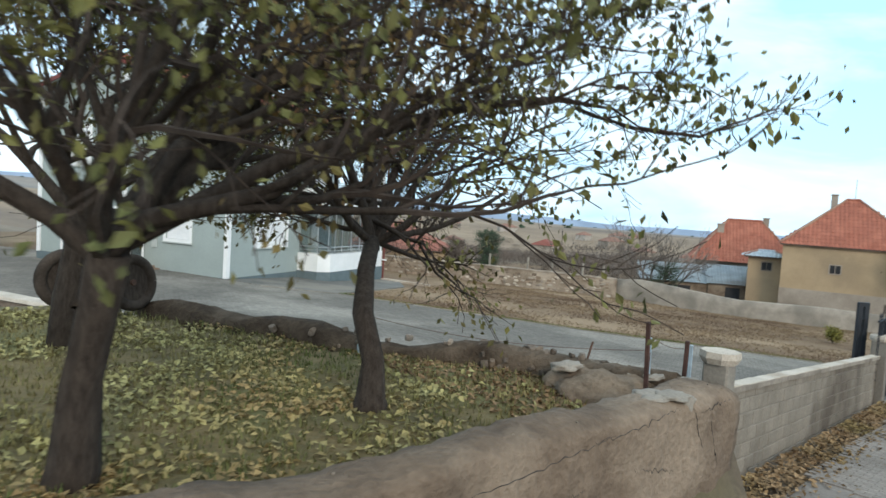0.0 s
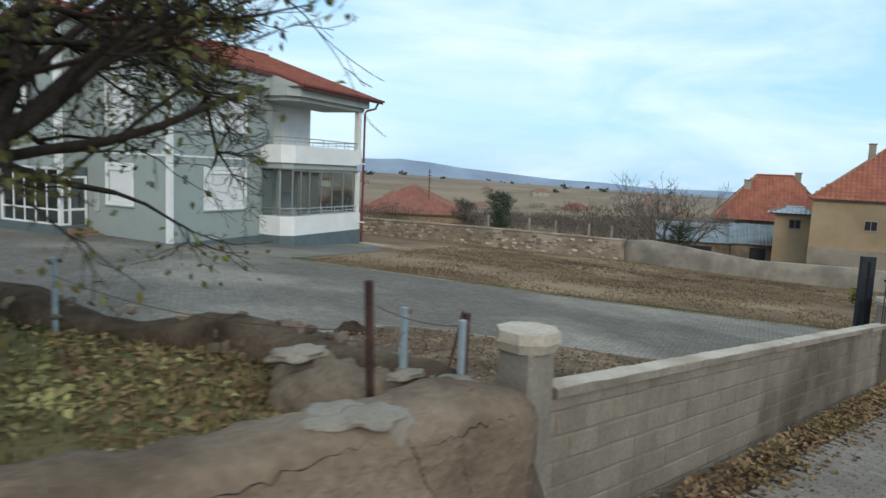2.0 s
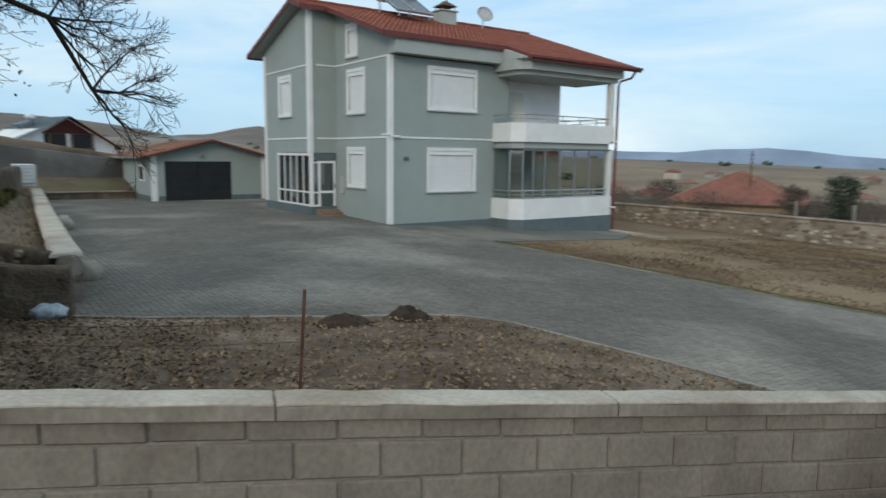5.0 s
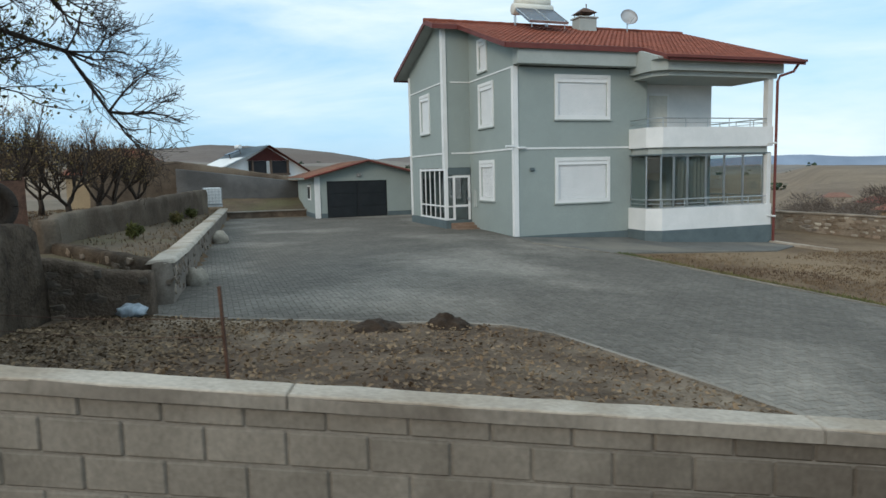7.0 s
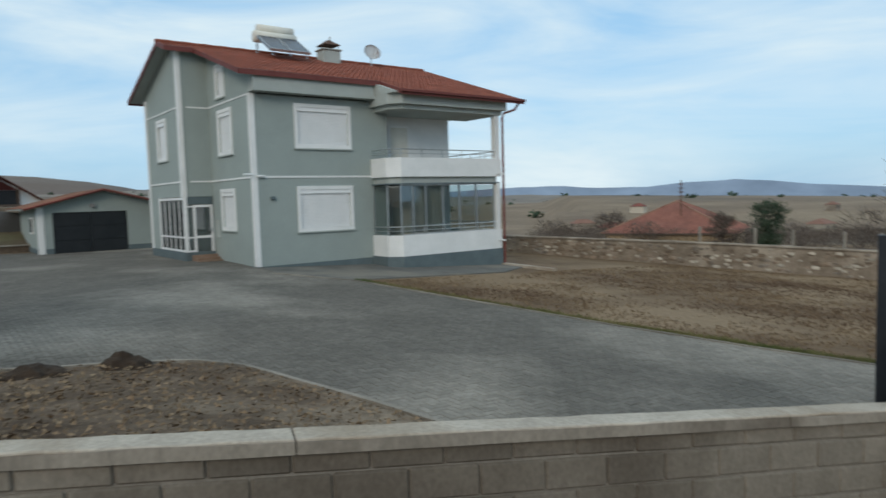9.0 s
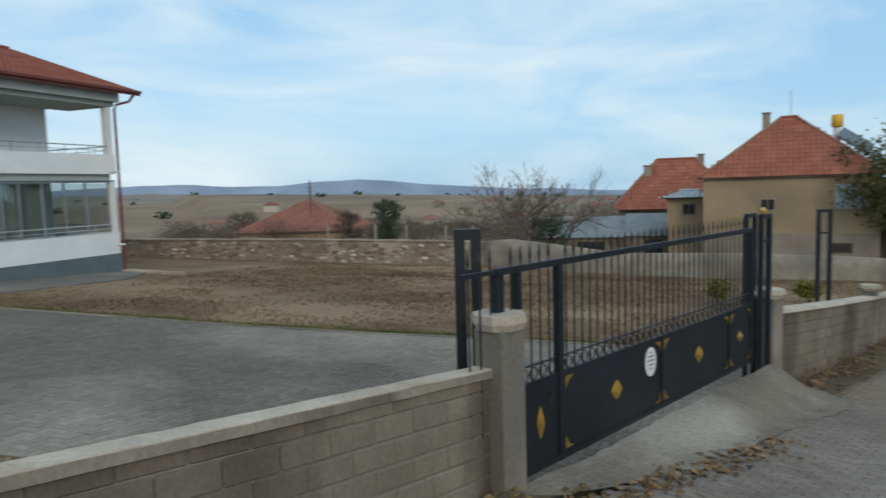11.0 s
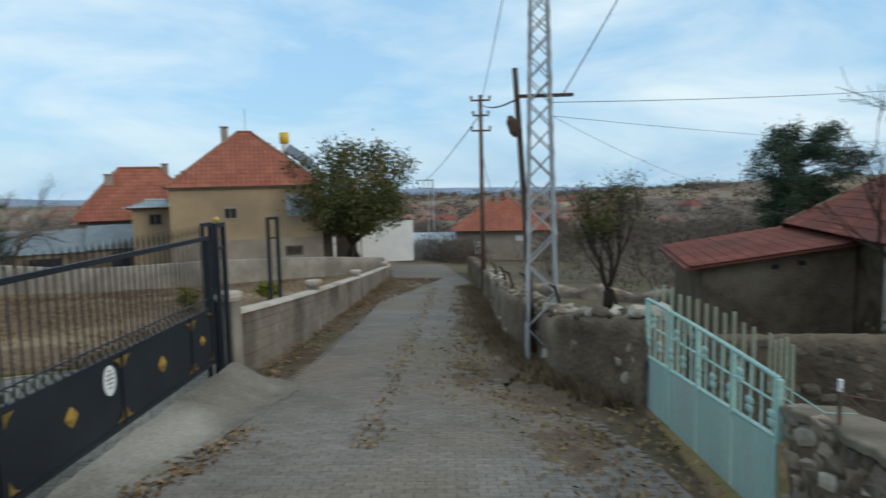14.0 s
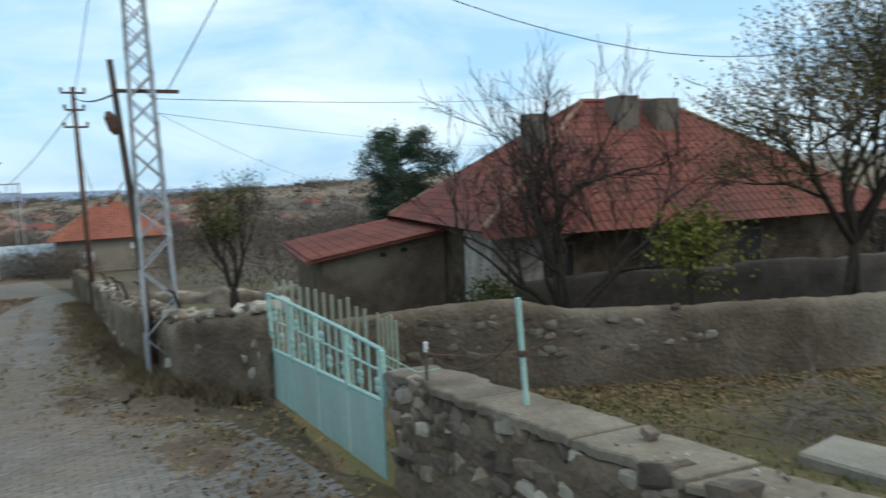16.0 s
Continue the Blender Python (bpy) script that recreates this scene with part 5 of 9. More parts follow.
def gate_portal(x, y, yaw, width, z0, z1, r=0.045, label="tall black steel gate guide frame"):
    p = thing("gate_portal", pose(x, y, z0, 0, 0, yaw), label, "gate portal", "gate guide frames")
    h = z1 - z0
    for a in (-width / 2, width / 2):
        part("post", boxes((a - r, a + r, -r, r, 0, h)), M["gate_black"], p)
    part("crossbar", boxes((-width / 2 + r, width / 2 - r, -r, r, h - 2 * r, h)), M["gate_black"], p)
    part("crossbar", boxes((-width / 2 + r, width / 2 - r, -r * 0.6, r * 0.6, h * 0.86 - r, h * 0.86)), M["gate_black"], p)


gate_portal(17.8, 7.05, -38, 0.15, -0.7, 2.0, 0.05)
gate_portal(23.72, 7.42, 8, 0.3, -0.9, 1.86, 0.035)
gate_portal(23.78, 7.68, 8, 0.3, -0.9, 1.86, 0.03)
gate_portal(27.55, 8.32, -30, 0.24, -1.4, 1.76, 0.03)
f = thing("gate_finial", pose(23.66, 7.42, 1.86), "small gilt finial on the gate frame", "finial")
part("knob", tube(bmesh.new(), ((0, 0, 0), (0, 0, 0.03), (0, 0, 0.06), (0, 0, 0.1)), (0.03, 0.045, 0.05, 0.015), 8), M["gold"], f)

# concrete apron before the gate
bm = bmesh.new()
poly = [(17.75, 6.42)]
for (xa, ya), (xb, yb) in zip(((18.2, 6.15), (19.2, 5.95), (20.2, 6.0), (22.1, 6.1), (23.6, 6.15), (24.1, 6.4)), ((19.2, 5.95), (20.2, 6.0), (22.1, 6.1), (23.6, 6.15), (24.1, 6.4), (24.4, 6.95))):
    for k in range(12):
        x, y = xa + (xb - xa) * k / 12, ya + (yb - ya) * k / 12
        poly.append((x, y + 0.16 * noise.noise((x * 1.3, 3, 0)) + 0.10 * noise.noise((x * 4.5, 1, 0)) + 0.05 * noise.noise((x * 13, 2, 0))))
poly += [(24.35, 7.1), (24.0, 7.42), (18.0, 6.52)]
f0 = bm.faces.new([bm.verts.new((x, y, 0)) for x, y in poly])
bmesh.ops.triangulate(bm, faces=[f0])
for ax, lo, hi in ((0, 17, 25), (1, 6, 8)):
    for c in np.arange(lo, hi, 0.13):
        no = Vector((1, 0, 0)) if ax == 0 else Vector((0, 1, 0))
        bmesh.ops.bisect_plane(bm, geom=bm.verts[:] + bm.edges[:] + bm.faces[:], plane_co=no * float(c), plane_no=no)
for v in bm.verts:
    x, y = v.co.x, v.co.y
    k = smoothstep(0.0, 0.85, y - lerp_line(((17.5, 6.15), (20.2, 6.05), (22.1, 6.2), (23.7, 6.4), (24.4, 7.0)), x))
    v.co.z = (road_z(x) + 0.04) * (1 - k) + (-0.33 - 0.02 * (x - 18)) * k + 0.035 * noise.noise((x * 2, y * 2, 5)) + 0.018 * noise.noise((x * 7, y * 7, 5))
bmesh.ops.recalc_face_normals(bm, faces=bm.faces)
if sum(q.normal.z for q in bm.faces) < 0:
    bmesh.ops.reverse_faces(bm, faces=bm.faces)
tagged(mesh_object("apron", bm, M["cement_ramp"], True), "rough poured concrete ramp under the sliding gate", "ramp", kind="structure")

# rusty posts and wire at the mud wall's end, cement patches round them
for x, y, z0, z1, r, mat, lab in ((5.9, 4.3, 1.5, 2.6, 0.021, "rust", "rusty square steel fence post"), (6.56, 4.32, 1.7, 2.35, 0.022, "rust", "short rusty steel fence post"), (6.47, 4.2, 1.8, 2.34, 0.018, "galv", "pale blue-grey pipe fence post"), (6.26, 4.56, 1.7, 2.36, 0.02, "galv", "thin pale blue-grey pipe post"), (4.44, 7.82, 1.6, 2.32, 0.02, "galv", "thin grey pipe post on the bank")):
    p = thing("fence_post", pose(x, y, z0, random.uniform(-2, 2), random.uniform(-2, 2), 20), lab, "post", "fence posts")
    part("shaft", boxes((-r, r, -r, r, 0, z1 - z0), bev=0.004), M["pipe_blue" if mat == "galv" else "post_rust"], p)
    if mat == "galv":
        part("lug", boxes((r, r + 0.04, -0.015, 0.015, (z1 - z0) - 0.05, z1 - z0 - 0.02)), M["rust"], p)
    if mat != "galv":
        continue
    bm = bmesh.new()
    bmesh.ops.create_icosphere(bm, subdivisions=2, radius=1, matrix=pose(0, 0, (1.96 if y < 5 else 1.8) - z0 - 0.03) @ Matrix.Diagonal((0.06, 0.05, 0.03, 1)))
    for v in bm.verts:
        v.co += Vector((noise.noise(v.co * 9), noise.noise(v.co * 9 + Vector((3, 0, 0))), 0)) * 0.03
    part("cement_foot", bm, M["cap_slab"], p, "rough cement footing", True)
w = thing("barbed_wire", Matrix(), "slack barbed wire strung between fence posts", "wire")
for a, b, sag in (((5.9, 4.3, 2.3), (4.44, 7.82, 2.15), 0.12), ((5.9, 4.3, 2.45), (6.6, 4.38, 2.25), 0.04), ((5.9, 4.3, 2.15), (6.26, 4.56, 2.2), 0.02)):
    a, b = Vector(a), Vector(b)
    part("strand", tube(bmesh.new(), [a.lerp(b, k / 10) - Vector((0, 0, sag * 4 * (k / 10) * (1 - k / 10))) for k in range(11)], [0.0035] * 11, 4), M["rust"], w)
for z in (1.18, 0.99):
    part("strand", tube(bmesh.new(), [Vector((8.88, 7.82, z)).lerp(Vector((4.9, 8.52, z - 0.16)), k / 10) - Vector((0, 0, 0.2 * (k / 10) * (1 - k / 10))) for k in range(11)], [0.0035] * 11, 4), M["rust"], w)
p = thing("leaning_stake", pose(8.77, 7.98, 0.0, 12, 5, 0), "thin rusty stake leaning in the planting bed", "stake")
part("shaft", boxes((-0.014, 0.014, -0.014, 0.014, 0, 1.55), bev=0.002), M["rust"], p)


def mound(x, y, r, h):
    bm = bmesh.new()
    bmesh.ops.create_icosphere(bm, subdivisions=4, radius=1)
    for v in bm.verts:
        q = v.co.copy()
        k = 1 + 0.25 * noise.noise(q * 2 + Vector((x, y, 0))) + 0.12 * noise.noise(q * 6)
        w = 1.0 - 0.75 * max(0.0, q.z) ** 0.8
        v.co = Vector((q.x * r * k * (0.35 + 0.65 * w) * 1.35, q.y * r * k * (0.35 + 0.65 * w), q.z * h * k))
    tagged(mesh_object("soil_mound", bm, M["mud_heap"], True), "small heap of dug dark soil at the bed's edge", "soil heap", "soil heaps").location = (x, y, bed_z(x, y) - 0.02)


mound(8.85, 12.3, 0.4, 0.19)
mound(9.9, 12.92, 0.33, 0.25)
# drain slab running out from the house corner
p = thing("drain_channel", pose(20.5, 31.35, yard_z(20.5) + 0.0, 0, 2.5, -50), "long concrete drain channel lying on the grass", "drain")
part("channel", boxes((-1.4, 1.4, -0.14, -0.05, 0, 0.12), (-1.4, 1.4, 0.05, 0.14, 0, 0.12), (-1.4, 1.4, -0.05, 0.05, 0, 0.04)), M["coping"], p)

# white plastic things, tank and boulders by the retaining wall
bm = bmesh.new()
bmesh.ops.create_icosphere(bm, subdivisions=3, radius=1)
for v in bm.verts:
    q = v.co.copy()
    v.co = Vector((q.x * 0.27, q.y * 0.2, q.z * 0.14)) * (1 + 0.35 * noise.noise(q * 2.3) + 0.12 * noise.noise(q * 6))
tagged(mesh_object("plastic_sack", bm, M["bag"], True), "crumpled pale blue plastic sack on the ground", "sack").location = (4.28, 12.42, 0.2)
for x, y, r, lab in ((3.3, 16.05, 0.25, "pale rounded boulder beside the drive"), (2.93, 16.5, 0.17, "small grey boulder beside the wall"), (-1.6, 25.35, 0.29, "white-topped stone block beside the drive")):
    bm = bmesh.new()
    bmesh.ops.create_icosphere(bm, subdivisions=3, radius=r)
    for v in bm.verts:
        v.co *= 1 + 0.3 * noise.noise(v.co * 2.2 / r + Vector((x, y, 0)))
        v.co.z *= 1.15
    tagged(mesh_object("boulder", bm, M["stone_pale"], True), lab, "boulder", "boulders").location = (x, y, r * 0.7)
p = thing("water_tank", pose(-9.6, 38.2, 0.9, 0, 0, 31), "white cubic water tank in a wire cage", "tank")
part("body", boxes((-0.5, 0.5, -0.6, 0.6, 0.12, 1.1), bev=0.06), M["white_tank"], p)
part("pallet", boxes((-0.55, 0.55, -0.62, 0.62, 0.0, 0.1)), M["galv"], p)
for k in range(6):
    z = 0.15 + k * 0.18
    part("cage_hoop", tube(bmesh.new(), ((-0.53, -0.63, z), (0.53, -0.63, z), (0.53, 0.63, z), (-0.53, 0.63, z), (-0.53, -0.63, z)), (0.012,) * 5, 4), M["galv"], p)
for k in range(7):
    part("cage_bar", bar((-0.53 + 1.06 * k / 6, -0.64, 0.1), (-0.53 + 1.06 * k / 6, -0.64, 1.12), 0.01, 4), M["galv"], p)
p = thing("garden_gate", pose(-1.45, 15.7, 0.72, 0, 0, 48), "dark rusty sheet metal garden gate", "gate")
part("leaf", boxes((-0.4, 0.4, -0.02, 0.02, 0.05, 1.86)), M["rust"], p)
for a in (-0.4, 0.36):
    part("stile", boxes((a, a + 0.04, -0.03, 0.03, 0, 1.95)), M["rust"], p)
for x, y, yaw, r in ((2.38, 11.48, 28, 0.46), (1.5, 11.8, 12, 0.48)):
    p = thing("cart_wheel", pose(x, y, 1.66, 82, 0, yaw), "old dark spare wheel leaning against the orchard bank", "wheel", "old wheels")
    n = 28
    bm = tube(bmesh.new(), [(0.8 * r * math.cos(2 * math.pi * k / n), 0.8 * r * math.sin(2 * math.pi * k / n) + r, 0) for k in range(n + 1)], [0.2 * r] * (n + 1), 8, False)
    part("tread", bm, M["rubber"], p, "black rubber tread", True)
    bm = bmesh.new()
    bmesh.ops.create_cone(bm, cap_ends=True, segments=24, radius1=0.72 * r, radius2=0.72 * r, depth=0.06, matrix=pose(0, r, 0))
    part("disc", bm, M["bark"], p)
    bm = bmesh.new()
    bmesh.ops.create_cone(bm, cap_ends=True, segments=12, radius1=0.16 * r, radius2=0.1 * r, depth=0.12, matrix=pose(0, r, 0))
    part("hub", bm, M["rust"], p)

# ---- right of the road ----


def build_turquoise_gate():
    L, R = Vector((23.5, 0.9, 0)), Vector((20.05, 0.15, 0))
    d = (R - L)
    n = d.length
    yaw = math.degrees(math.atan2(d.y, d.x))
    g = thing("courtyard_gate", pose(L.x, L.y, -0.83, 0, 0, yaw), "weathered turquoise double gate with scrolled bars, shut", "gate")

    def pt(s):  # panel top, rail height by distance
        return 0.75 + 0.18 * s / n

    def rt(s):
        return 1.57 - 0.09 * (s / n) ** 2
    for i in range(4):
        a, b = n * i / 4 + 0.02, n * (i + 1) / 4 - 0.02
        bm = bmesh.new()
        lo = [(a, -0.012, 0.05 + 0.02 * i), (b, -0.012, 0.05 + 0.02 * (i + 1))]
        vs = [bm.verts.new(v) for v in (*lo, (b, -0.012, pt(b)), (a, -0.012, pt(a)))]
        f = bm.faces.new(vs)
        ext = bmesh.ops.extrude_face_region(bm, geom=[f])
        bmesh.ops.translate(bm, vec=(0, 0.024, 0), verts=[v for v in ext["geom"] if isinstance(v, bmesh.types.BMVert)])
        bmesh.ops.recalc_face_normals(bm, faces=bm.faces)
        part("gate_panel", bm, M["turq"], g, "faded turquoise sheet panel")
    for s in (0.0, n / 4, n / 2, 3 * n / 4, n):
        part("stile", boxes((s - 0.028, s + 0.028, -0.028, 0.028, pt(s) - 0.02, rt(s)), bev=0.004), M["turq_pole"], g)
    for nm, f in (("top_rail", rt), ("panel_rail", lambda s: pt(s) + 0.02), ("middle_rail", lambda s: (pt(s) + rt(s)) / 2 + 0.05)):
        part(nm, tube(bmesh.new(), [(n * k / 12, 0, f(n * k / 12)) for k in range(13)], [0.022 if nm != "middle_rail" else 0.012] * 13, 6), M["turq_pole"], g)
    for i in range(17):
        s = n * (i + 0.5) / 17
        lo, hi = pt(s), rt(s)
        mid = lo + (hi - lo) * 0.38
        b = part("gate_bar", tube(bmesh.new(), ((s, 0, lo), (s, 0, hi)), (0.011, 0.011), 5), M["turq_pole"], g)
        mid = lo + (hi - lo) * (0.66 if i % 2 else 0.3)
        if i % 4 != 3:
            bm = bmesh.new()
            for k in range(4):
                a = math.pi / 4 + k * math.pi / 2
                bmesh.ops.create_icosphere(bm, subdivisions=1, radius=0.04, matrix=pose(s + 0.038 * math.cos(a), -0.01, mid + 0.055 * math.sin(a)) @ Matrix.Diagonal((1, 0.5, 1.2, 1)))
            part("scroll_ornament", bm, M["turq_pole"], b, "turquoise cast ornament")
    part("blue_tape", boxes((0.0, 0.09, -0.04, -0.02, 0.58, 0.72)), M["solar_blue"], g, "scrap of dark blue paint")
    # fixing wires
    w = thing("gate_wire", Matrix(), "thin fixing wires from gate to wall post", "wire")
    for z in (0.6, 0.5):
        part("strand", tube(bmesh.new(), ((20.05, 0.13, z), (19.7, -0.1, z - 0.12), (19.5, -0.25, z - 0.05)), (0.006,) * 3, 4), M["turq_pole"], w)


build_turquoise_gate()


def picket_run(p0, p1, n, h, lab):
    p0, p1 = Vector(p0), Vector(p1)
    d = p1 - p0
    g = thing("picket_fence", pose(p0.x, p0.y, p0.z, 0, 0, math.degrees(math.atan2(d.y, d.x))), lab, "fence", "picket fences")
    L = Vector((d.x, d.y)).length
    for i in range(n):
        s = L * i / max(1, n - 1)
        hh = h * random.uniform(0.9, 1.06)
        z = d.z * i / max(1, n - 1)
        part("picket", boxes((s - 0.026, s + 0.026, -0.01, 0.01, z, z + hh), bev=0.004), M["picket"], g)
    part("rail", tube(bmesh.new(), ((0, 0.03, h * 0.35), (L, 0.03, d.z + h * 0.35)), (0.025, 0.025), 4), M["old_wood"], g)


picket_run((24.94, 0.64, -0.2), (24.03, -0.61, -0.6), 12, 0.93, "short fence of faded pale green pickets")
picket_run((23.4, -0.66, -0.5), (22.95, -0.81, -0.5), 5, 0.8, "few pale green pickets beside the mud wall")

# post on the stone wall and a stub
p = thing("wall_pole", pose(18.08, -0.44, 0.58, -3, 1, 0), "thin turquoise steel pole standing on the wall", "pole")
part("shaft", bar((0, 0, 0), (0, 0, 0.86), 0.021, 8), M["turq_pole"], p)
part("ring", boxes((-0.035, 0.035, -0.035, 0.035, 0.42, 0.47), bev=0.01), M["rust"], p)
p = thing("wall_stub", pose(19.35, -0.08, 0.45), "short white-topped stub post at the wall's end", "post")
part("shaft", bar((0, 0, 0), (0, 0, 0.38), 0.016, 7), M["old_wood"], p)
part("tip", bar((0, 0, 0.32), (0, 0, 0.41), 0.02, 7), M["white_tank"], p)
w = thing("slack_wires", Matrix(), "slack rusty wires trailing over the garden", "wire")
for a, b, sag in (((19.35, -0.08, 0.8), (18.1, -0.42, 1.2), 0.25), ((19.35, -0.08, 0.75), (22.5, -3.2, -0.2), 0.1), ((18.1, -0.42, 1.3), (20.5, -5.0, -0.5), 0.3), ((18.1, -0.42, 1.0), (19.4, -3.0, -0.6), 0.25)):
    a, b = Vector(a), Vector(b)
    part("strand", tube(bmesh.new(), [a.lerp(b, k / 10) - Vector((0, 0, sag * 4 * (k / 10) * (1 - k / 10))) for k in range(11)], [0.006] * 11, 4), M["rust"], w)


def cap_z(x):
    return 0.45 + 0.085 * (19.95 - x)


def cap_mid(x):
    return lerp_line(((-30, -8.8), (0, -3.65), (16.2, -0.78), (17.4, -0.56), (19.95, -0.12)), x)


def build_wall_caps():
    """Broken slabs of concrete on the rubble wall."""
    xs = [19.95, 18.52, 18.5, 17.28, 17.26, 16.42, 16.4, 15.02, 15.0, 13.52, 13.5, 12.0, 11.98, 9.0]
    for a, b in zip(xs[::2], xs[1::2]):
        bm = bmesh.new()
        pts = []
        for k in range(25):
            x = a + (b - a) * k / 24
            pts.append((x, cap_mid(x) + 0.25 + 0.09 * noise.noise((x * 2.3, 1, 0)) + 0.05 * noise.noise((x * 9, 1, 0)) + 0.02 * noise.noise((x * 25, 1, 0))))
        for k in range(24, -1, -1):
            x = a + (b - a) * k / 24
            pts.append((x, cap_mid(x) - 0.26 + 0.09 * noise.noise((x * 2.1, 7, 0)) + 0.05 * noise.noise((x * 8, 7, 0))))
        h = random.uniform(-0.015, 0.02)
        slab(bm, pts, lambda x, y: cap_z(x) - 0.055, lambda x, y: cap_z(x) + h + 0.012 * noise.noise((x * 3, y * 3, 1)))
        bmesh.ops.bevel(bm, geom=[e for e in bm.edges if abs(e.verts[0].co.z - e.verts[1].co.z) < 0.05 and e.verts[0].co.z > cap_z(e.verts[0].co.x) - 0.04], offset=0.012, segments=1, affect="EDGES")
        tagged(mesh_object("wall_capping", bm, M["cap_slab"]), "cracked concrete capping slab on the rubble wall", "capping", kind="structure")


build_wall_caps()


def rough_stone(rx, ry, rz, seed):
    bm = bmesh.new()
    bmesh.ops.create_icosphere(bm, subdivisions=2, radius=1)
    for v in bm.verts:
        q = v.co.copy()
        k = 1 + 0.35 * noise.noise(q * 1.3 + Vector((seed, seed * 2, 0))) + 0.12 * noise.noise(q * 4 + Vector((seed, 0, 0)))
        q = Vector([math.copysign(abs(c) ** 0.45, c) for c in q])
        v.co = Vector((q.x * rx, q.y * ry, q.z * rz)) * k
    me = bpy.data.meshes.new("stone")
    bm.to_mesh(me)
    bm.free()
    return me


STONES = [rough_stone(1.0, 0.8, 0.7 + 0.05 * (i % 4), i * 3.7) for i in range(8)]
for me in STONES:
    me.materials.append(M["stone_dark"])
STONES_TAN = [me.copy() for me in STONES[4:8]]
for me in STONES_TAN:
    me.materials[0] = M["stone_tan"]
STONES_PALE = [me.copy() for me in STONES[:4]]
for me in STONES_PALE:
    me.materials[0] = M["stone_pale"]


def stones_on(parent_name, spots, group_parent):
    for x, y, z, r, pale, yaw in spots:
        ob = new("stone", random.choice(STONES_PALE if pale else STONES_TAN if random.random() < 0.3 else STONES))
        ob.parent = group_parent
        ob.matrix_basis = pose(x, y, z, random.uniform(-20, 20), random.uniform(-20, 20), yaw) @ Matrix.Diagonal((r * random.uniform(0.8, 1.3), r * random.uniform(0.7, 1.0), r * random.uniform(0.7, 1.0), 1))


rubble = [o for o in scene.objects if o.name.startswith("stone_road_wall")][0]
spots = []
k, x = 0, 19.85
while x > 13.4 and len(spots) < 235:
    z = road_z(x) + 0.05
    while z < cap_z(x) - 0.1:
        r = random.choice((0.06, 0.08, 0.1, 0.12, 0.14))
        xs = x + random.uniform(-0.09, 0.09)
        spots.append((xs, cap_mid(xs) + 0.225 - r * 0.5, z + r * 0.5, r, random.random() < 0.1, 9 + random.uniform(-10, 10)))
        z += r * random.uniform(1.35, 1.7)
    x -= 0.2
spots += [(18.75, -0.17, 0.28, 0.15, True, 12), (18.35, -0.25, 0.0, 0.15, False, 30), (19.0, -0.08, 0.38, 0.11, False, 0), (17.0, -0.72, cap_z(17.0) + 0.05, 0.055, False, 0)]
spots += [(x, cap_mid(x) + random.uniform(-0.2, 0.2), cap_z(x) + 0.008, random.uniform(0.008, 0.022), random.random() < 0.5, random.uniform(0, 90)) for x in [random.uniform(15.0, 17.1) for _ in range(45)]]
stones_on("stone", spots, rubble)
# stones along the top of the far mud wall
roadwall = [o for o in scene.objects if o.name.startswith("road_wall_right")][0]
spots = []
for k in range(190):
    x = 23.6 + 18 * random.random() ** 1.5
    y = lerp_line(((23.55, 0.75), (25.6, 1.95), (30.6, 3.4), (42.3, 5.5)), x) + random.uniform(-0.22, 0.22)
    zt = road_z(x) + 1.05 + 0.25 * smoothstep(26, 23.6, x)
    spots.append((x, y, zt + random.uniform(-0.03, 0.06), random.choice((0.05, 0.06, 0.08, 0.1, 0.13)), random.random() < 0.35, random.uniform(0, 180)))
for k in range(45):
    x = 23.7 + 14 * random.random() ** 1.7
    y = lerp_line(((23.55, 0.75), (25.6, 1.95), (30.6, 3.4), (42.3, 5.5)), x) + 0.19
    spots.append((x, y, road_z(x) + random.uniform(0.1, 1.1), random.uniform(0.06, 0.15), random.random() < 0.2, random.uniform(-15, 45)))
stones_on("stone", spots, roadwall)


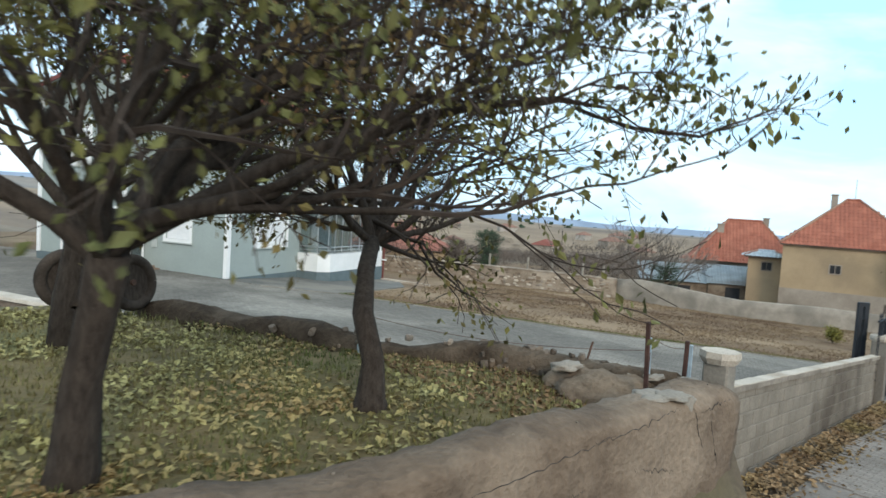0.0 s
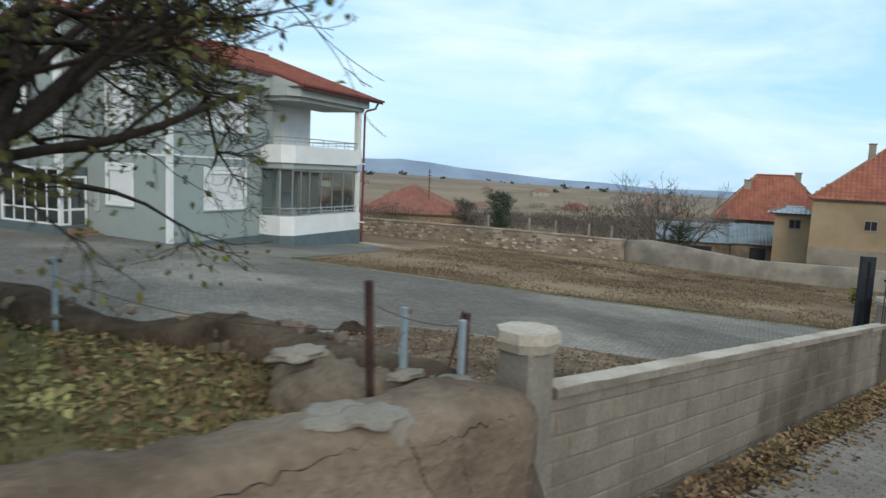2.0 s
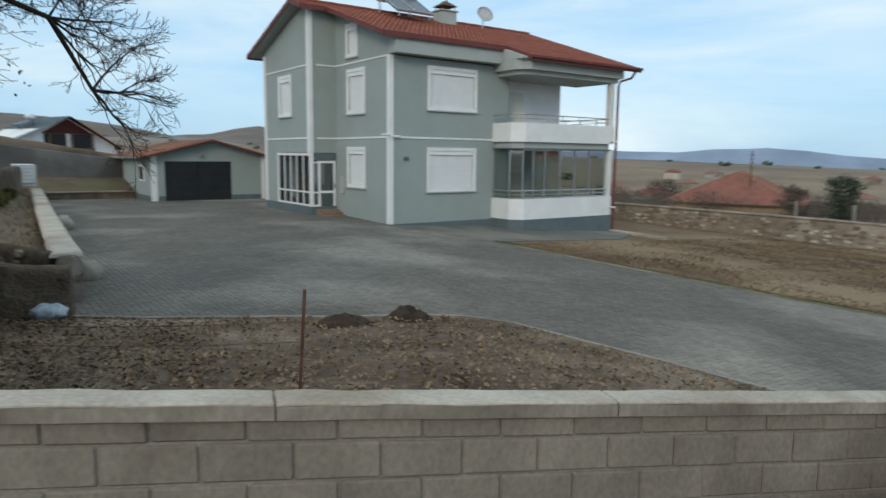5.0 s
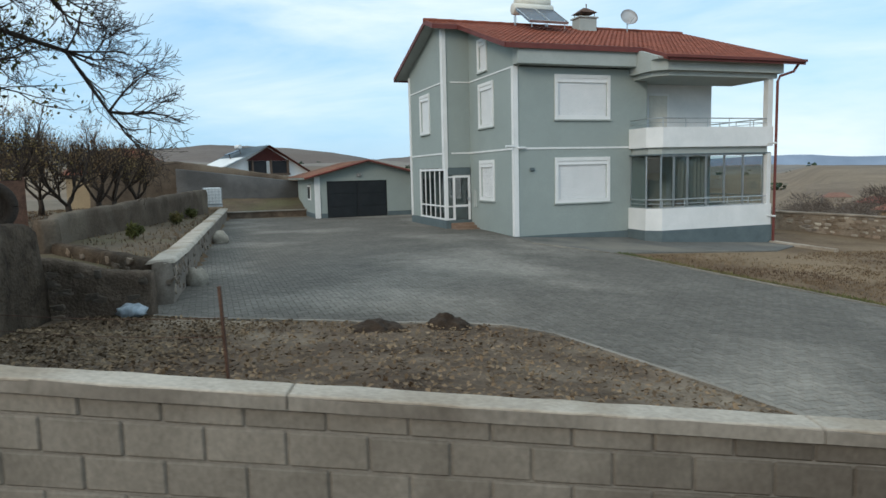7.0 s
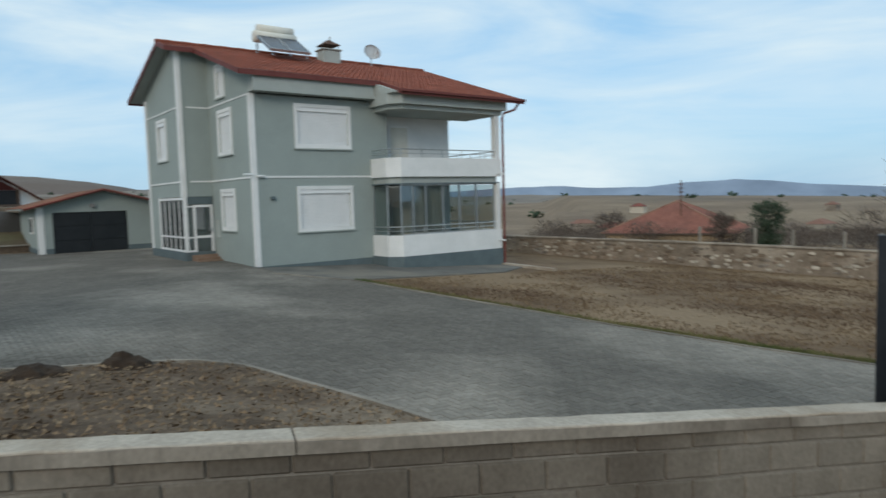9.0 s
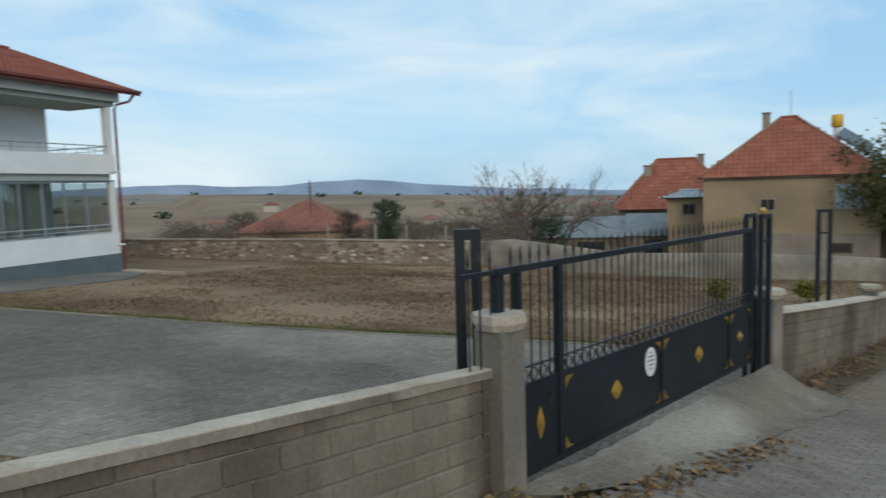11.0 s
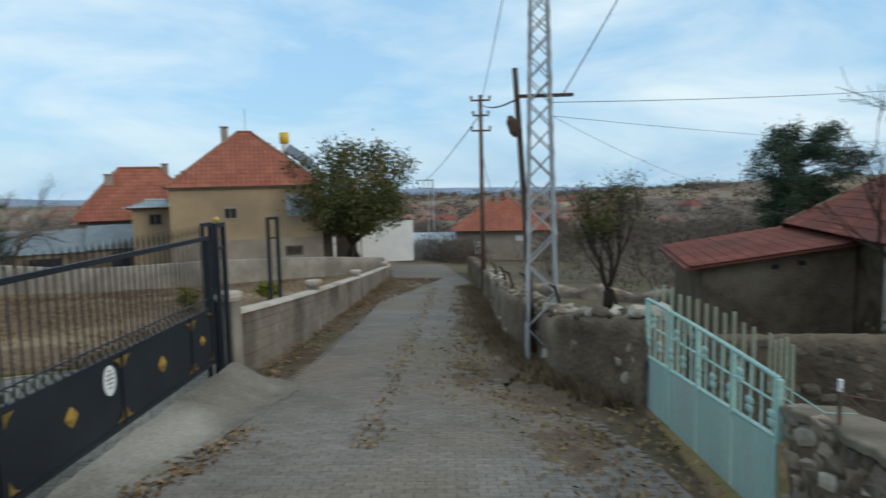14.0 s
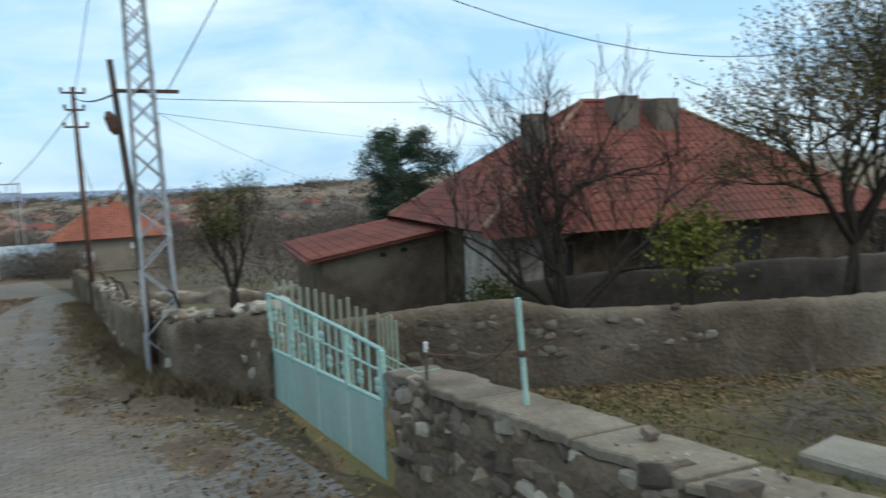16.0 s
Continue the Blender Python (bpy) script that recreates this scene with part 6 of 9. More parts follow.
def lattice_tower():
    t = thing("lattice_pylon", pose(26.88, 2.52, -1.15, 0, 0, 6), "tapering galvanised steel lattice power pole", "power pole")
    H, b, tp = 10.2, 0.32, 0.11

    def hw(z):
        return b + (tp - b) * z / H

    for sx in (-1, 1):
        for sy in (-1, 1):
            bm = bmesh.new()
            for (o0, o1) in (((0.0, 0.0), (0.055, 0.008)), ((0.0, 0.0), (0.008, 0.055))):
                q = []
                for z in (0, H):
                    h = hw(z)
                    q.append([Vector((sx * (h - a), sy * (h - c), z)) for a, c in ((o0[0], o0[1]), (o1[0], o0[1]), (o1[0], o1[1]), (o0[0], o1[1]))])
                lo = [bm.verts.new(v) for v in q[0]]
                hi = [bm.verts.new(v) for v in q[1]]
                bm.faces.new(lo)
                bm.faces.new(hi)
                for i in range(4):
                    bm.faces.new((lo[i], lo[(i + 1) % 4], hi[(i + 1) % 4], hi[i]))
            bmesh.ops.recalc_face_normals(bm, faces=bm.faces)
            part("leg", bm, M["galv"], t)
    z, k = 0.15, 0
    while z < H - 0.4:
        step = 2.0 * hw(z) * 1.0
        z2 = min(H - 0.1, z + step)
        for face in range(4):
            h0, h1 = hw(z), hw(z2)
            s = 1 if k % 2 == 0 else -1
            ends = {0: ((-s * h0, -h0), (s * h1, -h1)), 1: ((-s * h0, h0), (s * h1, h1)), 2: ((-h0, -s * h0), (-h1, s * h1)), 3: ((h0, -s * h0), (h1, s * h1))}[face]
            part("brace", bar((*ends[0], z), (*ends[1], z2), 0.016, 4), M["galv"], t)
            if z > 2.4:
                ends = {0: ((s * h0, -h0), (-s * h1, -h1)), 1: ((s * h0, h0), (-s * h1, h1)), 2: ((-h0, s * h0), (-h1, -s * h1)), 3: ((h0, s * h0), (h1, -s * h1))}[face]
                part("brace", bar((*ends[0], z), (*ends[1], z2), 0.014, 4), M["galv"], t)
        z = z2
        k += 1
    part("cross_arm", boxes((-0.04, 0.04, -0.62, 0.45, 5.1, 5.16)), M["rust"], t)
    part("foot", boxes((-0.45, 0.45, -0.45, 0.45, -0.2, 0.05), bev=0.03), M["concrete"], t)


lattice_tower()
p = thing("timber_pole", pose(27.2, 2.72, -1.2, 0, 0, 0), "leaning dark timber pole with a street lamp box", "pole")
part("shaft", tube(bmesh.new(), ((0.0, 0.0, 0), (-0.05, 0.12, 3.0), (-0.08, 0.28, 5.75)), (0.075, 0.065, 0.055), 8), M["old_wood"], p, "", True)
part("lamp_box", tube(bmesh.new(), ((-0.15, 0.26, 4.45), (-0.15, 0.3, 4.55), (-0.15, 0.36, 4.75), (-0.15, 0.38, 4.85)), (0.05, 0.1, 0.1, 0.04), 8), M["rust"], p)
part("bracket", bar((-0.06, 0.25, 4.7), (-0.15, 0.34, 4.7), 0.02), M["rust"], p)


def steel_pole(x, y, z0, h, yaw, lab, arms=((0.0, 0.55), (0.62, 0.45), (1.25, 0.55))):
    p = thing("steel_pole", pose(x, y, z0, 0, 0, yaw), lab, "power pole", "power poles")
    part("shaft", tube(bmesh.new(), ((0, 0, 0), (0, 0, h)), (0.11, 0.08), 8), M["rust"], p, "", True)
    for dz, w in arms:
        arm = part("cross_arm", boxes((-w / 2 * 1.5, w / 2 * 1.5, -0.04, 0.04, h - 0.25 - dz, h - 0.18 - dz)), M["rust"], p)
        for s in (-0.7, 0.7):
            part("insulator", tube(bmesh.new(), ((s * w, 0, h - 0.18 - dz), (s * w, 0, h - 0.1 - dz), (s * w, 0, h - 0.02 - dz)), (0.03, 0.06, 0.04), 7), M["rust"], arm)


steel_pole(42.35, 5.75, -2.6, 8.6, -80, "slender rust-red steel pole with three cross arms")
p = thing("far_pylon", pose(87.2, 17.6, -6.5, 0, 0, 10), "far small steel lattice power pole", "power pole")
for sx, sy in ((-1, -1), (1, -1), (1, 1), (-1, 1)):
    part("leg", bar((sx * 0.35, sy * 0.35, 0), (sx * 0.22, sy * 0.22, 9.4), 0.045, 4), M["galv"], p)
for k in range(13):
    s = 1 if k % 2 else -1
    part("brace", bar((-s * 0.3, -0.32, 0.7 * k), (s * 0.3, -0.3, 0.7 * (k + 1)), 0.03, 4), M["galv"], p)
part("cross_arm", boxes((-0.06, 0.06, -0.4, 1.7, 9.15, 9.27)), M["galv"], p)
part("cross_arm", boxes((-0.06, 0.06, -0.4, 1.5, 8.3, 8.4)), M["galv"], p)
part("cross_arm", boxes((-0.05, 0.05, 0.7, 0.8, 8.3, 9.2)), M["galv"], p)

w = thing("power_cables", Matrix(), "thin black overhead cables sagging between poles", "cables")


def cable(a, b, sag, r=0.012):
    a, b = Vector(a), Vector(b)
    part("cable", tube(bmesh.new(), [a.lerp(b, k / 16) - Vector((0, 0, sag * 4 * (k / 16) * (1 - k / 16))) for k in range(17)], [r] * 17, 4, False), M["cable"], w)


cable((26.8, 2.9, 3.95), (42.3, 5.7, 5.6), 0.15, 0.02)
cable((42.3, 5.7, 5.3), (87.2, 18.2, 2.7), 0.3, 0.028)
cable((26.9, 2.1, 3.98), (22.0, -1.2, 9.0), 0.1, 0.012)
cable((26.9, 2.3, 3.85), (48.0, -22.0, 6.8), 0.35, 0.007)
cable((26.9, 2.3, 3.6), (62.0, -26.0, 4.2), 0.4, 0.005)
cable((26.9, 2.3, 3.6), (55.0, -8.0, 1.7), 0.5, 0.005)
cable((26.9, 2.6, 8.6), (42.3, 5.7, 5.75), 0.2, 0.012)
cable((26.9, 2.5, 8.0), (31.5, -19.0, 6.1), 1.5, 0.014)
cable((26.8, 2.95, 2.4), (42.3, 5.7, 3.6), 1.0, 0.012)

# dark posts with vines on the right-hand wall
for x, y, h in ((24.9, 1.2, 0.55), (26.2, 2.15, 0.5), (28.9, 2.9, 0.55), (30.9, 3.45, 0.5), (33.5, 3.9, 0.5), (36.5, 4.5, 0.5)):
    z = road_z(x) + 1.0
    p = thing("vine_stake", pose(x, y, z), "crooked dark vine stake on the wall", "stake", "vine stakes")
    part("shaft", tube(bmesh.new(), ((0, 0, -0.1), (0.05, 0.03, h * 0.5), (0.02, 0.1, h), (-0.12, 0.2, h * 1.15)), (0.04, 0.035, 0.03, 0.015), 6), M["bark"], p)

# slab of concrete lying in the garden
p = thing("concrete_slab", pose(18.35, -4.6, land(18.4, -4.6) - 0.06, 0, 3, 14), "pale broken concrete slab lying in the garden", "slab")
part("slab", boxes((-0.7, 0.7, -0.4, 0.4, 0, 0.2), bev=0.03), M["concrete"], p)
p = thing("broken_stake", pose(16.6, -1.35, land(16.6, -1.3), 8, -6, 0), "splintered grey stake behind the wall", "stake")
part("shaft", tube(bmesh.new(), ((0, 0, 0), (0.02, 0, 0.7), (0.02, 0.02, 1.05)), (0.04, 0.035, 0.02), 6), M["twig_grey"], p)

# ---- neighbouring houses ----


def hip_roof(parent, w, d, z, rise, ridge, over, material, tw=0.3, tl=0.42, label="hipped roof of clay tiles"):
    """Hipped roof over a w by d plan centred on the parent, ridge along x, in tiled faces."""
    W, Dp = w / 2 + over, d / 2 + over
    r = ridge / 2
    bm = bmesh.new()
    e = [bm.verts.new(p) for p in ((-W, -Dp, z), (W, -Dp, z), (W, Dp, z), (-W, Dp, z))]
    t = [bm.verts.new(p) for p in ((-r, 0, z + rise), (r, 0, z + rise))]
    bm.faces.new((e[0], e[1], t[1], t[0]))
    bm.faces.new((e[2], e[3], t[0], t[1]))
    bm.faces.new((e[1], e[2], t[1]))
    bm.faces.new((e[3], e[0], t[0]))
    bm.faces.new(e[::-1])
    part("roof", bm, material, parent, label)
    for sx, sy, half, run, top in ((0, -1, W, Dp, r), (0, 1, W, Dp, r), (1, 0, Dp, W - r, 0.0), (-1, 0, Dp, W - r, 0.0)):
        L = math.hypot(run, rise)
        nx, ny = int(math.ceil(2 * half / tw)), int(L / tl) + 1
        down = (0, sy * run / L, -rise / L) if sy else (sx * run / L, 0, -rise / L)
        along = (1, 0, 0) if sy else (0, 1, 0)
        top_at = Vector((0, 0, z + rise + 0.02)) if sy else Vector((sx * r, 0, z + rise + 0.02))
        corner = top_at - Vector(along) * half

        def keep(x, dist, half=half, L=L, top=top):
            k = min(1.0, dist / L)
            return abs(x - half) <= top + (half - top) * k + 0.02
        tiled_slope(parent, corner, along, down, nx, ny, tw, tl, material, keep=keep)
    cap = [((-W, -Dp), -r), ((W, -Dp), r), ((W, Dp), r), ((-W, Dp), -r)]
    for (x, y), q in cap:
        part("hip_cap", tube(bmesh.new(), ((x, y, z + 0.03), (q, 0, z + rise + 0.05)), (0.09, 0.09), 6), M["hip_mortar"], parent)
    part("ridge_cap", tube(bmesh.new(), ((-r - 0.05, 0, z + rise + 0.06), (r + 0.05, 0, z + rise + 0.06)), (0.1, 0.1), 6), material, parent)


def stack(parent, x, y, z0, z1, w, material, cap=True):
    c = part("chimney", boxes((x - w / 2, x + w / 2, y - w / 2, y + w / 2, z0, z1), bev=0.02), material, parent, "weathered chimney stack")
    if cap:
        part("chimney_cap", boxes((x - w * 0.62, x + w * 0.62, y - w * 0.62, y + w * 0.62, z1, z1 + 0.09), bev=0.02), material, c)


def plain_window(parent, axis, a0, a1, z0, z1, at, frame_m="pvc", pane_m="dark_void", out=1):
    """A set-in window on an outer face; out gives the side that it looks to."""
    def bx(p, q, d0, d1, r0, r1):
        lo, hi = sorted((at + out * d0, at + out * d1))
        return (p, q, lo, hi, r0, r1) if axis == "u" else (lo, hi, p, q, r0, r1)
    f = 0.07
    w = part("window", boxes(bx(a0 - f, a0, 0, 0.05, z0 - f, z1 + f), bx(a1, a1 + f, 0, 0.05, z0 - f, z1 + f), bx(a0, a1, 0, 0.05, z1, z1 + f), bx(a0, a1, 0, 0.05, z0 - f, z0), bx((a0 + a1) / 2 - 0.02, (a0 + a1) / 2 + 0.02, 0, 0.04, z0, z1)), M[frame_m], parent)
    part("pane", boxes(bx(a0, a1, 0.004, 0.02, z0, z1)), M[pane_m], w)


def dwelling(name, m, w, d, h, wall_m, roof_m, rise, ridge, over, label, foot=3.0, low=None, chimneys=(), windows=(), tw=0.3, tl=0.42):
    """A plain house: four walls round a floor, roof, stacks and windows. Origin at eaves level less h."""
    o = thing(name, m, label, "house", "village houses")
    t = 0.25
    for n, b in (("front_wall", (-w / 2, w / 2, -d / 2, -d / 2 + t)), ("back_wall", (-w / 2, w / 2, d / 2 - t, d / 2)), ("side_wall", (-w / 2, -w / 2 + t, -d / 2 + t, d / 2 - t)), ("side_wall", (w / 2 - t, w / 2, -d / 2 + t, d / 2 - t))):
        part(n, boxes((*b, (low[0] if low else -foot), h)), M[wall_m], o)
    if low:
        part("lower_wall", boxes((-w / 2 - 0.02, w / 2 + 0.02, -d / 2 - 0.02, d / 2 + 0.02, -foot, low[0])), M[low[1]], o, "bare grey render below the coloured wall")
    hip_roof(o, w, d, h, rise, ridge, over, M[roof_m], tw, tl)
    part("eaves_board", boxes((-w / 2 - over, w / 2 + over, -d / 2 - over, -d / 2 - over + 0.03, h - 0.12, h + 0.01), (-w / 2 - over, -w / 2 - over + 0.03, -d / 2 - over + 0.03, d / 2 + over, h - 0.12, h + 0.01)), M["dark_wall"], o)
    for c in chimneys:
        stack(o, *c)
    for q in windows:
        plain_window(o, *q)
    return o


# red-roofed old house behind the garden; eave shade put into its wall colour
yaw = 0.0
old = dwelling("old_house", pose(35.0, -13.1, -1.9, 0, 0, 90), 14.5, 8.4, 2.63, "bank", "roof_dark", 3.85, 3.4, 0.42, "low old house with faded, shade-darkened walls and dark red hipped tile roof", 1.2, None,
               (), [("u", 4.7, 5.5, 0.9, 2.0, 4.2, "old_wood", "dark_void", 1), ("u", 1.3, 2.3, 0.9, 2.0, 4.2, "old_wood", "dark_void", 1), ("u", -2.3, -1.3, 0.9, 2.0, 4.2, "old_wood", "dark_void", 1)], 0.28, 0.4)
for x, y, z0, z1, ww in ((4.2, 1.1, 3.4, 6.0, 0.72), (0.65, 0.9, 4.8, 6.6, 0.85), (-0.95, 0.9, 4.4, 6.5, 0.95)):
    stack(old, x, y, z0, z1, ww, M["dark_wall"], False)
part("white_patch", boxes((5.6, 7.24, 4.2, 4.22, 0.1, 2.45)), M["white_lime"], old, "flaking whitewashed end of the wall")
part("white_patch", boxes((7.25, 7.27, 2.2, 4.2, 0.1, 2.45)), M["white_lime"], old, "flaking whitewashed side wall")

# low court wall, its shade put into the dark colour
lumpy_wall("court_wall", ((29.2, -5.8), (29.0, -9.0), (28.3, -13.0), (27.6, -19.0)), 0.4, lambda x, y: land(x, y) - 0.2, lambda x, y: -0.52 + 0.05 * math.sin(y * 1.3), M["shaded_wall"], "low stone wall before the old house, darkened for shade", 77, 0.3, 0.08, 4)
shed = thing("lean_to_shed", pose(0, 0, 0), "mud-brick shed with a single-pitch red tile roof", "shed")


def shed_z(y):
    return -0.2 - 0.158 * (y + 1.3)


bm = bmesh.new()
slab(bm, [(34.5, -5.8), (40.3, -5.8), (40.3, -1.75), (34.5, -1.75)], lambda x, y: land(x, y) - 0.4, lambda x, y: shed_z(y) - 0.08)
part("shed_wall", bm, M["adobe_grey"], shed)
bm = bmesh.new()
slab(bm, [(34.2, -5.8), (40.6, -5.8), (40.6, -1.2), (34.2, -1.2)], lambda x, y: shed_z(y) - 0.08, lambda x, y: shed_z(y))
part("roof", bm, M["roof_dark"], shed)
tiled_slope(shed, (34.15, -5.8, shed_z(-5.8) + 0.02), (1, 0, 0), (0, 1, -0.158), 23, 11, 0.28, 0.41, M["roof_dark"])
for y in (-3.7, -4.4):
    part("vent", boxes((34.46, 34.52, y - 0.1, y + 0.1, shed_z(y) - 0.45, shed_z(y) - 0.32)), M["dark_void"], shed)
p = thing("drain_pipe", pose(34.2, -5.95, -1.9), "pale rain pipe at the old house corner", "pipe")
part("shaft", bar((0, 0, -0.4), (0, 0, 2.3), 0.06), M["twig_grey"], p)
p = thing("yard_post", pose(29.2, -5.6, land(29.2, -5.6)), "thin grey post before the old house", "post")
part("shaft", bar((0, 0, -0.1), (0, 0, 2.3), 0.05), M["old_wood"], p)

# tan house, house behind it, sheds
tan = dwelling("tan_house", pose(57.6, 24.3, -2.6, 0, 0, -63), 9.3, 8.6, 5.1, "tan_wall", "roof_old", 3.65, 0.9, 0.22, "tan rendered house with orange-red hipped tile roof", 1.4, (1.7, "grey_wall"),
               (), [("u", -1.4, -0.7, 3.1, 3.7, -4.3, "grey_wall", "dark_void", -1), ("u", 2.3, 3.3, 0.6, 1.1, -4.3, "dark_wall", "dark_void", -1)], 0.3, 0.42)
stack(tan, -1.3, 0.1, 7.2, 9.1, 0.45, M["grey_wall"])
part("grey_sheet", boxes((2.4, 4.2, -4.34, -4.31, 3.1, 4.5)), M["tin"], tan, "grey sheet fixed to the wall")
part("aerial", bar((0.1, 0, 8.9), (0.1, 0, 10.4), 0.025), M["galv"], tan)
sol = thing("solar_heater", pose(59.7, 22.3, 4.45, 0, 0, -63), "solar water heater with a yellow tank on the roof", "solar heater")
part("tank", tube(bmesh.new(), ((0, 0, 1.0), (0, 0, 1.05), (0, 0, 1.75), (0, 0, 1.8)), (0.25, 0.33, 0.33, 0.25), 12), M["yellow"], sol, "yellow water tank", True)
part("tank_stand", bar((0, 0, -0.3), (0, 0, 1.0), 0.2), M["white_tank"], sol)
bm = boxes((-0.2, 1.9, -0.9, 0.9, 0, 0.08))
bmesh.ops.transform(bm, matrix=pose(0.3, -0.2, 0.55, 25, 35, 0), verts=bm.verts)
part("collector", bm, M["solar_blue"], sol)

back = dwelling("back_house", pose(62.5, 36.0, -2.6, 0, 0, -55), 8.6, 7.5, 3.0, "grey_wall", "roof_old", 3.7, 3.0, 0.4, "grey house with orange-red hipped tile roof", 1.6, None, (), (), 0.3, 0.42)
stack(back, -2.2, -1.2, 4.6, 6.2, 0.6, M["grey_wall"])
stack(back, 1.9, 0.2, 5.8, 7.0, 0.5, M["grey_wall"])
dwelling("small_annex", pose(54.0, 29.0, -2.6, 0, 0, -60), 2.6, 3.0, 3.9, "tan_wall", "tin", 0.35, 1.2, 0.3, "narrow tan annex with a flat pale roof", 1.4, None, (), [("u", -0.3, 0.4, 2.8, 3.4, -1.5, "grey_wall", "dark_void", -1)])


def tin_shed(x, y, z, yaw, w, d, h, slope, lab):
    s = thing("tin_shed", pose(x, y, z, 0, 0, yaw), lab, "shed", "tin sheds")
    bm = bmesh.new()
    slab(bm, [(-w / 2, -d / 2), (w / 2, -d / 2), (w / 2, d / 2), (-w / 2, d / 2)], -1.0, lambda a, b: h + slope * b)
    part("shed_wall", bm, M["adobe_grey"], s)
    for k in range(int(w / 0.8)):
        a = -w / 2 - 0.2 + (w + 0.4) * k / int(w / 0.8)
        b = a + (w + 0.4) / int(w / 0.8)
        bm = bmesh.new()
        n = 12
        lo = []
        for e in (-d / 2 - 0.3, d / 2 + 0.2):
            lo.append([bm.verts.new((a + (b - a) * i / n, e, h + slope * e + 0.06 + 0.02 * math.sin(i * math.pi / 1.5) + 0.01 * (k % 2))) for i in range(n + 1)])
        for i in range(n):
            bm.faces.new((lo[0][i], lo[0][i + 1], lo[1][i + 1], lo[1][i]))
        bmesh.ops.solidify(bm, geom=bm.faces[:], thickness=0.01)
        part("roof_sheet", bm, M["tin"], s)
    part("doorway", boxes((-w * 0.2, w * 0.05, -d / 2 - 0.02, -d / 2 + 0.05, -0.8, h - 0.9)), M["dark_void"], s)


tin_shed(52.4, 35.4, -2.6, -50, 7.5, 4.5, 1.75, 0.25, "long shed with bluish corrugated tin roof")
tin_shed(54.6, 31.8, -2.6, -55, 4.5, 4.0, 1.9, 0.3, "low shed with grey corrugated tin roof")

dwelling("field_house", pose(47.6, 74.8, -4.61, 0, 0, 56), 13.7, 12.6, 2.75, "tan_wall", "roof_field", 3.17, 1.9, 0.45, "single-storey house with red pyramid tile roof behind the stone wall", 1.0)
p = thing("chimney_mast", pose(41.6, 61.3, 0.8), "thin mast on the pyramid roof", "mast")
part("shaft", bar((0, 0, -0.6), (0, 0, 2.6), 0.06), M["rust"], p)
for q in range(4):
    part("rung", bar((-0.25, 0, 1.2 + 0.35 * q), (0.25, 0, 1.2 + 0.35 * q), 0.03), M["rust"], p)
far = dwelling("road_end_house", pose(88.0, 9.9, -5.9, 0, 0, -86), 9.2, 8.2, 3.35, "grey_wall", "roof_old", 3.2, 1.6, 0.55, "grey house with red hipped roof where the road turns", 2.0, None, (), [("u", -2.7, -1.6, 0.9, 2.0, -4.1, "pvc", "white_tank", -1), ("u", 1.7, 2.3, 2.2, 2.6, -4.1, "pvc", "white_tank", -1)])
stack(far, -0.4, -0.6, 5.2, 6.8, 0.5, M["stone"])
stack(far, 0.8, 0.2, 5.6, 7.3, 0.7, M["stone"])
g = thing("greenhouse", pose(89.0, 18.6, -6.5, 0, 0, -80), "long white plastic greenhouse tunnel", "greenhouse")
bm = bmesh.new()
n = 10
ra = [[bm.verts.new((x, 3.0 * math.cos(math.pi * k / n), 3.3 * math.sin(math.pi * k / n) ** 0.8)) for k in range(n + 1)] for x in np.linspace(-4.5, 4.5, 9)]
for a, b in zip(ra, ra[1:]):
    for k in range(n):
        bm.faces.new((a[k], a[k + 1], b[k + 1], b[k]))
bm.faces.new(ra[0])
bm.faces.new(ra[-1])
part("cover", bm, M["film_cover"], g, "white plastic sheet cover", True)
for x in np.linspace(-4.5, 4.5, 5):
    part("hoop", tube(bmesh.new(), [(x, 3.03 * math.cos(math.pi * k / n), 3.33 * math.sin(math.pi * k / n) ** 0.8) for k in range(n + 1)], [0.04] * (n + 1), 4), M["galv"], g)
wh = thing("white_shelter", pose(68.3, 22.0, -3.6, 0, 0, -70), "white open-fronted shelter beyond the tree", "shelter")
part("roof", boxes((-2.2, 2.2, -1.5, 1.5, 2.5, 3.1)), M["white_paint"], wh)
for a in (-2.0, 0.0, 2.0):
    part("post", boxes((a - 0.12, a + 0.12, -1.4, -1.2, -0.5, 2.5)), M["white_paint"], wh)
part("back_wall", boxes((-2.2, 2.2, 1.3, 1.5, -0.5, 2.5)), M["dark_wall"], wh)
part("side_wall", boxes((2.25, 6.6, -1.2, -0.95, -0.5, 2.9)), M["white_paint"], wh, "white painted yard wall")

# white house and walls beyond the garage
wo = thing("white_house", pose(-23.5, 73.0, 1.0, 0, 0, 52), "white house with blue-grey tin roof and dark gable balcony", "house")
bm = bmesh.new()
vs = [(-5.7, 0.0), (5.0, 0.0), (5.0, 2.2), (0.0, 5.0), (-5.7, 2.6)]
lo = [bm.verts.new((x, 0, z)) for x, z in vs]
hi = [bm.verts.new((x, 7, z)) for x, z in vs]
bm.faces.new(lo)
bm.faces.new(hi[::-1])
for i in range(5):
    bm.faces.new((lo[i], hi[i], hi[(i + 1) % 5], lo[(i + 1) % 5]))
bmesh.ops.recalc_face_normals(bm, faces=bm.faces)
part("wall", bm, M["white_paint"], wo)
part("balcony_recess", boxes((-2.3, -0.2, -0.12, -0.02, 1.75, 3.4), (0.35, 2.5, -0.12, -0.02, 1.75, 3.4)), M["dark_void"], wo, "dark balcony openings")
bm = bmesh.new()
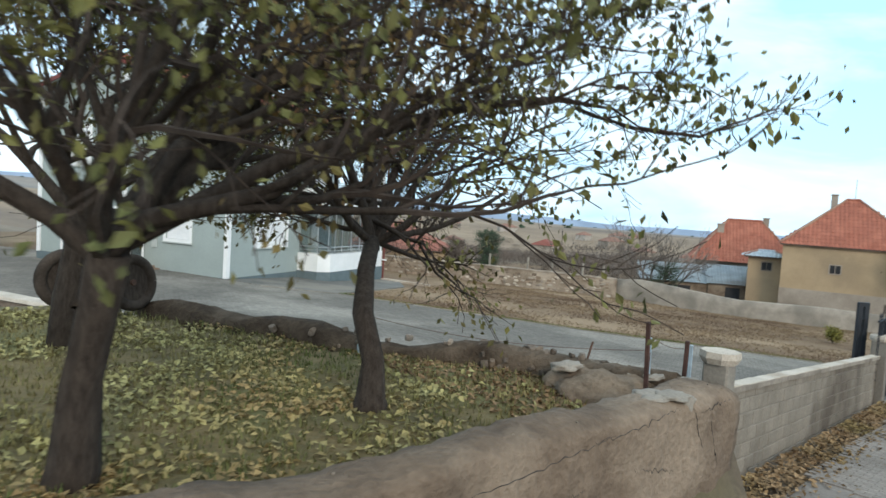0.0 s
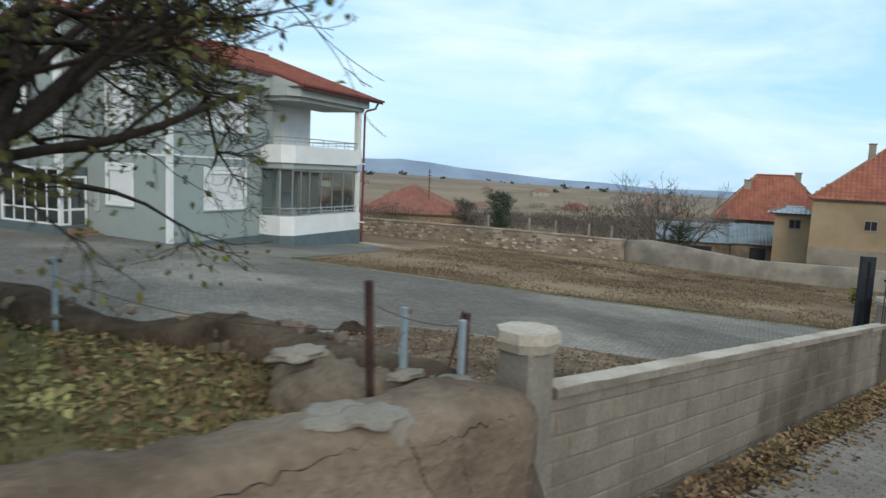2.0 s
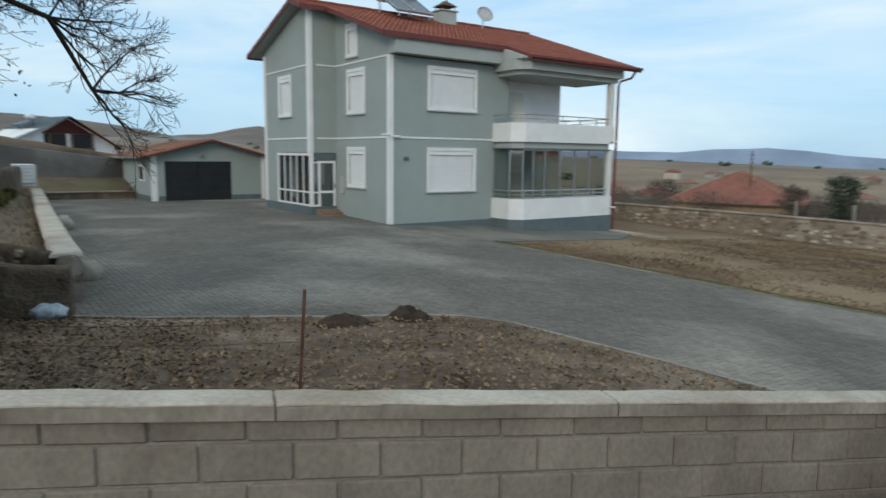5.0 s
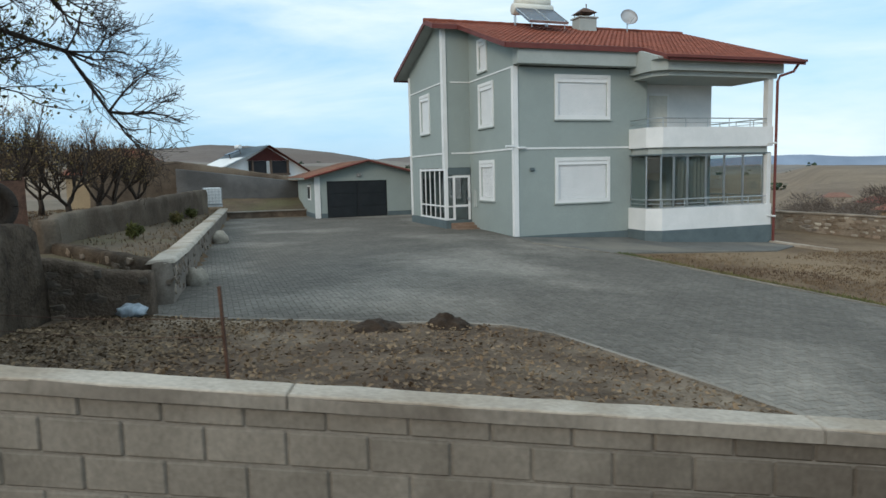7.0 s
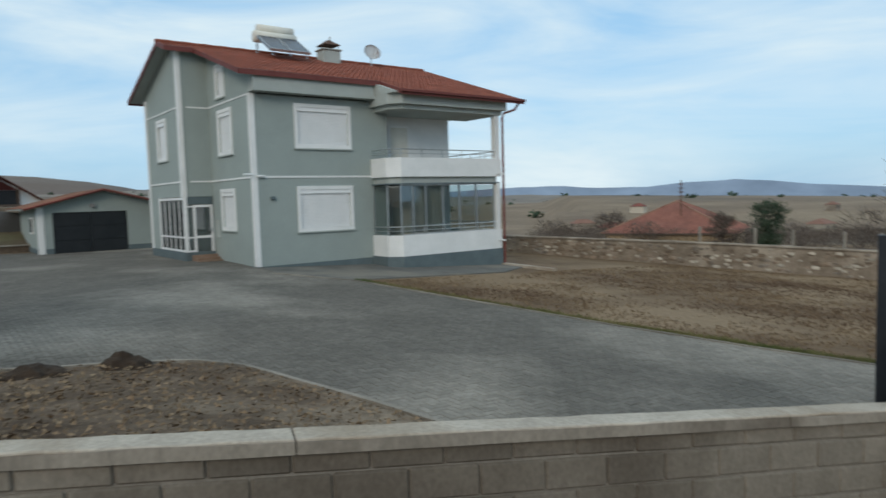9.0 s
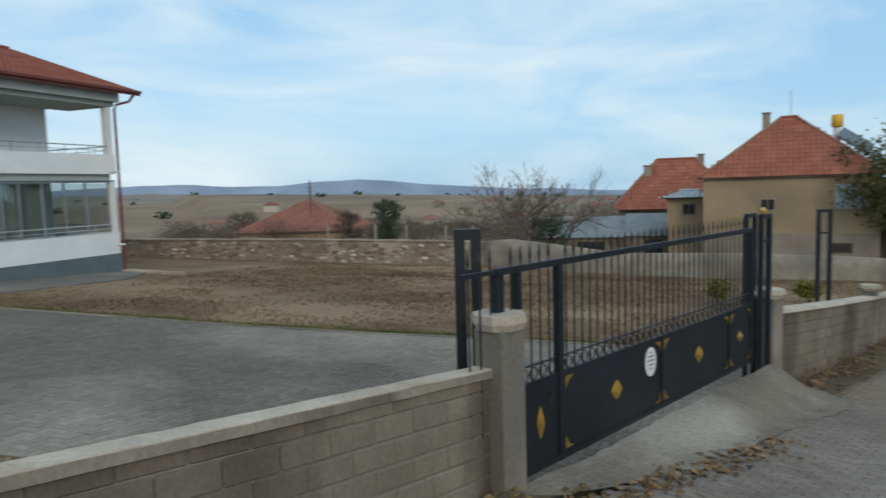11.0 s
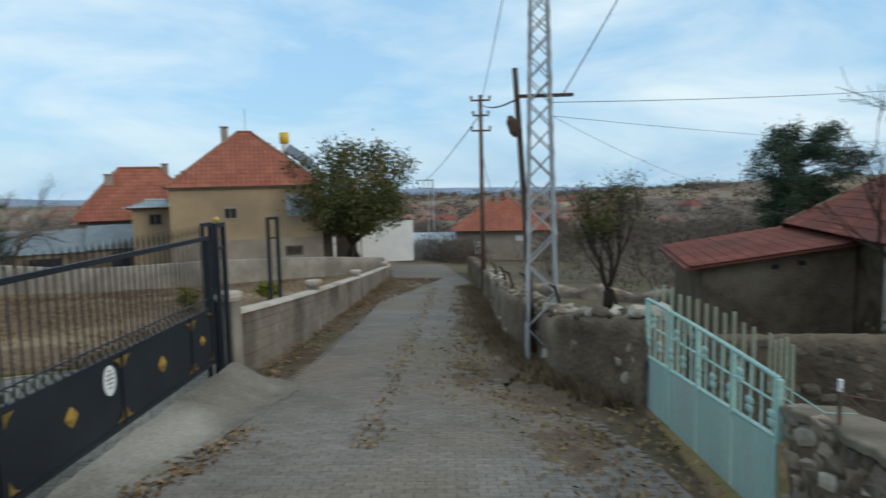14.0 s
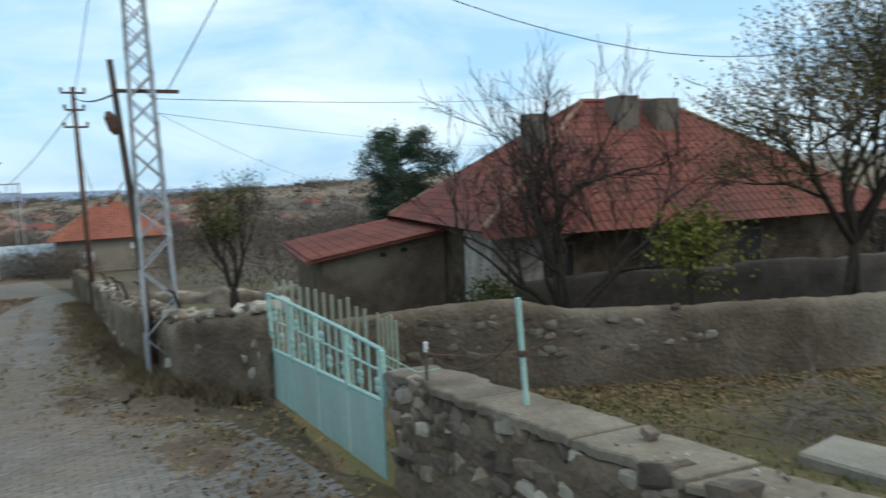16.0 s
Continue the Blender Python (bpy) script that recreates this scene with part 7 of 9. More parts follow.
f = bm.faces.new([bm.verts.new(p) for p in ((-2.6, -0.06, 3.42), (2.5, -0.06, 3.42), (0.0, -0.06, 4.9))])
bmesh.ops.solidify(bm, geom=[f], thickness=0.05)
part("gable_board", bm, M["fascia"], wo, "dark red-brown timber gable")
sw = thing("solar_heater", pose(-27.6, 73.0, 5.35, 0, -18, 52), "small solar water heater on the white house roof", "solar heater")
part("collector", boxes((-1.0, 0.6, -0.6, 0.5, 0.1, 0.18)), M["solar_blue"], sw)
part("tank", tube(bmesh.new(), ((0.75, -0.6, 0.55), (0.75, 0.6, 0.55)), (0.22, 0.22), 10), M["white_tank"], sw)
part("stand", bar((0.75, 0, -0.7), (0.75, 0, 0.4), 0.06), M["rust"], sw)
part("leg", bar((-0.6, 0, -0.7), (-0.6, 0, 0.12), 0.05), M["rust"], sw)
for a in (-2.0, 0.2, 2.3):
    part("balcony_post", boxes((a, a + 0.2, -0.3, -0.12, 1.75, 3.5)), M["old_wood"], wo)
part("balcony_rail", boxes((-2.4, 2.6, -0.34, -0.3, 1.75, 2.0)), M["old_wood"], wo)
for s, x1, z1 in ((-1, -6.2, 2.2), (1, 5.4, 1.9)):
    bm = bmesh.new()
    q = [bm.verts.new(p) for p in ((0, -0.8, 5.15), (x1, -0.8, z1), (x1, 7.5, z1), (0, 7.5, 5.15))]
    f = bm.faces.new(q)
    bmesh.ops.solidify(bm, geom=[f], thickness=0.15)
    part("roof", bm, M["roof_dark"] if s > 0 else M["tin_blue"], wo)
lumpy_wall("grey_boundary_wall", ((-14.34, 41.82), (-6.8, 46.0), (-4.5, 47.3)), 0.25, lambda x, y: 0.4, lambda x, y: lerp_line(((-24, 3.4), (-14.2, 3.2), (-6.8, 2.1), (-4, 1.9)), x), M["plaster_dark"], "dark grey rendered boundary wall beyond the drive", 71, 0.8, 0.015, 3)
lumpy_wall("upper_rubble_wall", ((-20.0, 40.7), (-14.63, 43.72), (-11.43, 45.49), (-8.19, 47.29)), 0.4, lambda x, y: 0.6, lambda x, y: lerp_line(((-20, 4.3), (-14.63, 3.62), (-11.43, 3.06), (-8.19, 2.45)), x), M["garden_mud"], "higher brown rubble wall behind the grey boundary wall", 75, 0.25, 0.07, 6)
lumpy_wall("low_garden_kerb", ((-10.0, 39.6), (-3.6, 43.4)), 0.25, lambda x, y: -0.3, lambda x, y: 0.42, M["stub_mud"], "low dark stone kerb wall before the boundary wall", 73, 0.6, 0.01, 2)
lumpy_wall("kerb_coping", ((-10.0, 39.6), (-3.6, 43.4)), 0.32, lambda x, y: 0.41, lambda x, y: 0.48, M["concrete"], "thin pale cement coping on the low kerb wall", 74, 0.6, 0.008, 2)
bm = bmesh.new()
rows = []
for i in range(31):
    f = i / 30
    x0, y0, x1, y1 = -10.4 + 6.6 * f, 39.5 + 3.95 * f, -14.2 + 9.9 * f, 41.7 + 5.5 * f
    rows.append([bm.verts.new((x0 + (x1 - x0) * j / 8, y0 + (y1 - y0) * j / 8, 0.3 + (0.95 - 0.25 * f) * (j / 8) ** 0.8 + 0.09 * noise.noise((i * 0.5, j * 0.8, 4)))) for j in range(9)])
for a, b in zip(rows, rows[1:]):
    for j in range(8):
        bm.faces.new((a[j], b[j], b[j + 1], a[j + 1]))
bmesh.ops.recalc_face_normals(bm, faces=bm.faces)
tagged(mesh_object("terrace_slope", bm, M["garden_soil"], True), "brown earth slope under the dark boundary wall", "slope", kind="structure")
dwelling("orchard_house", pose(-22.0, 47.0, 0.8, 0, 0, 30), 7.0, 6.0, 2.2, "tan_wall", "roof_old", 1.8, 2.0, 0.3, "small house with orange tile roof behind the orchard", 1.0)

# fence posts on the field's stone wall
for x in (29.5, 31.6, 33.0, 34.9, 36.2):
    y = lerp_line(((19.5, 43.2), (23.2, 40.4), (28.6, 36.3), (32.4, 33.2), (37.1, 30.3)), x)
    z = lerp_line(((19, 0.15), (23.2, 0.0), (31.1, -0.27), (37.2, -0.62)), x)
    p = thing("concrete_post", pose(x + 1.6, y + 1.2, z - 0.8), "short concrete fence post behind the stone wall", "post", "field fence posts")
    part("shaft", boxes((-0.06, 0.06, -0.06, 0.06, 0, 1.5), bev=0.01), M["concrete"], p)

# far village: small houses scattered down the valley
rng = random.Random(5)
for k in range(62):
    az = radians(rng.uniform(-16, 74) if k < 46 else rng.uniform(-15, 14))
    dd = rng.uniform(95, 420) if k < 46 else rng.uniform(205, 520)
    x, y = 14 + dd * math.cos(az), 10 + dd * math.sin(az)
    if -17 < math.degrees(az) < 22 and dd < 200:
        continue
    if math.degrees(az) > 44 and dd < 190:
        continue
    if math.hypot(x - 87, y - 12) < 22 or math.hypot(x - 60, y - 28) < 22 or math.hypot(x - 41, y - 62) < 14:
        continue
    w0, d0, h0 = rng.uniform(6, 11), rng.uniform(5, 9), rng.uniform(2.4, 4.6)
    o = thing("far_house", pose(x, y, land(x, y) - 0.5, 0, 0, rng.uniform(0, 180)), rng.choice(("small far village house with red roof", "far pale village house with tiled roof")), "house", "far village houses")
    wall_m = rng.choice(("white_lime", "grey_wall", "stone_pale", "grey_wall"))
    part("wall", boxes((-w0 / 2, w0 / 2, -d0 / 2, d0 / 2, 0, h0 + 0.5)), M[wall_m], o)
    for a in (-w0 * 0.28, w0 * 0.22):
        part("window", boxes((a, a + 1.0, -d0 / 2 - 0.04, -d0 / 2 + 0.1, h0 - 1.3, h0 - 0.2)), M["dark_void"], o)
    bm = bmesh.new()
    W, Dq, z = w0 / 2 + 0.4, d0 / 2 + 0.4, h0 + 0.5
    e = [bm.verts.new(p) for p in ((-W, -Dq, z), (W, -Dq, z), (W, Dq, z), (-W, Dq, z))]
    t = [bm.verts.new(p) for p in ((-W + Dq * 0.8, 0, z + Dq * 0.5), (W - Dq * 0.8, 0, z + Dq * 0.5))]
    for q in ((e[0], e[1], t[1], t[0]), (e[2], e[3], t[0], t[1]), (e[1], e[2], t[1]), (e[3], e[0], t[0]), tuple(e[::-1])):
        bm.faces.new(q)
    part("roof", bm, M[rng.choice(("roof_far", "roof_dark", "roof_far"))], o)

# brown hills behind the garage
bm = bmesh.new()
rows = []
for k in range(91):
    az = 88 + k * 0.55
    elev = lerp_line(((88, 0.5), (95, 0.9), (98.5, 1.5), (101.2, 2.2), (103, 1.95), (105, 1.5), (108, 1.3), (111, 1.9), (115, 2.4), (121, 2.75), (124, 2.5), (130, 2.3), (138, 1.6)), az) + 0.06 * noise.noise((az * 0.8, 2, 0))
    row = []
    for j in range(8):
        f = j / 7
        dd = 700 + 800 * f
        top = 2.4 + 1500 * math.tan(radians(elev))
        row.append(bm.verts.new((dd * math.cos(radians(az)) + 8, dd * math.sin(radians(az)) + 9, -8 + (top + 8) * f ** 1.25 + 5 * f * (1 - f) * noise.noise((az * 0.3, f * 4, 1)))))
    rows.append(row)
for a, b in zip(rows, rows[1:]):
    for j in range(7):
        bm.faces.new((a[j], b[j], b[j + 1], a[j + 1]))
bmesh.ops.recalc_face_normals(bm, faces=bm.faces)
tagged(mesh_object("hill_range", bm, M["hill_far"], True), "bare brown hills beyond the village", "hills", kind="structure")

# mountains on the skyline, their haze put into a pale blue colour
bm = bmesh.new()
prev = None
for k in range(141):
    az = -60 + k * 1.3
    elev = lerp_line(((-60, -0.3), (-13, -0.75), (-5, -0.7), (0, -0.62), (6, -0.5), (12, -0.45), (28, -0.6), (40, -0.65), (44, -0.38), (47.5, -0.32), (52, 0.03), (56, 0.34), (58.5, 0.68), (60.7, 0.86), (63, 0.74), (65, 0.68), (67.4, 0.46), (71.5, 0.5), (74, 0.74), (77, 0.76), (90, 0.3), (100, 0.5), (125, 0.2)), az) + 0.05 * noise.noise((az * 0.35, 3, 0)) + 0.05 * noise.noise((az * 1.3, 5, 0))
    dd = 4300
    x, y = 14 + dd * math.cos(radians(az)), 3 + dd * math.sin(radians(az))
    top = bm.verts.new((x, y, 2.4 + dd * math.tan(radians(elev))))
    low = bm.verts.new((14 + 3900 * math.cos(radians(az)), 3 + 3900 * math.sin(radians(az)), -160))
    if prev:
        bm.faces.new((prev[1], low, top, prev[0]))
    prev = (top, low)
tagged(mesh_object("mountain_range", bm, M["ridge"], True), "far mountain range on the horizon, haze painted as pale blue", "mountains", kind="structure")

# ---- trees and shrubs ----


class Limbs:
    """Grows a tree: limbs as points with radii, and the spots where leaves may hang."""

    def __init__(self, seed, spread=0.7, rise=0.12, wiggle=0.18, kids=(2, 4), shrink=0.72, thin=0.62, low=0.0, least=0.0035):
        self.rng = random.Random(seed)
        self.spread, self.rise, self.wiggle, self.kids, self.shrink, self.thin = spread, rise, wiggle, kids, shrink, thin
        self.low, self.least = low, least
        self.limbs, self.tips = [], []

    def rand(self):
        g = self.rng.gauss
        return Vector((g(0, 1), g(0, 1), g(0, 1)))

    def grow(self, p, d, length, r, depth, level=0):
        p, d = Vector(p), Vector(d).normalized()
        seg = 4 if level < 2 else 3
        pts, rad = [p.copy()], [r]
        for i in range(seg):
            d = (d + self.rand() * self.wiggle * (0.6 if level == 0 else 1) + Vector((0, 0, self.rise))).normalized()
            if d.z < self.low and level < 4:
                d.z = self.low
                d.normalize()
            p = p + d * (length / seg)
            pts.append(p.copy())
            rad.append(max(self.least, r * (1 - (1 - self.thin) * (i + 1) / seg)))
        self.limbs.append((level, pts, rad))
        if depth <= 1:
            self.tips += [(q, d) for q in pts[1:]]
        if depth == 0:
            return
        n = self.rng.randint(*self.kids)
        for k in range(n):
            t = 1.0 if k == 0 else self.rng.uniform(0.35, 0.95)
            j = t * seg
            i = min(seg - 1, int(j))
            q = pts[i].lerp(pts[i + 1], j - i)
            side = self.rand()
            side = (side - d * side.dot(d)).normalized()
            a = self.spread * self.rng.uniform(0.55, 1.15) * (0.45 if k == 0 else 1)
            nd = d * math.cos(a) + side * math.sin(a)
            self.grow(q, nd, length * self.shrink * self.rng.uniform(0.75, 1.15), r * self.thin * self.rng.uniform(0.8, 1.0), depth - 1, level + 1)


def lop(g, inside):
    """Cut every limb where it leaves the crown's outline."""
    kept = []
    for level, pts, rad in g.limbs:
        k = next((i for i, q in enumerate(pts) if not inside(q)), len(pts))
        if k > 1:
            kept.append((level, pts[:k], rad[:k]))
    g.limbs = kept
    g.tips = [(q, d) for q, d in g.tips if inside(q + Vector((0.25, 0, 0)))]


def limb_mesh(limbs, lo, hi):
    bm = bmesh.new()
    for level, pts, rad in limbs:
        if lo <= level <= hi:
            tube(bm, pts, rad, 8 if level == 0 else 6 if level == 1 else 4 if level < 4 else 3, level == 0)
    return bm


def leaf_mesh(name, spots, rng, per, size, scatter, droop=0.4, long=1.7):
    verts, faces = [], []
    for p, d in spots:
        k = int(per) + (1 if rng.random() < per - int(per) else 0)
        for _ in range(k):
            c = p + Vector((rng.gauss(0, 1), rng.gauss(0, 1), rng.gauss(0, 0.8))) * scatter
            a = Vector((rng.gauss(0, 1), rng.gauss(0, 1), rng.gauss(0, 1) - droop * 2)).normalized()
            b = a.cross(Vector((rng.gauss(0, 1), rng.gauss(0, 1), rng.gauss(0, 1)))).normalized()
            n = a.cross(b)
            s = size * rng.uniform(0.6, 1.25)
            i = len(verts)
            verts += [c, c + a * s * long * 0.5 + b * s * 0.5 + n * s * 0.15, c + a * s * long, c + a * s * long * 0.5 - b * s * 0.5 + n * s * 0.15]
            faces += [(i, i + 1, i + 2), (i, i + 2, i + 3)]
    me = bpy.data.meshes.new(name)
    me.from_pydata(verts, [], faces)
    return me


def tree(name, x, y, z, grower, bark, label, leaf=None, per=2.0, size=0.05, scatter=0.12, droop=0.4, twigs=None, category="tree", group="", split=2):
    t = thing(name, pose(x, y, z), label, category, group)
    top = max(l[0] for l in grower.limbs)
    part("trunk", limb_mesh(grower.limbs, 0, split), M[bark], t, "", True)
    tagged(part("twig_crown", limb_mesh(grower.limbs, split + 1, top), M[twigs or bark], t), "fine bare twigs", kind="stuff")
    if leaf:
        me = leaf_mesh("crown", grower.tips, grower.rng, per, size, scatter, droop)
        me.materials.append(M[leaf])
        ob = new("crown", me)
        ob.parent = t
        tagged(ob, "sparse small leaves", kind="stuff")
    return t


# near orchard tree: dark trunk leaning to the light, with wide limbs hanging over the wall
g = Limbs(11, 0.75, 0.05, 0.17, (2, 4), 0.74, 0.62, -0.1)
g.limbs.append((0, [Vector(q) for q in ((-0.02, 0.05, -0.2), (0.02, 0.02, 0.15), (0.04, -0.02, 0.7), (0.1, -0.16, 1.2), (0.14, -0.27, 1.6))], [0.22, 0.17, 0.14, 0.13, 0.14]))
for d, L, r in (((0.95, 0.25, 0.45), 1.7, 0.095), ((0.55, -0.5, 0.75), 1.6, 0.075), ((-0.8, 0.35, 0.6), 1.6, 0.085), ((0.35, 0.9, 0.65), 1.6, 0.08), ((-0.3, -0.5, 0.9), 1.5, 0.07), ((0.8, 0.15, 0.85), 1.7, 0.075), ((0.2, 0.3, 1.0), 1.6, 0.075)):
    g.grow((0.10, -0.25, 1.56), d, L, r, 5, 1)
# a long limb reaching out over the road side
g.limbs.append((1, [Vector(q) for q in ((0.1, -0.25, 1.6), (1.2, -0.55, 2.3), (2.3, -0.95, 2.75), (3.0, -1.25, 2.9), (3.5, -1.4, 2.88), (3.9, -1.5, 2.7))], [0.08, 0.06, 0.04, 0.024, 0.011, 0.004]))
for q, d in (((0.8, -0.45, 2.1), (0.6, 0.4, 0.6)), ((1.2, -0.55, 2.3), (0.5, 0.5, 0.6)), ((1.7, -0.7, 2.5), (0.7, -0.4, 0.6)), ((2.0, -0.8, 2.65), (0.7, 0.5, 0.3)), ((2.3, -0.95, 2.75), (0.8, 0.4, 0.3)), ((2.8, -1.1, 2.82), (0.7, -0.6, 0.2)), ((3.2, -1.3, 2.85), (0.9, 0.2, -0.1)), ((3.7, -1.5, 2.75), (0.8, -0.4, -0.4))):
    g.grow(q, d, 0.7, 0.02, 3, 2)
# heavy fork rising over the first limb
g.limbs.append((1, [Vector(q) for q in ((0.05, -0.15, 1.2), (0.3, 0.0, 1.75), (0.62, 0.0, 2.2), (1.05, -0.05, 2.75), (1.75, -0.2, 3.2), (2.4, -0.3, 3.45))], [0.12, 0.12, 0.105, 0.085, 0.055, 0.03]))
for q, d in (((0.3, 0.0, 1.75), (-0.3, 0.4, 0.7)), ((0.62, 0.0, 2.2), (0.2, 0.7, 0.5)), ((0.62, 0.0, 2.2), (0.7, 0.4, 0.1)), ((1.05, -0.05, 2.75), (0.5, 0.6, 0.1)), ((1.05, -0.05, 2.75), (0.4, -0.6, 0.6)), ((1.75, -0.2, 3.2), (0.7, 0.5, 0.0)), ((1.75, -0.2, 3.2), (0.6, -0.5, 0.2)), ((2.4, -0.3, 3.45), (0.9, 0.2, -0.1))):
    g.grow(q, d, 1.0, 0.035, 4, 2)
# boughs leaning back over the wall
for q, d, L, r in (((0.10, -0.25, 1.56), (-0.3, -0.45, 0.8), 1.25, 0.07), ((0.10, -0.25, 1.56), (-0.05, -0.8, 0.75), 1.2, 0.06)):
    g.grow(q, d, L, r, 5, 1)
tree("fruit_tree", 0.68, 4.98, 1.62, g, "bark", "old gnarled orchard tree with thinning autumn leaves", "leaf", 0.95, 0.05, 0.11, 0.7, "twig", group="orchard trees")

# second orchard tree, leaning over the bank
g = Limbs(23, 0.72, 0.05, 0.18, (2, 4), 0.74, 0.6, -0.1)
g.limbs.append((0, [Vector(q) for q in ((0, 0, -0.15), (0.0, 0.0, 0.1), (0.04, 0.06, 0.45), (0.0, 0.25, 0.9), (0.22, 0.62, 1.3), (0.5, 1.0, 1.58))], [0.24, 0.15, 0.115, 0.11, 0.095, 0.09]))
for d, L, r in (((0.9, 0.35, 0.22), 1.75, 0.05), ((0.15, 0.25, 1.0), 1.7, 0.065), ((-0.75, -0.2, 0.5), 1.6, 0.05), ((0.55, 0.8, 0.5), 1.8, 0.06), ((0.65, -0.55, 0.45), 1.4, 0.045), ((-0.3, 0.9, 0.5), 1.6, 0.05), ((0.7, 0.6, 0.8), 1.8, 0.055)):
    g.grow((0.5, 1.0, 1.55), d, L, r, 5, 1)
# the leader, with leafy boughs hanging round it
g.low = -0.8
lead = [Vector(q) for q in ((0.5, 1.0, 1.5), (0.72, 1.5, 2.1), (0.85, 1.8, 2.7), (0.95, 2.1, 3.3))]
g.limbs.append((1, lead, [0.1, 0.09, 0.075, 0.05]))
for k in range(15):
    q = lead[0].lerp(lead[3], 0.05 + 0.9 * k / 14)
    a = k * 2.4
    g.grow(q, (math.cos(a), math.sin(a), -0.05 - 0.25 * (k % 3 == 0)), 0.95, 0.035, 3, 2)
leafy = len(g.tips)
# outer boughs, already bare, drooping past the bank
for run, w in ((((0.5, 1.0, 1.55), (1.3, 1.9, 2.45), (2.0, 2.8, 2.75), (2.7, 3.55, 2.45), (2.95, 3.9, 1.75)), 0.06), (((0.5, 1.0, 1.55), (1.0, 2.0, 2.7), (1.6, 3.0, 3.3), (2.3, 3.8, 3.2)), 0.055), (((0.72, 1.5, 2.1), (1.5, 2.0, 3.0), (2.2, 2.6, 3.4), (2.9, 3.0, 3.2)), 0.045)):
    run = [Vector(q) for q in run]
    g.limbs.append((1, run, [w * (1 - 0.17 * i) for i in range(len(run))]))
    for q in run[1:]:
        for d in ((0.8, 0.3, 0.2), (0.4, 0.8, 0.0), (0.3, 0.3, 0.9), (0.6, 0.1, -0.6), (0.1, 0.6, -0.6)):
            g.grow(q, d, 0.5, 0.016, 4, 2)
del g.tips[leafy:]
lop(g, lambda q: q.x < (2.75 if q.y < 2.0 else 2.75 + 0.45 * (q.y - 2.0)) and q.x < 3.75)
tree("fruit_tree", 3.4, 5.7, 1.62, g, "bark", "leaning orchard tree with bare twigs and a few green leaves", "leaf", 1.25, 0.05, 0.10, 0.7, "bark", group="orchard trees")

# third trunk with a lopped limb, further in
g = Limbs(31, 0.7, 0.08, 0.16, (2, 4), 0.74, 0.62)
g.limbs.append((0, [Vector(q) for q in ((0, 0, -0.15), (0.02, 0.05, 0.6), (0.12, 0.05, 1.3), (0.05, 0.1, 1.7))], [0.22, 0.16, 0.14, 0.14]))
for d, L, r in (((0.8, 0.1, 0.7), 1.6, 0.09), ((-0.7, 0.3, 0.7), 1.6, 0.09), ((0.1, 0.7, 0.9), 1.6, 0.08), ((0.2, -0.6, 0.8), 1.4, 0.07)):
    g.grow((0.05, 0.1, 1.65), d, L, r, 5, 1)
tree("fruit_tree", 1.15, 9.35, 1.62, g, "bark", "dark orchard tree with sparse leaves near the bank", "leaf", 1.0, 0.05, 0.10, 0.7, "twig", group="orchard trees")

# bare trees behind the garden wall
for k, (x, y, s) in enumerate(((-7.6, 24.6, 1.12), (-8.6, 27.5, 1.0), (-9.8, 30.0, 1.05), (-10.8, 33.0, 1.0), (-12.5, 28.5, 1.2), (-6.2, 19.4, 1.3), (-9.5, 22.6, 1.3), (-11.5, 25.2, 1.2))):
    g = Limbs(40 + k, 0.6, 0.12, 0.16, (3, 4), 0.72, 0.62)
    for a in range(4):
        g.grow((0, 0, 0.7), (math.cos(a * 1.6 + k), math.sin(a * 1.6 + k), 0.9), 1.15 * s, 0.07, 5, 1)
    g.limbs.append((0, [Vector((0, 0, -0.1)), Vector((0.05, 0, 0.4)), Vector((0, 0, 0.8))], [0.16, 0.12, 0.11]))
    tree("bare_tree", x, y, land(x, y), g, "bark", "low spreading bare fruit tree behind the garden wall", "leaf_litter", 0.22, 0.05, 0.08, 0.4, "twig", group="garden fruit trees")

# bare tree beyond the field wall
g = Limbs(61, 0.62, 0.05, 0.2, (2, 4), 0.74, 0.64, 0.0, 0.011)
for d in ((-0.5, 0.2, 0.9), (0.55, -0.1, 0.9), (0.05, 0.4, 1.0), (0.2, -0.5, 0.9)):
    g.grow((0, 0, 0), d, 2.35, 0.12, 5, 1)
g.limbs.append((0, [Vector((0, 0, -1.0)), Vector((0, 0, -0.3)), Vector((0, 0, 0.1))], [0.22, 0.18, 0.16]))
tree("bare_tree", 41.6, 30.2, -2.6, g, "twig_grey", "bare tree with wide forked limbs beyond the wall", None, twigs="twig_grey")

# large leafy tree by the tan house
g = Limbs(71, 0.7, 0.06, 0.16, (3, 4), 0.7, 0.62)
for k in range(9):
    a = k * 2.4
    g.grow((0, 0, 1.2), (math.cos(a), math.sin(a), 0.75 + 0.14 * k), 1.7, 0.12, 3, 1)
for a in range(4):
    g.limbs.append((0, [Vector((0.7 * math.cos(a * 1.6), 0.7 * math.sin(a * 1.6), -0.6)), Vector((0.35 * math.cos(a * 1.6), 0.35 * math.sin(a * 1.6), 0.4)), Vector((0, 0, 1.25))], [0.17, 0.14, 0.13]))
del g.tips[::2]
grown = len(g.tips)
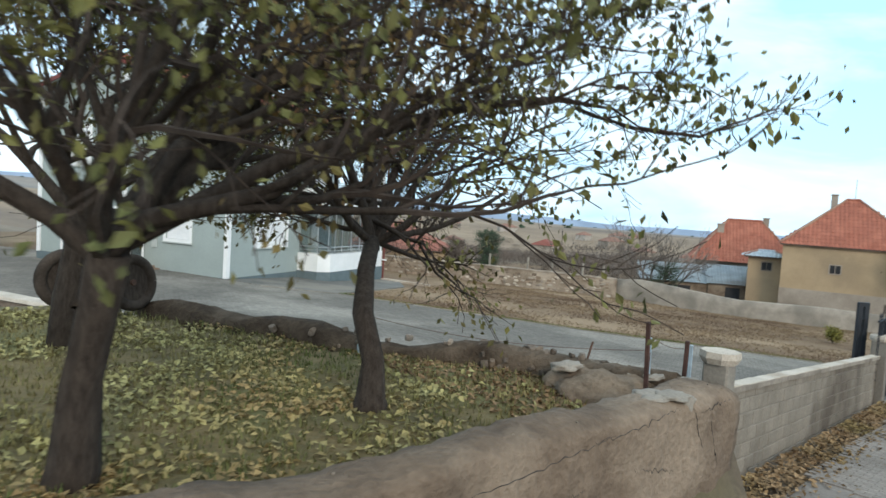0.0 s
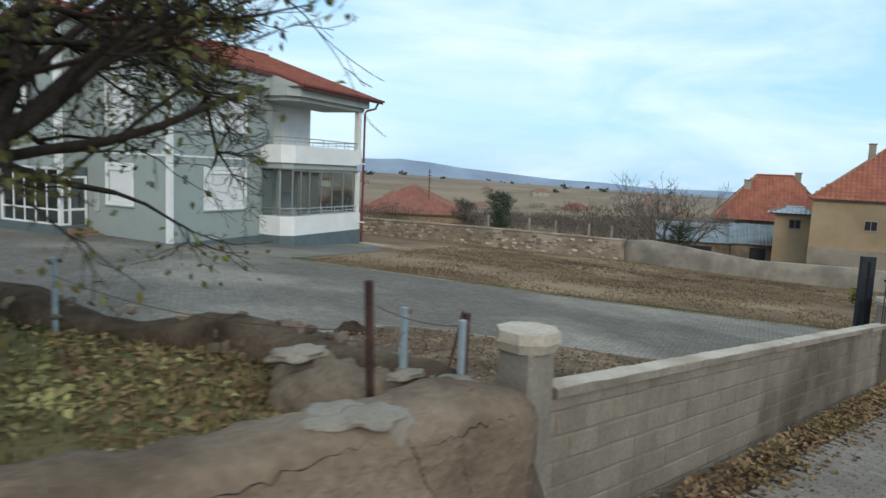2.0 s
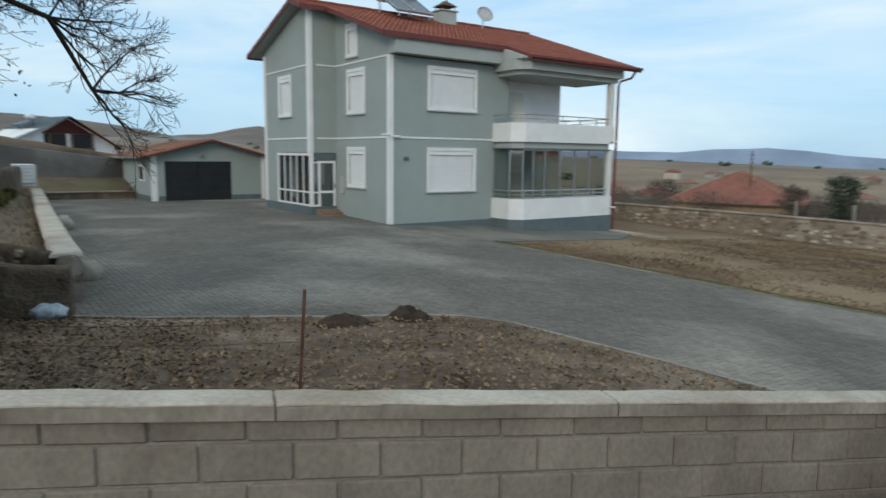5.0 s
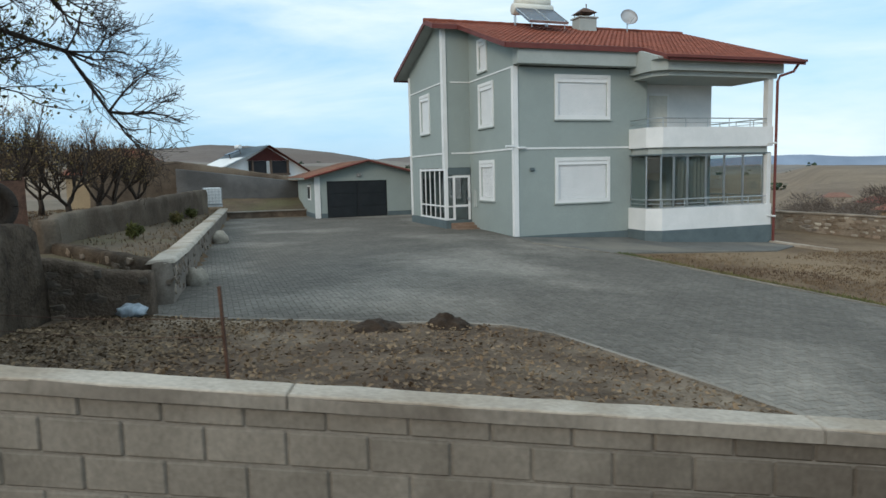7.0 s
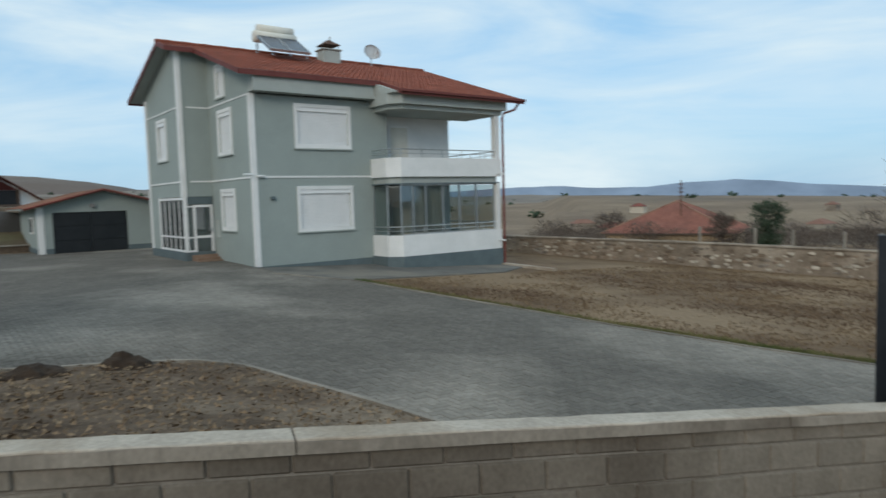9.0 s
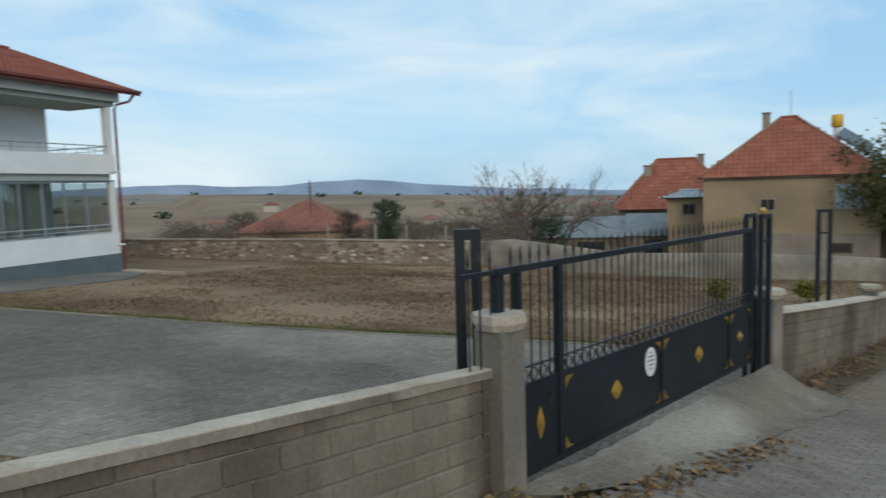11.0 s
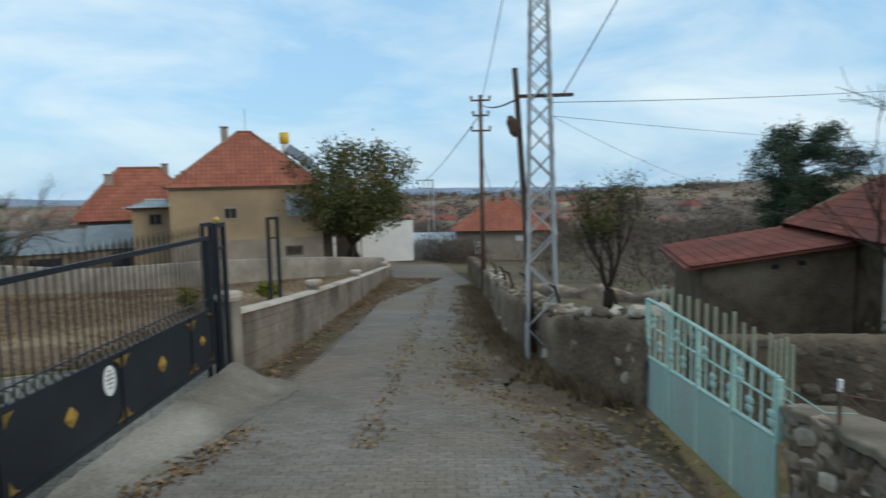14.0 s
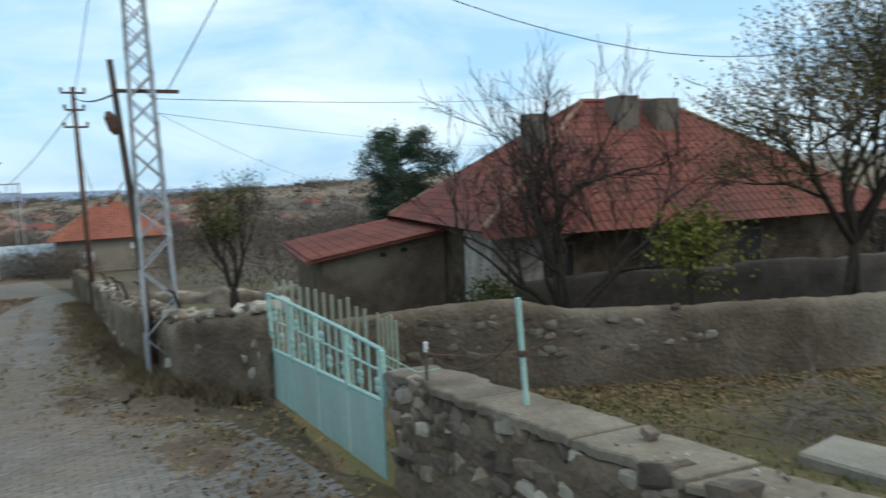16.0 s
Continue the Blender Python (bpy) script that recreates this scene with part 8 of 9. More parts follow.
for k in range(46):
    a, d = g.rng.uniform(0, 6.28), 3.9 * g.rng.random() ** 0.6
    foot = Vector((d * math.cos(a), d * math.sin(a), 4.9 + 2.2 * math.sqrt(max(0.0, 1 - (d / 4.3) ** 2))))
    tip = foot + Vector((0.12 * d * math.cos(a), 0.12 * d * math.sin(a), g.rng.uniform(0.7, 1.4)))
    g.limbs.append((4, [foot, foot.lerp(tip, 0.5), tip], [0.02, 0.015, 0.008]))
    g.tips += [(foot.lerp(tip, f), Vector((0, 0, 1))) for f in (0.1, 0.3, 0.5, 0.65, 0.8, 0.95)]
while len(g.tips) < grown + 2100:
    v = g.rand().normalized() * g.rng.uniform(0.35, 1.0) ** 0.6
    q = Vector((v.x * 4.35, v.y * 4.35, 4.75 + v.z * 2.8))
    if noise.noise(q * 0.55 + Vector((4, 0, 0))) > -0.22 + 0.25 * (v.length > 0.85):
        g.tips.append((q, v))
tree("leafy_tree", 57.5, 16.7, -2.9, g, "bark", "broad green fruit tree with several trunks beside the road", "leaf_green", 7.0, 0.14, 0.3, 0.5)


def needle_tree(name, x, y, z, h, r, seed, label, mat="needle", whorls=11, dense=60, lean=0.25, clump=1.0):
    """A conifer of uneven clumps of needles on whorled limbs."""
    rng = random.Random(seed)
    t = thing(name, pose(x, y, z), label, "tree", "conifers")
    part("trunk", tube(bmesh.new(), ((0, 0, -0.3), (0.05, 0, h * 0.5), (0, 0, h * 0.97)), (h * 0.025, h * 0.016, 0.02), 7), M["bark"], t, "", True)
    spots = []
    bm = bmesh.new()
    for i in range(whorls):
        u = i / (whorls - 1)
        zz = h * (0.16 + 0.82 * u)
        rr = r * (math.sin(math.pi * min(1, 0.25 + 0.75 * (1 - u))) ** 0.7 if lean < 0.5 else (1 - u) ** 0.8) * rng.uniform(0.7, 1.15) + 0.15
        for k in range(6):
            a = 2 * math.pi * (k + rng.random()) / 6
            q = rr * rng.uniform(0.6 * clump, 1.1)
            e = Vector((q * math.cos(a), q * math.sin(a), zz + q * 0.25 + rng.uniform(-0.25, 0.35) / clump))
            tube(bm, ((0, 0, zz), e), (0.04, 0.012), 3, False)
            for f in ((0.45, 0.7, 0.88, 1.0) if clump == 1.0 else (0.6, 0.82, 0.92, 1.0)):
                spots.append((Vector((0, 0, zz)).lerp(e, f), Vector((0, 0, 1))))
    part("bough_frame", bm, M["bark"], t)
    me = leaf_mesh("crown", spots, rng, dense / 4, 0.055 * h / 7, 0.26 * clump * h / 7, -0.6, 4.0 if clump == 1.0 else 3.0)
    me.materials.append(M[mat])
    ob = new("crown", me)
    ob.parent = t
    tagged(ob, "dark needle clumps", kind="stuff")


needle_tree("pine_tree", 56.0, -10.9, -3.7, 8.1, 2.7, 3, "dark green bushy pine tree behind the old house", dense=420, whorls=15, clump=0.95)
needle_tree("cypress", 46.2, 55.0, -4.6, 5.6, 1.35, 5, "dark green round-topped cypress", dense=170, whorls=12)
needle_tree("cypress", 43.2, 56.8, -4.6, 4.6, 1.2, 6, "brownish olive cypress bush", "scrub", dense=200, whorls=11)
needle_tree("cypress", 40.8, 29.0, -2.6, 2.9, 0.9, 8, "small dark cypress under the bare tree", dense=150)

# trees of the garden on the right
g = Limbs(81, 0.62, 0.06, 0.17, (2, 4), 0.75, 0.66, 0.1, 0.006)
for d in ((0.5, 0.75, 0.9), (0.4, -0.5, 0.9), (-0.2, 0.3, 1.0), (-0.5, -0.75, 0.85), (0.0, -0.1, 1.0), (-0.2, -0.35, 0.9), (0.3, 0.4, 0.6), (0.1, -0.9, 0.6)):
    g.grow((0, 0, 0.1), d, 2.2, 0.08, 5, 1)
g.limbs.append((0, [Vector((0, 0, -0.3)), Vector((0, 0, 0.2))], [0.16, 0.12]))
tree("bare_tree", 27.6, -6.3, -1.4, g, "bark", "many-stemmed bare tree before the old house", "leaf_litter", 0.06, 0.04, 0.05, 0.6, "bark")
g = Limbs(83, 0.7, 0.08, 0.17, (2, 4), 0.72, 0.6)
for d in ((-0.4, 0.3, 0.9), (0.4, -0.3, 0.8), (0.1, 0.5, 0.9), (-0.1, -0.5, 0.8)):
    g.grow((0, 0, 0.85), d, 0.8, 0.035, 3, 1)
g.limbs.append((0, [Vector((0.05, 0.1, -0.3)), Vector((0, 0, 0.4)), Vector((0, 0, 0.9))], [0.07, 0.055, 0.05]))
tree("young_tree", 26.4, -9.0, -1.45, g, "bark", "young tree with dull yellow-green leaves", "leaf_yellow", 3.2, 0.075, 0.3, 0.4)
g = Limbs(85, 0.7, 0.07, 0.17, (3, 4), 0.73, 0.62)
for d in ((-0.5, 0.5, 0.75), (0.4, -0.4, 0.8), (0.2, 0.8, 0.7), (-0.4, -0.4, 0.8), (0, 0, 1.0)):
    g.grow((0, 0, 1.9), d, 2.3, 0.09, 5, 1)
for q in ((0.1, 0.1), (-0.35, 0.2), (-0.2, 0.55)):
    g.limbs.append((0, [Vector((q[0], q[1], -0.3)), Vector((q[0] * 0.6, q[1] * 0.6, 0.8)), Vector((0, 0, 2.05))], [0.13, 0.1, 0.09]))
tree("leafy_tree", 24.6, -11.9, -1.5, g, "bark", "tall garden tree with thin olive leaves", "leaf", 1.05, 0.052, 0.2, 0.5, "twig")
g = Limbs(87, 0.5, 0.22, 0.18, (2, 4), 0.74, 0.62)
for d in ((-0.3, 0.4, 0.9), (0.35, -0.3, 0.9), (0.1, 0.4, 1.0), (-0.2, -0.4, 0.9)):
    g.grow((0, 0, 0.5), d, 1.35, 0.085, 5, 1)
g.limbs.append((0, [Vector((0, 0, -0.3)), Vector((0, 0, 0.5))], [0.2, 0.16]))
tree("roadside_tree", 38.6, 0.75, -2.1, g, "bark", "half-bare tree with olive leaves behind the mud wall", "leaf", 0.75, 0.06, 0.16, 0.5, "twig")


def shrub(x, y, z, r, h, seed, mat, label, per=14, size=0.05):
    g = Limbs(seed, 0.75, 0.15, 0.2, (2, 3), 0.7, 0.6)
    for k in range(6):
        a = k * math.pi / 3
        g.grow((0, 0, 0), (math.cos(a) * r, math.sin(a) * r, h), h * 0.5, 0.012, 2, 1)
    tree("shrub", x, y, z, g, "twig", label, mat, per, size, r * 0.22, 0.1, category="shrub", group="shrubs", split=1)


shrub(34.6, 14.9, yard_z(34.6), 0.42, 0.75, 91, "leaf_yellow", "round yellow variegated garden shrub", 10, 0.06)
shrub(37.8, 13.4, yard_z(37.8), 0.35, 0.7, 92, "leaf_yellow", "small yellow variegated garden shrub", 10, 0.06)
for k, (x, y) in enumerate(((-1.6, 20.4), (-4.4, 26.8), (-6.3, 30.8))):
    shrub(x, y, land(x, y), 0.22, 0.42, 95 + k, "leaf", "small round dark clipped shrub in the upper garden", 16, 0.045)
shrub(28.6, -4.9, land(28.6, -4.9), 1.1, 1.4, 99, "leaf_green", "dark green bush before the old house wall", 12, 0.07)


# brown scrub and bare trees of the valley
def scrub_mass():
    rng = random.Random(77)
    verts, faces = [], []

    def clump(x, y, r, h):
        z = land(x, y)
        for _ in range(rng.randint(380, 480)):
            a, q, u = rng.uniform(0, 2 * math.pi), r * rng.random() ** 0.5, rng.random() ** 0.8
            q *= 0.35 + 0.65 * math.sin(math.pi * (0.15 + 0.8 * u))
            s = Vector((x + q * math.cos(a), y + q * math.sin(a), z + h * u * 0.85))
            d = Vector((math.cos(a) * 0.5 + rng.gauss(0, 0.5), math.sin(a) * 0.5 + rng.gauss(0, 0.5), 0.7 + rng.gauss(0, 0.35))).normalized()
            e = s + d * h * rng.uniform(0.08, 0.26)
            w = 0.005 * h + 0.014
            side = d.cross(Vector((rng.gauss(0, 1), rng.gauss(0, 1), 0.1))).normalized() * w
            i = len(verts)
            verts.extend((s - side, s + side, e))
            faces.append((i, i + 1, i + 2))
        for _ in range(9):
            a = rng.uniform(0, 2 * math.pi)
            e = Vector((x + r * 0.5 * math.cos(a), y + r * 0.5 * math.sin(a), z + h * 0.7))
            side = Vector((-math.sin(a), math.cos(a), 0)) * (0.012 * h)
            i = len(verts)
            verts.extend((Vector((x, y, z - 0.1)) - side, Vector((x, y, z - 0.1)) + side, e))
            faces.append((i, i + 1, i + 2))
    for _ in range(520):
        az, d = radians(rng.uniform(-20, 76)), rng.uniform(62, 330)
        x, y = 14 + d * math.cos(az), 8 + d * math.sin(az)
        if lerp_line(WALL_R, x) - 1 < y < lerp_line(WALL_L, x) + 2 and x < 110:
            continue
        if 2.0 < math.degrees(math.atan2(y - 2, x - 14)) < 9.8 and x < 96:
            continue
        clump(x, y, rng.uniform(1.5, 4.0), rng.uniform(2.0, 5.0) * (0.6 if az > 0.55 else 1.0))
    for _ in range(110):
        az, d = radians(rng.uniform(28, 62)), rng.uniform(58, 150)
        x, y = 14 + d * math.cos(az), 8 + d * math.sin(az)
        if math.hypot(x - 44, y - 68) > 15 and math.hypot(x - 58, y - 30) > 13:
            clump(x, y, rng.uniform(1.2, 3.2), rng.uniform(1.2, 2.6))
    for _ in range(420):
        az, d = radians(rng.uniform(-19, 24)), 140 + 520 * rng.random() ** 1.3
        x, y = 14 + d * math.cos(az), 8 + d * math.sin(az)
        z, r = land(x, y), rng.uniform(1.6, 4.5) * (0.8 + d / 500)
        for _k in range(70):
            s = Vector((x + rng.gauss(0, 0.5) * r * 1.8, y + rng.gauss(0, 0.5) * r * 1.8, z + abs(rng.gauss(0.3, 0.3)) * r * 0.8))
            e, f = [Vector((rng.gauss(0, 1), rng.gauss(0, 1), rng.gauss(0, 1))).normalized() * r * 0.16 for _q in (0, 1)]
            i = len(verts)
            verts.extend((s - e, s + f, s + e))
            faces.append((i, i + 1, i + 2))
    for _ in range(70):
        az, d = radians(rng.uniform(-24, 3)), rng.uniform(42, 130)
        x, y = 14 + d * math.cos(az), 2 + d * math.sin(az)
        if y < lerp_line(WALL_R, x) - 2 and not (28 < x < 43 and -20 < y < -3):
            clump(x, y, rng.uniform(1.5, 3.5), rng.uniform(2.0, 4.6))
    for x, y, r, h in ((32.2, -21.9, 1.6, 3.6), (33.4, -22.6, 1.8, 4.0), (31.4, -22.6, 1.6, 3.4), (32.6, -23.6, 1.8, 4.2), (36, -25, 3, 4.5), (40, -24, 3.5, 5), (45, -27, 4, 5), (33, -25.5, 3, 4), (50, -24, 4, 5), (30.5, -24, 2.5, 3.5), (60, -7, 4, 4.5), (66, -3, 4, 4), (70, -12, 5, 5), (52, -4, 3, 3.5), (47, -2, 3, 2.5), (80, 13.2, 2.5, 2.6), (83, 17.2, 2.5, 2.4), (79, 18.8, 2.4, 2.3), (84, 13.0, 2.4, 2.6), (78, 12.5, 2.5, 2.4), (81, 15.5, 2.5, 2.6), (75, 20.5, 2, 2.2), (52, 49, 4, 4), (56, 46, 3.5, 4.5), (60, 52, 4, 4), (50, 43, 3, 3.0), (34.2, 79.4, 2.6, 3.4), (36.5, 79.0, 2.4, 2.8), (34.8, 80.2, 2.6, 3.0), (47.0, 94.2, 2.8, 5.2), (47.6, 94.8, 2.6, 4.6), (46.6, 95.0, 2.8, 4.8), (31, 55, 1.6, 1.6), (48, 38, 3, 3.5), (29.0, 50.5, 1.4, 1.3), (64, 44, 4, 4), (54, 40, 3, 3.5)):
        clump(x, y, r, h)
        if 74 < x < 86:
            clump(x + 0.7, y + 0.5, r, h * 0.9)
            clump(x - 0.6, y - 0.6, r * 0.9, h * 0.8)
    me = bpy.data.meshes.new("valley_scrub")
    me.from_pydata(verts, [], faces)
    me.materials.append(M["scrub"])
    tagged(new("valley_scrub", me), "brown leafless scrub and bare trees of the valley", "scrub", kind="stuff")
    # dark specks of trees on the far hills
    verts.clear()
    faces.clear()
    for _ in range(150):
        az, d = radians(rng.uniform(-30, 135)), rng.uniform(420, 1700)
        x, y = 14 + d * math.cos(az), 8 + d * math.sin(az)
        z, r = land(x, y), rng.uniform(1.4, 4.2)
        for _ in range(22):
            c = Vector((x + rng.gauss(0, 0.5) * r * 1.3, y + rng.gauss(0, 0.5) * r * 1.3, z + abs(rng.gauss(0.4, 0.3)) * r))
            a, b = Vector((rng.gauss(0, 1), rng.gauss(0, 1), rng.gauss(0, 1))).normalized() * r * 0.5, Vector((rng.gauss(0, 1), rng.gauss(0, 1), rng.gauss(0, 1))).normalized() * r * 0.5
            i = len(verts)
            verts.extend((c - a, c + b, c + a, c - b))
            faces.append((i, i + 1, i + 2, i + 3))
    me = bpy.data.meshes.new("hill_trees")
    me.from_pydata(verts, [], faces)
    me.materials.append(M["needle"])
    tagged(new("hill_trees", me), "scattered dark trees on the far hills", "trees", kind="stuff")


scrub_mass()

# ---- loose ground cover ----


def scatter_cards(name, spots, rng, size, material, label, flat=0.35, long=1.4):
    """Dry leaves lying on the ground."""
    verts, faces = [], []
    for x, y, z in spots:
        a = Vector((rng.gauss(0, 1), rng.gauss(0, 1), rng.gauss(0, flat))).normalized()
        b = a.cross(Vector((rng.gauss(0, flat), rng.gauss(0, flat), 1))).normalized()
        s = size * rng.uniform(0.55, 1.3)
        c = Vector((x, y, z + s * 0.25))
        i = len(verts)
        up = Vector((0, 0, s * rng.uniform(0.05, 0.35)))
        verts += [c - a * s * 0.5 * long, c + b * s * 0.45 + up, c + a * s * 0.5 * long, c - b * s * 0.45 + up]
        faces += [(i, i + 1, i + 2), (i, i + 2, i + 3)]
    me = bpy.data.meshes.new(name)
    me.from_pydata(verts, [], faces)
    me.materials.append(material)
    tagged(new(name, me), label, "leaves", kind="stuff")


def scatter_blades(name, spots, rng, h, material, label, w=0.012):
    verts, faces = [], []
    for x, y, z in spots:
        for _ in range(3):
            a = rng.uniform(0, 6.28)
            lean = rng.uniform(0.1, 0.8)
            hh = h * rng.uniform(0.4, 1.25)
            c = Vector((x + rng.gauss(0, 0.03), y + rng.gauss(0, 0.03), z - 0.01))
            s = Vector((math.cos(a + 1.57), math.sin(a + 1.57), 0)) * w
            d = Vector((math.cos(a) * lean, math.sin(a) * lean, 1)).normalized() * hh
            i = len(verts)
            verts += [c - s, c + s, c + d]
            faces.append((i, i + 1, i + 2))
    me = bpy.data.meshes.new(name)
    me.from_pydata(verts, [], faces)
    me.materials.append(material)
    tagged(new(name, me), label, "grass", kind="stuff")


rng = random.Random(9)
spots = []
while len(spots) < 15000:
    y = 4.0 + 8.4 * rng.random() ** 1.3
    x = rng.uniform(-5.5, bank_x(y) - 0.1)
    if x > 4.55 + 0.6 * noise.noise((x, y, 2)) and rng.random() < 0.7:
        continue
    if noise.noise((x * 0.9, y * 0.9, 4)) + 0.35 > rng.random() * 0.6:
        spots.append((x, y, land(x, y)))
scatter_cards("orchard_leaves", spots, rng, 0.062, surface("leaf_fallen", (0.20, 0.19, 0.075), (0.34, 0.31, 0.14), 1.0, 0.85, 0.0, 20.0, c3=(0.27, 0.19, 0.09), rnd=0.4), "fallen yellow-green leaves covering the orchard floor")
spots = [(x, y, land(x, y)) for x, y in ((rng.uniform(-5.5, 6.2), rng.uniform(4.0, 12.0)) for _ in range(9000)) if x < bank_x(y) - 0.1]
scatter_cards("bank_leaves", [(x, y, land(x, y)) for x, y in ((rng.uniform(4.4, 6.1), rng.uniform(4.3, 8.2)) for _ in range(1900)) if x < bank_x(y) - 0.05], rng, 0.055, M["leaf_litter"], "darker brown leaves lying along the orchard bank")
scatter_blades("orchard_grass", spots, rng, 0.09, M["grass_blade"], "short faded grass under the orchard trees")

# leaves along the road edges, in the bed and on the right-hand verge
spots = []
for _ in range(5200):
    x = rng.uniform(6.5, 52) if rng.random() < 0.6 else rng.uniform(7, 18)
    wl = lerp_line(WALL_L, x)
    y = wl - 0.12 - abs(rng.gauss(0, 0.33))
    if 17.8 < x < 24.2 and y > lerp_line(((17.5, 6.0), (20.2, 5.95), (22.1, 6.1), (24.2, 6.6)), x):
        continue
    spots.append((x, y, road_z(x) + (0.02 if y < lerp_line(ROAD_L, x) else 0.0) + 0.10 * smoothstep(0.5, 0.0, wl - y)))
for _ in range(420):
    spots.append((rng.uniform(17.5, 21.5), rng.gauss(5.9, 0.13), 0))
    x, y, _z = spots[-1]
    spots[-1] = (x, y, road_z(x) + 0.03)
for _ in range(2600):
    x = rng.uniform(15.5, 45)
    wr = lerp_line(WALL_R, x)
    y = wr + 0.1 + abs(rng.gauss(0, 0.7))
    spots.append((x, y, road_z(x) + 0.01))
scatter_cards("verge_leaves", spots, rng, 0.06, M["leaf_litter"], "drifts of dry brown leaves along the road edges")
spots = []
while len(spots) < 12500:
    x, y = rng.uniform(3.5, 16.5), rng.uniform(4.6, 13.6)
    if y < lerp_line(BED, x) - 0.15 and y > lerp_line(WALL_L, x) + 0.3 and x > bank_x(min(y, 12.3)) + 0.2:
        if rng.random() < max(0.34, 1.15 - 0.15 * (x - 3.5) + 0.5 * noise.noise((x * 0.7, y * 0.7, 8))):
            spots.append((x, y, bed_z(x, y) + 0.03))
scatter_cards("bed_leaves", spots, rng, 0.055, surface("leaf_bed", (0.11, 0.072, 0.044), (0.25, 0.178, 0.11), 1.0, 0.9, 0.0, 20.0, rnd=0.45), "dry brown leaves strewn over the earth bed")
spots = []
for _ in range(260):
    x, y = rng.uniform(4, 16.5), rng.uniform(5, 13.5)
    if y < lerp_line(BED, x) - 0.15 and y > lerp_line(WALL_L, x) + 0.3 and x > bank_x(min(y, 12.3)) + 0.2:
        spots.append((x, y, bed_z(x, y) + 0.02))
scatter_cards("bed_clods", spots, rng, 0.035, M["stone"], "small pale stones and clods in the bed", 0.9, 1.0)
# dry grass of the field
spots = []
while len(spots) < 30000:
    x, y = rng.uniform(12, 50), rng.uniform(9, 42)
    if noise.noise((x * 0.25, y * 0.25, 6)) + 0.55 * noise.noise((x * 0.9, y * 0.9, 9)) < rng.uniform(-0.5, 0.35):
        continue
    k = lerp_line(tuple((b, a) for a, b in KERB[::-1]), y) + 0.1
    w = lerp_line(((12, 53), (13.6, 54), (17.3, 49), (20.5, 43.5), (30.3, 37.1), (36.3, 28.6), (43, 19.5)), y)
    if k < x < w - 0.3 and not (y > 24.5 and x < 13.6 + 1.43 * (y - 24.9)) and not (y > 30 and x < 21):
        spots.append((x, y, yard_z(x)))
scatter_blades("field_grass", spots, rng, 0.07, M["straw"], "dry straw-coloured grass tufts of the field", 0.02)
# weeds at the foot of the right-hand wall and in the garden
spots = []
for _ in range(4200):
    x = rng.uniform(23.5, 46)
    y = lerp_line(WALL_R, x) + 0.2 + abs(rng.gauss(0, 0.4))
    spots.append((x, y, road_z(x)))
scatter_blades("verge_weeds", spots, rng, 0.19, M["weed"], "tall dry weeds at the wall foot", 0.013)
spots = []
for _ in range(12000):
    x, y = rng.uniform(12, 24), rng.uniform(-13, 0)
    if y < cap_mid(x) - 0.4 and x < lerp_line(((-14, 21.2), (-9.4, 22.0), (-3.6, 23.4), (0.2, 24.6)), y) - 0.2:
        if noise.noise((x * 0.5, y * 0.5, 3)) > rng.uniform(-0.5, 0.3):
            spots.append((x, y, land(x, y)))
scatter_blades("garden_grass", spots, rng, 0.10, M["grass_blade"], "patchy yellow-green garden grass", 0.014)
lying = [(x + rng.gauss(0, 0.2), y, z) for x, y, z in spots[::3]]
for _ in range(5200):
    y = rng.uniform(-13.5, -1.0)
    x = lerp_line(((-14, 21.2), (-9.4, 22.0), (-3.6, 23.4), (0.2, 24.6)), y) - 0.25 - abs(rng.gauss(0, 1.1))
    lying.append((x, y, land(x, y)))
scatter_cards("garden_leaves", lying, rng, 0.06, M["leaf_litter"], "dry leaves on the garden grass")


# brushwood by the slab
def brush_heap():
    r2 = random.Random(4)
    bm = bmesh.new()
    for _ in range(90):
        c = Vector((19.6 + r2.gauss(0, 0.4), -5.2 + r2.gauss(0, 0.5), land(19.6, -5.2) + abs(r2.gauss(0.15, 0.15))))
        d = Vector((r2.gauss(0, 1), r2.gauss(0, 1), r2.gauss(0.1, 0.3))).normalized() * r2.uniform(0.3, 0.8)
        tube(bm, (c - d, c + d * 0.3 + Vector((0, 0, 0.08)), c + d), (0.008, 0.007, 0.003), 3, False)
    tagged(mesh_object("brushwood_heap", bm, M["twig_grey"]), "heap of dry grey brushwood in the garden", "brushwood", kind="stuff")


brush_heap()

# cracks and hollows of the mud wall, pale cement patches
patch_m = M["concrete"]
mud = [o for o in scene.objects if o.name.startswith("mud_wall")][0]
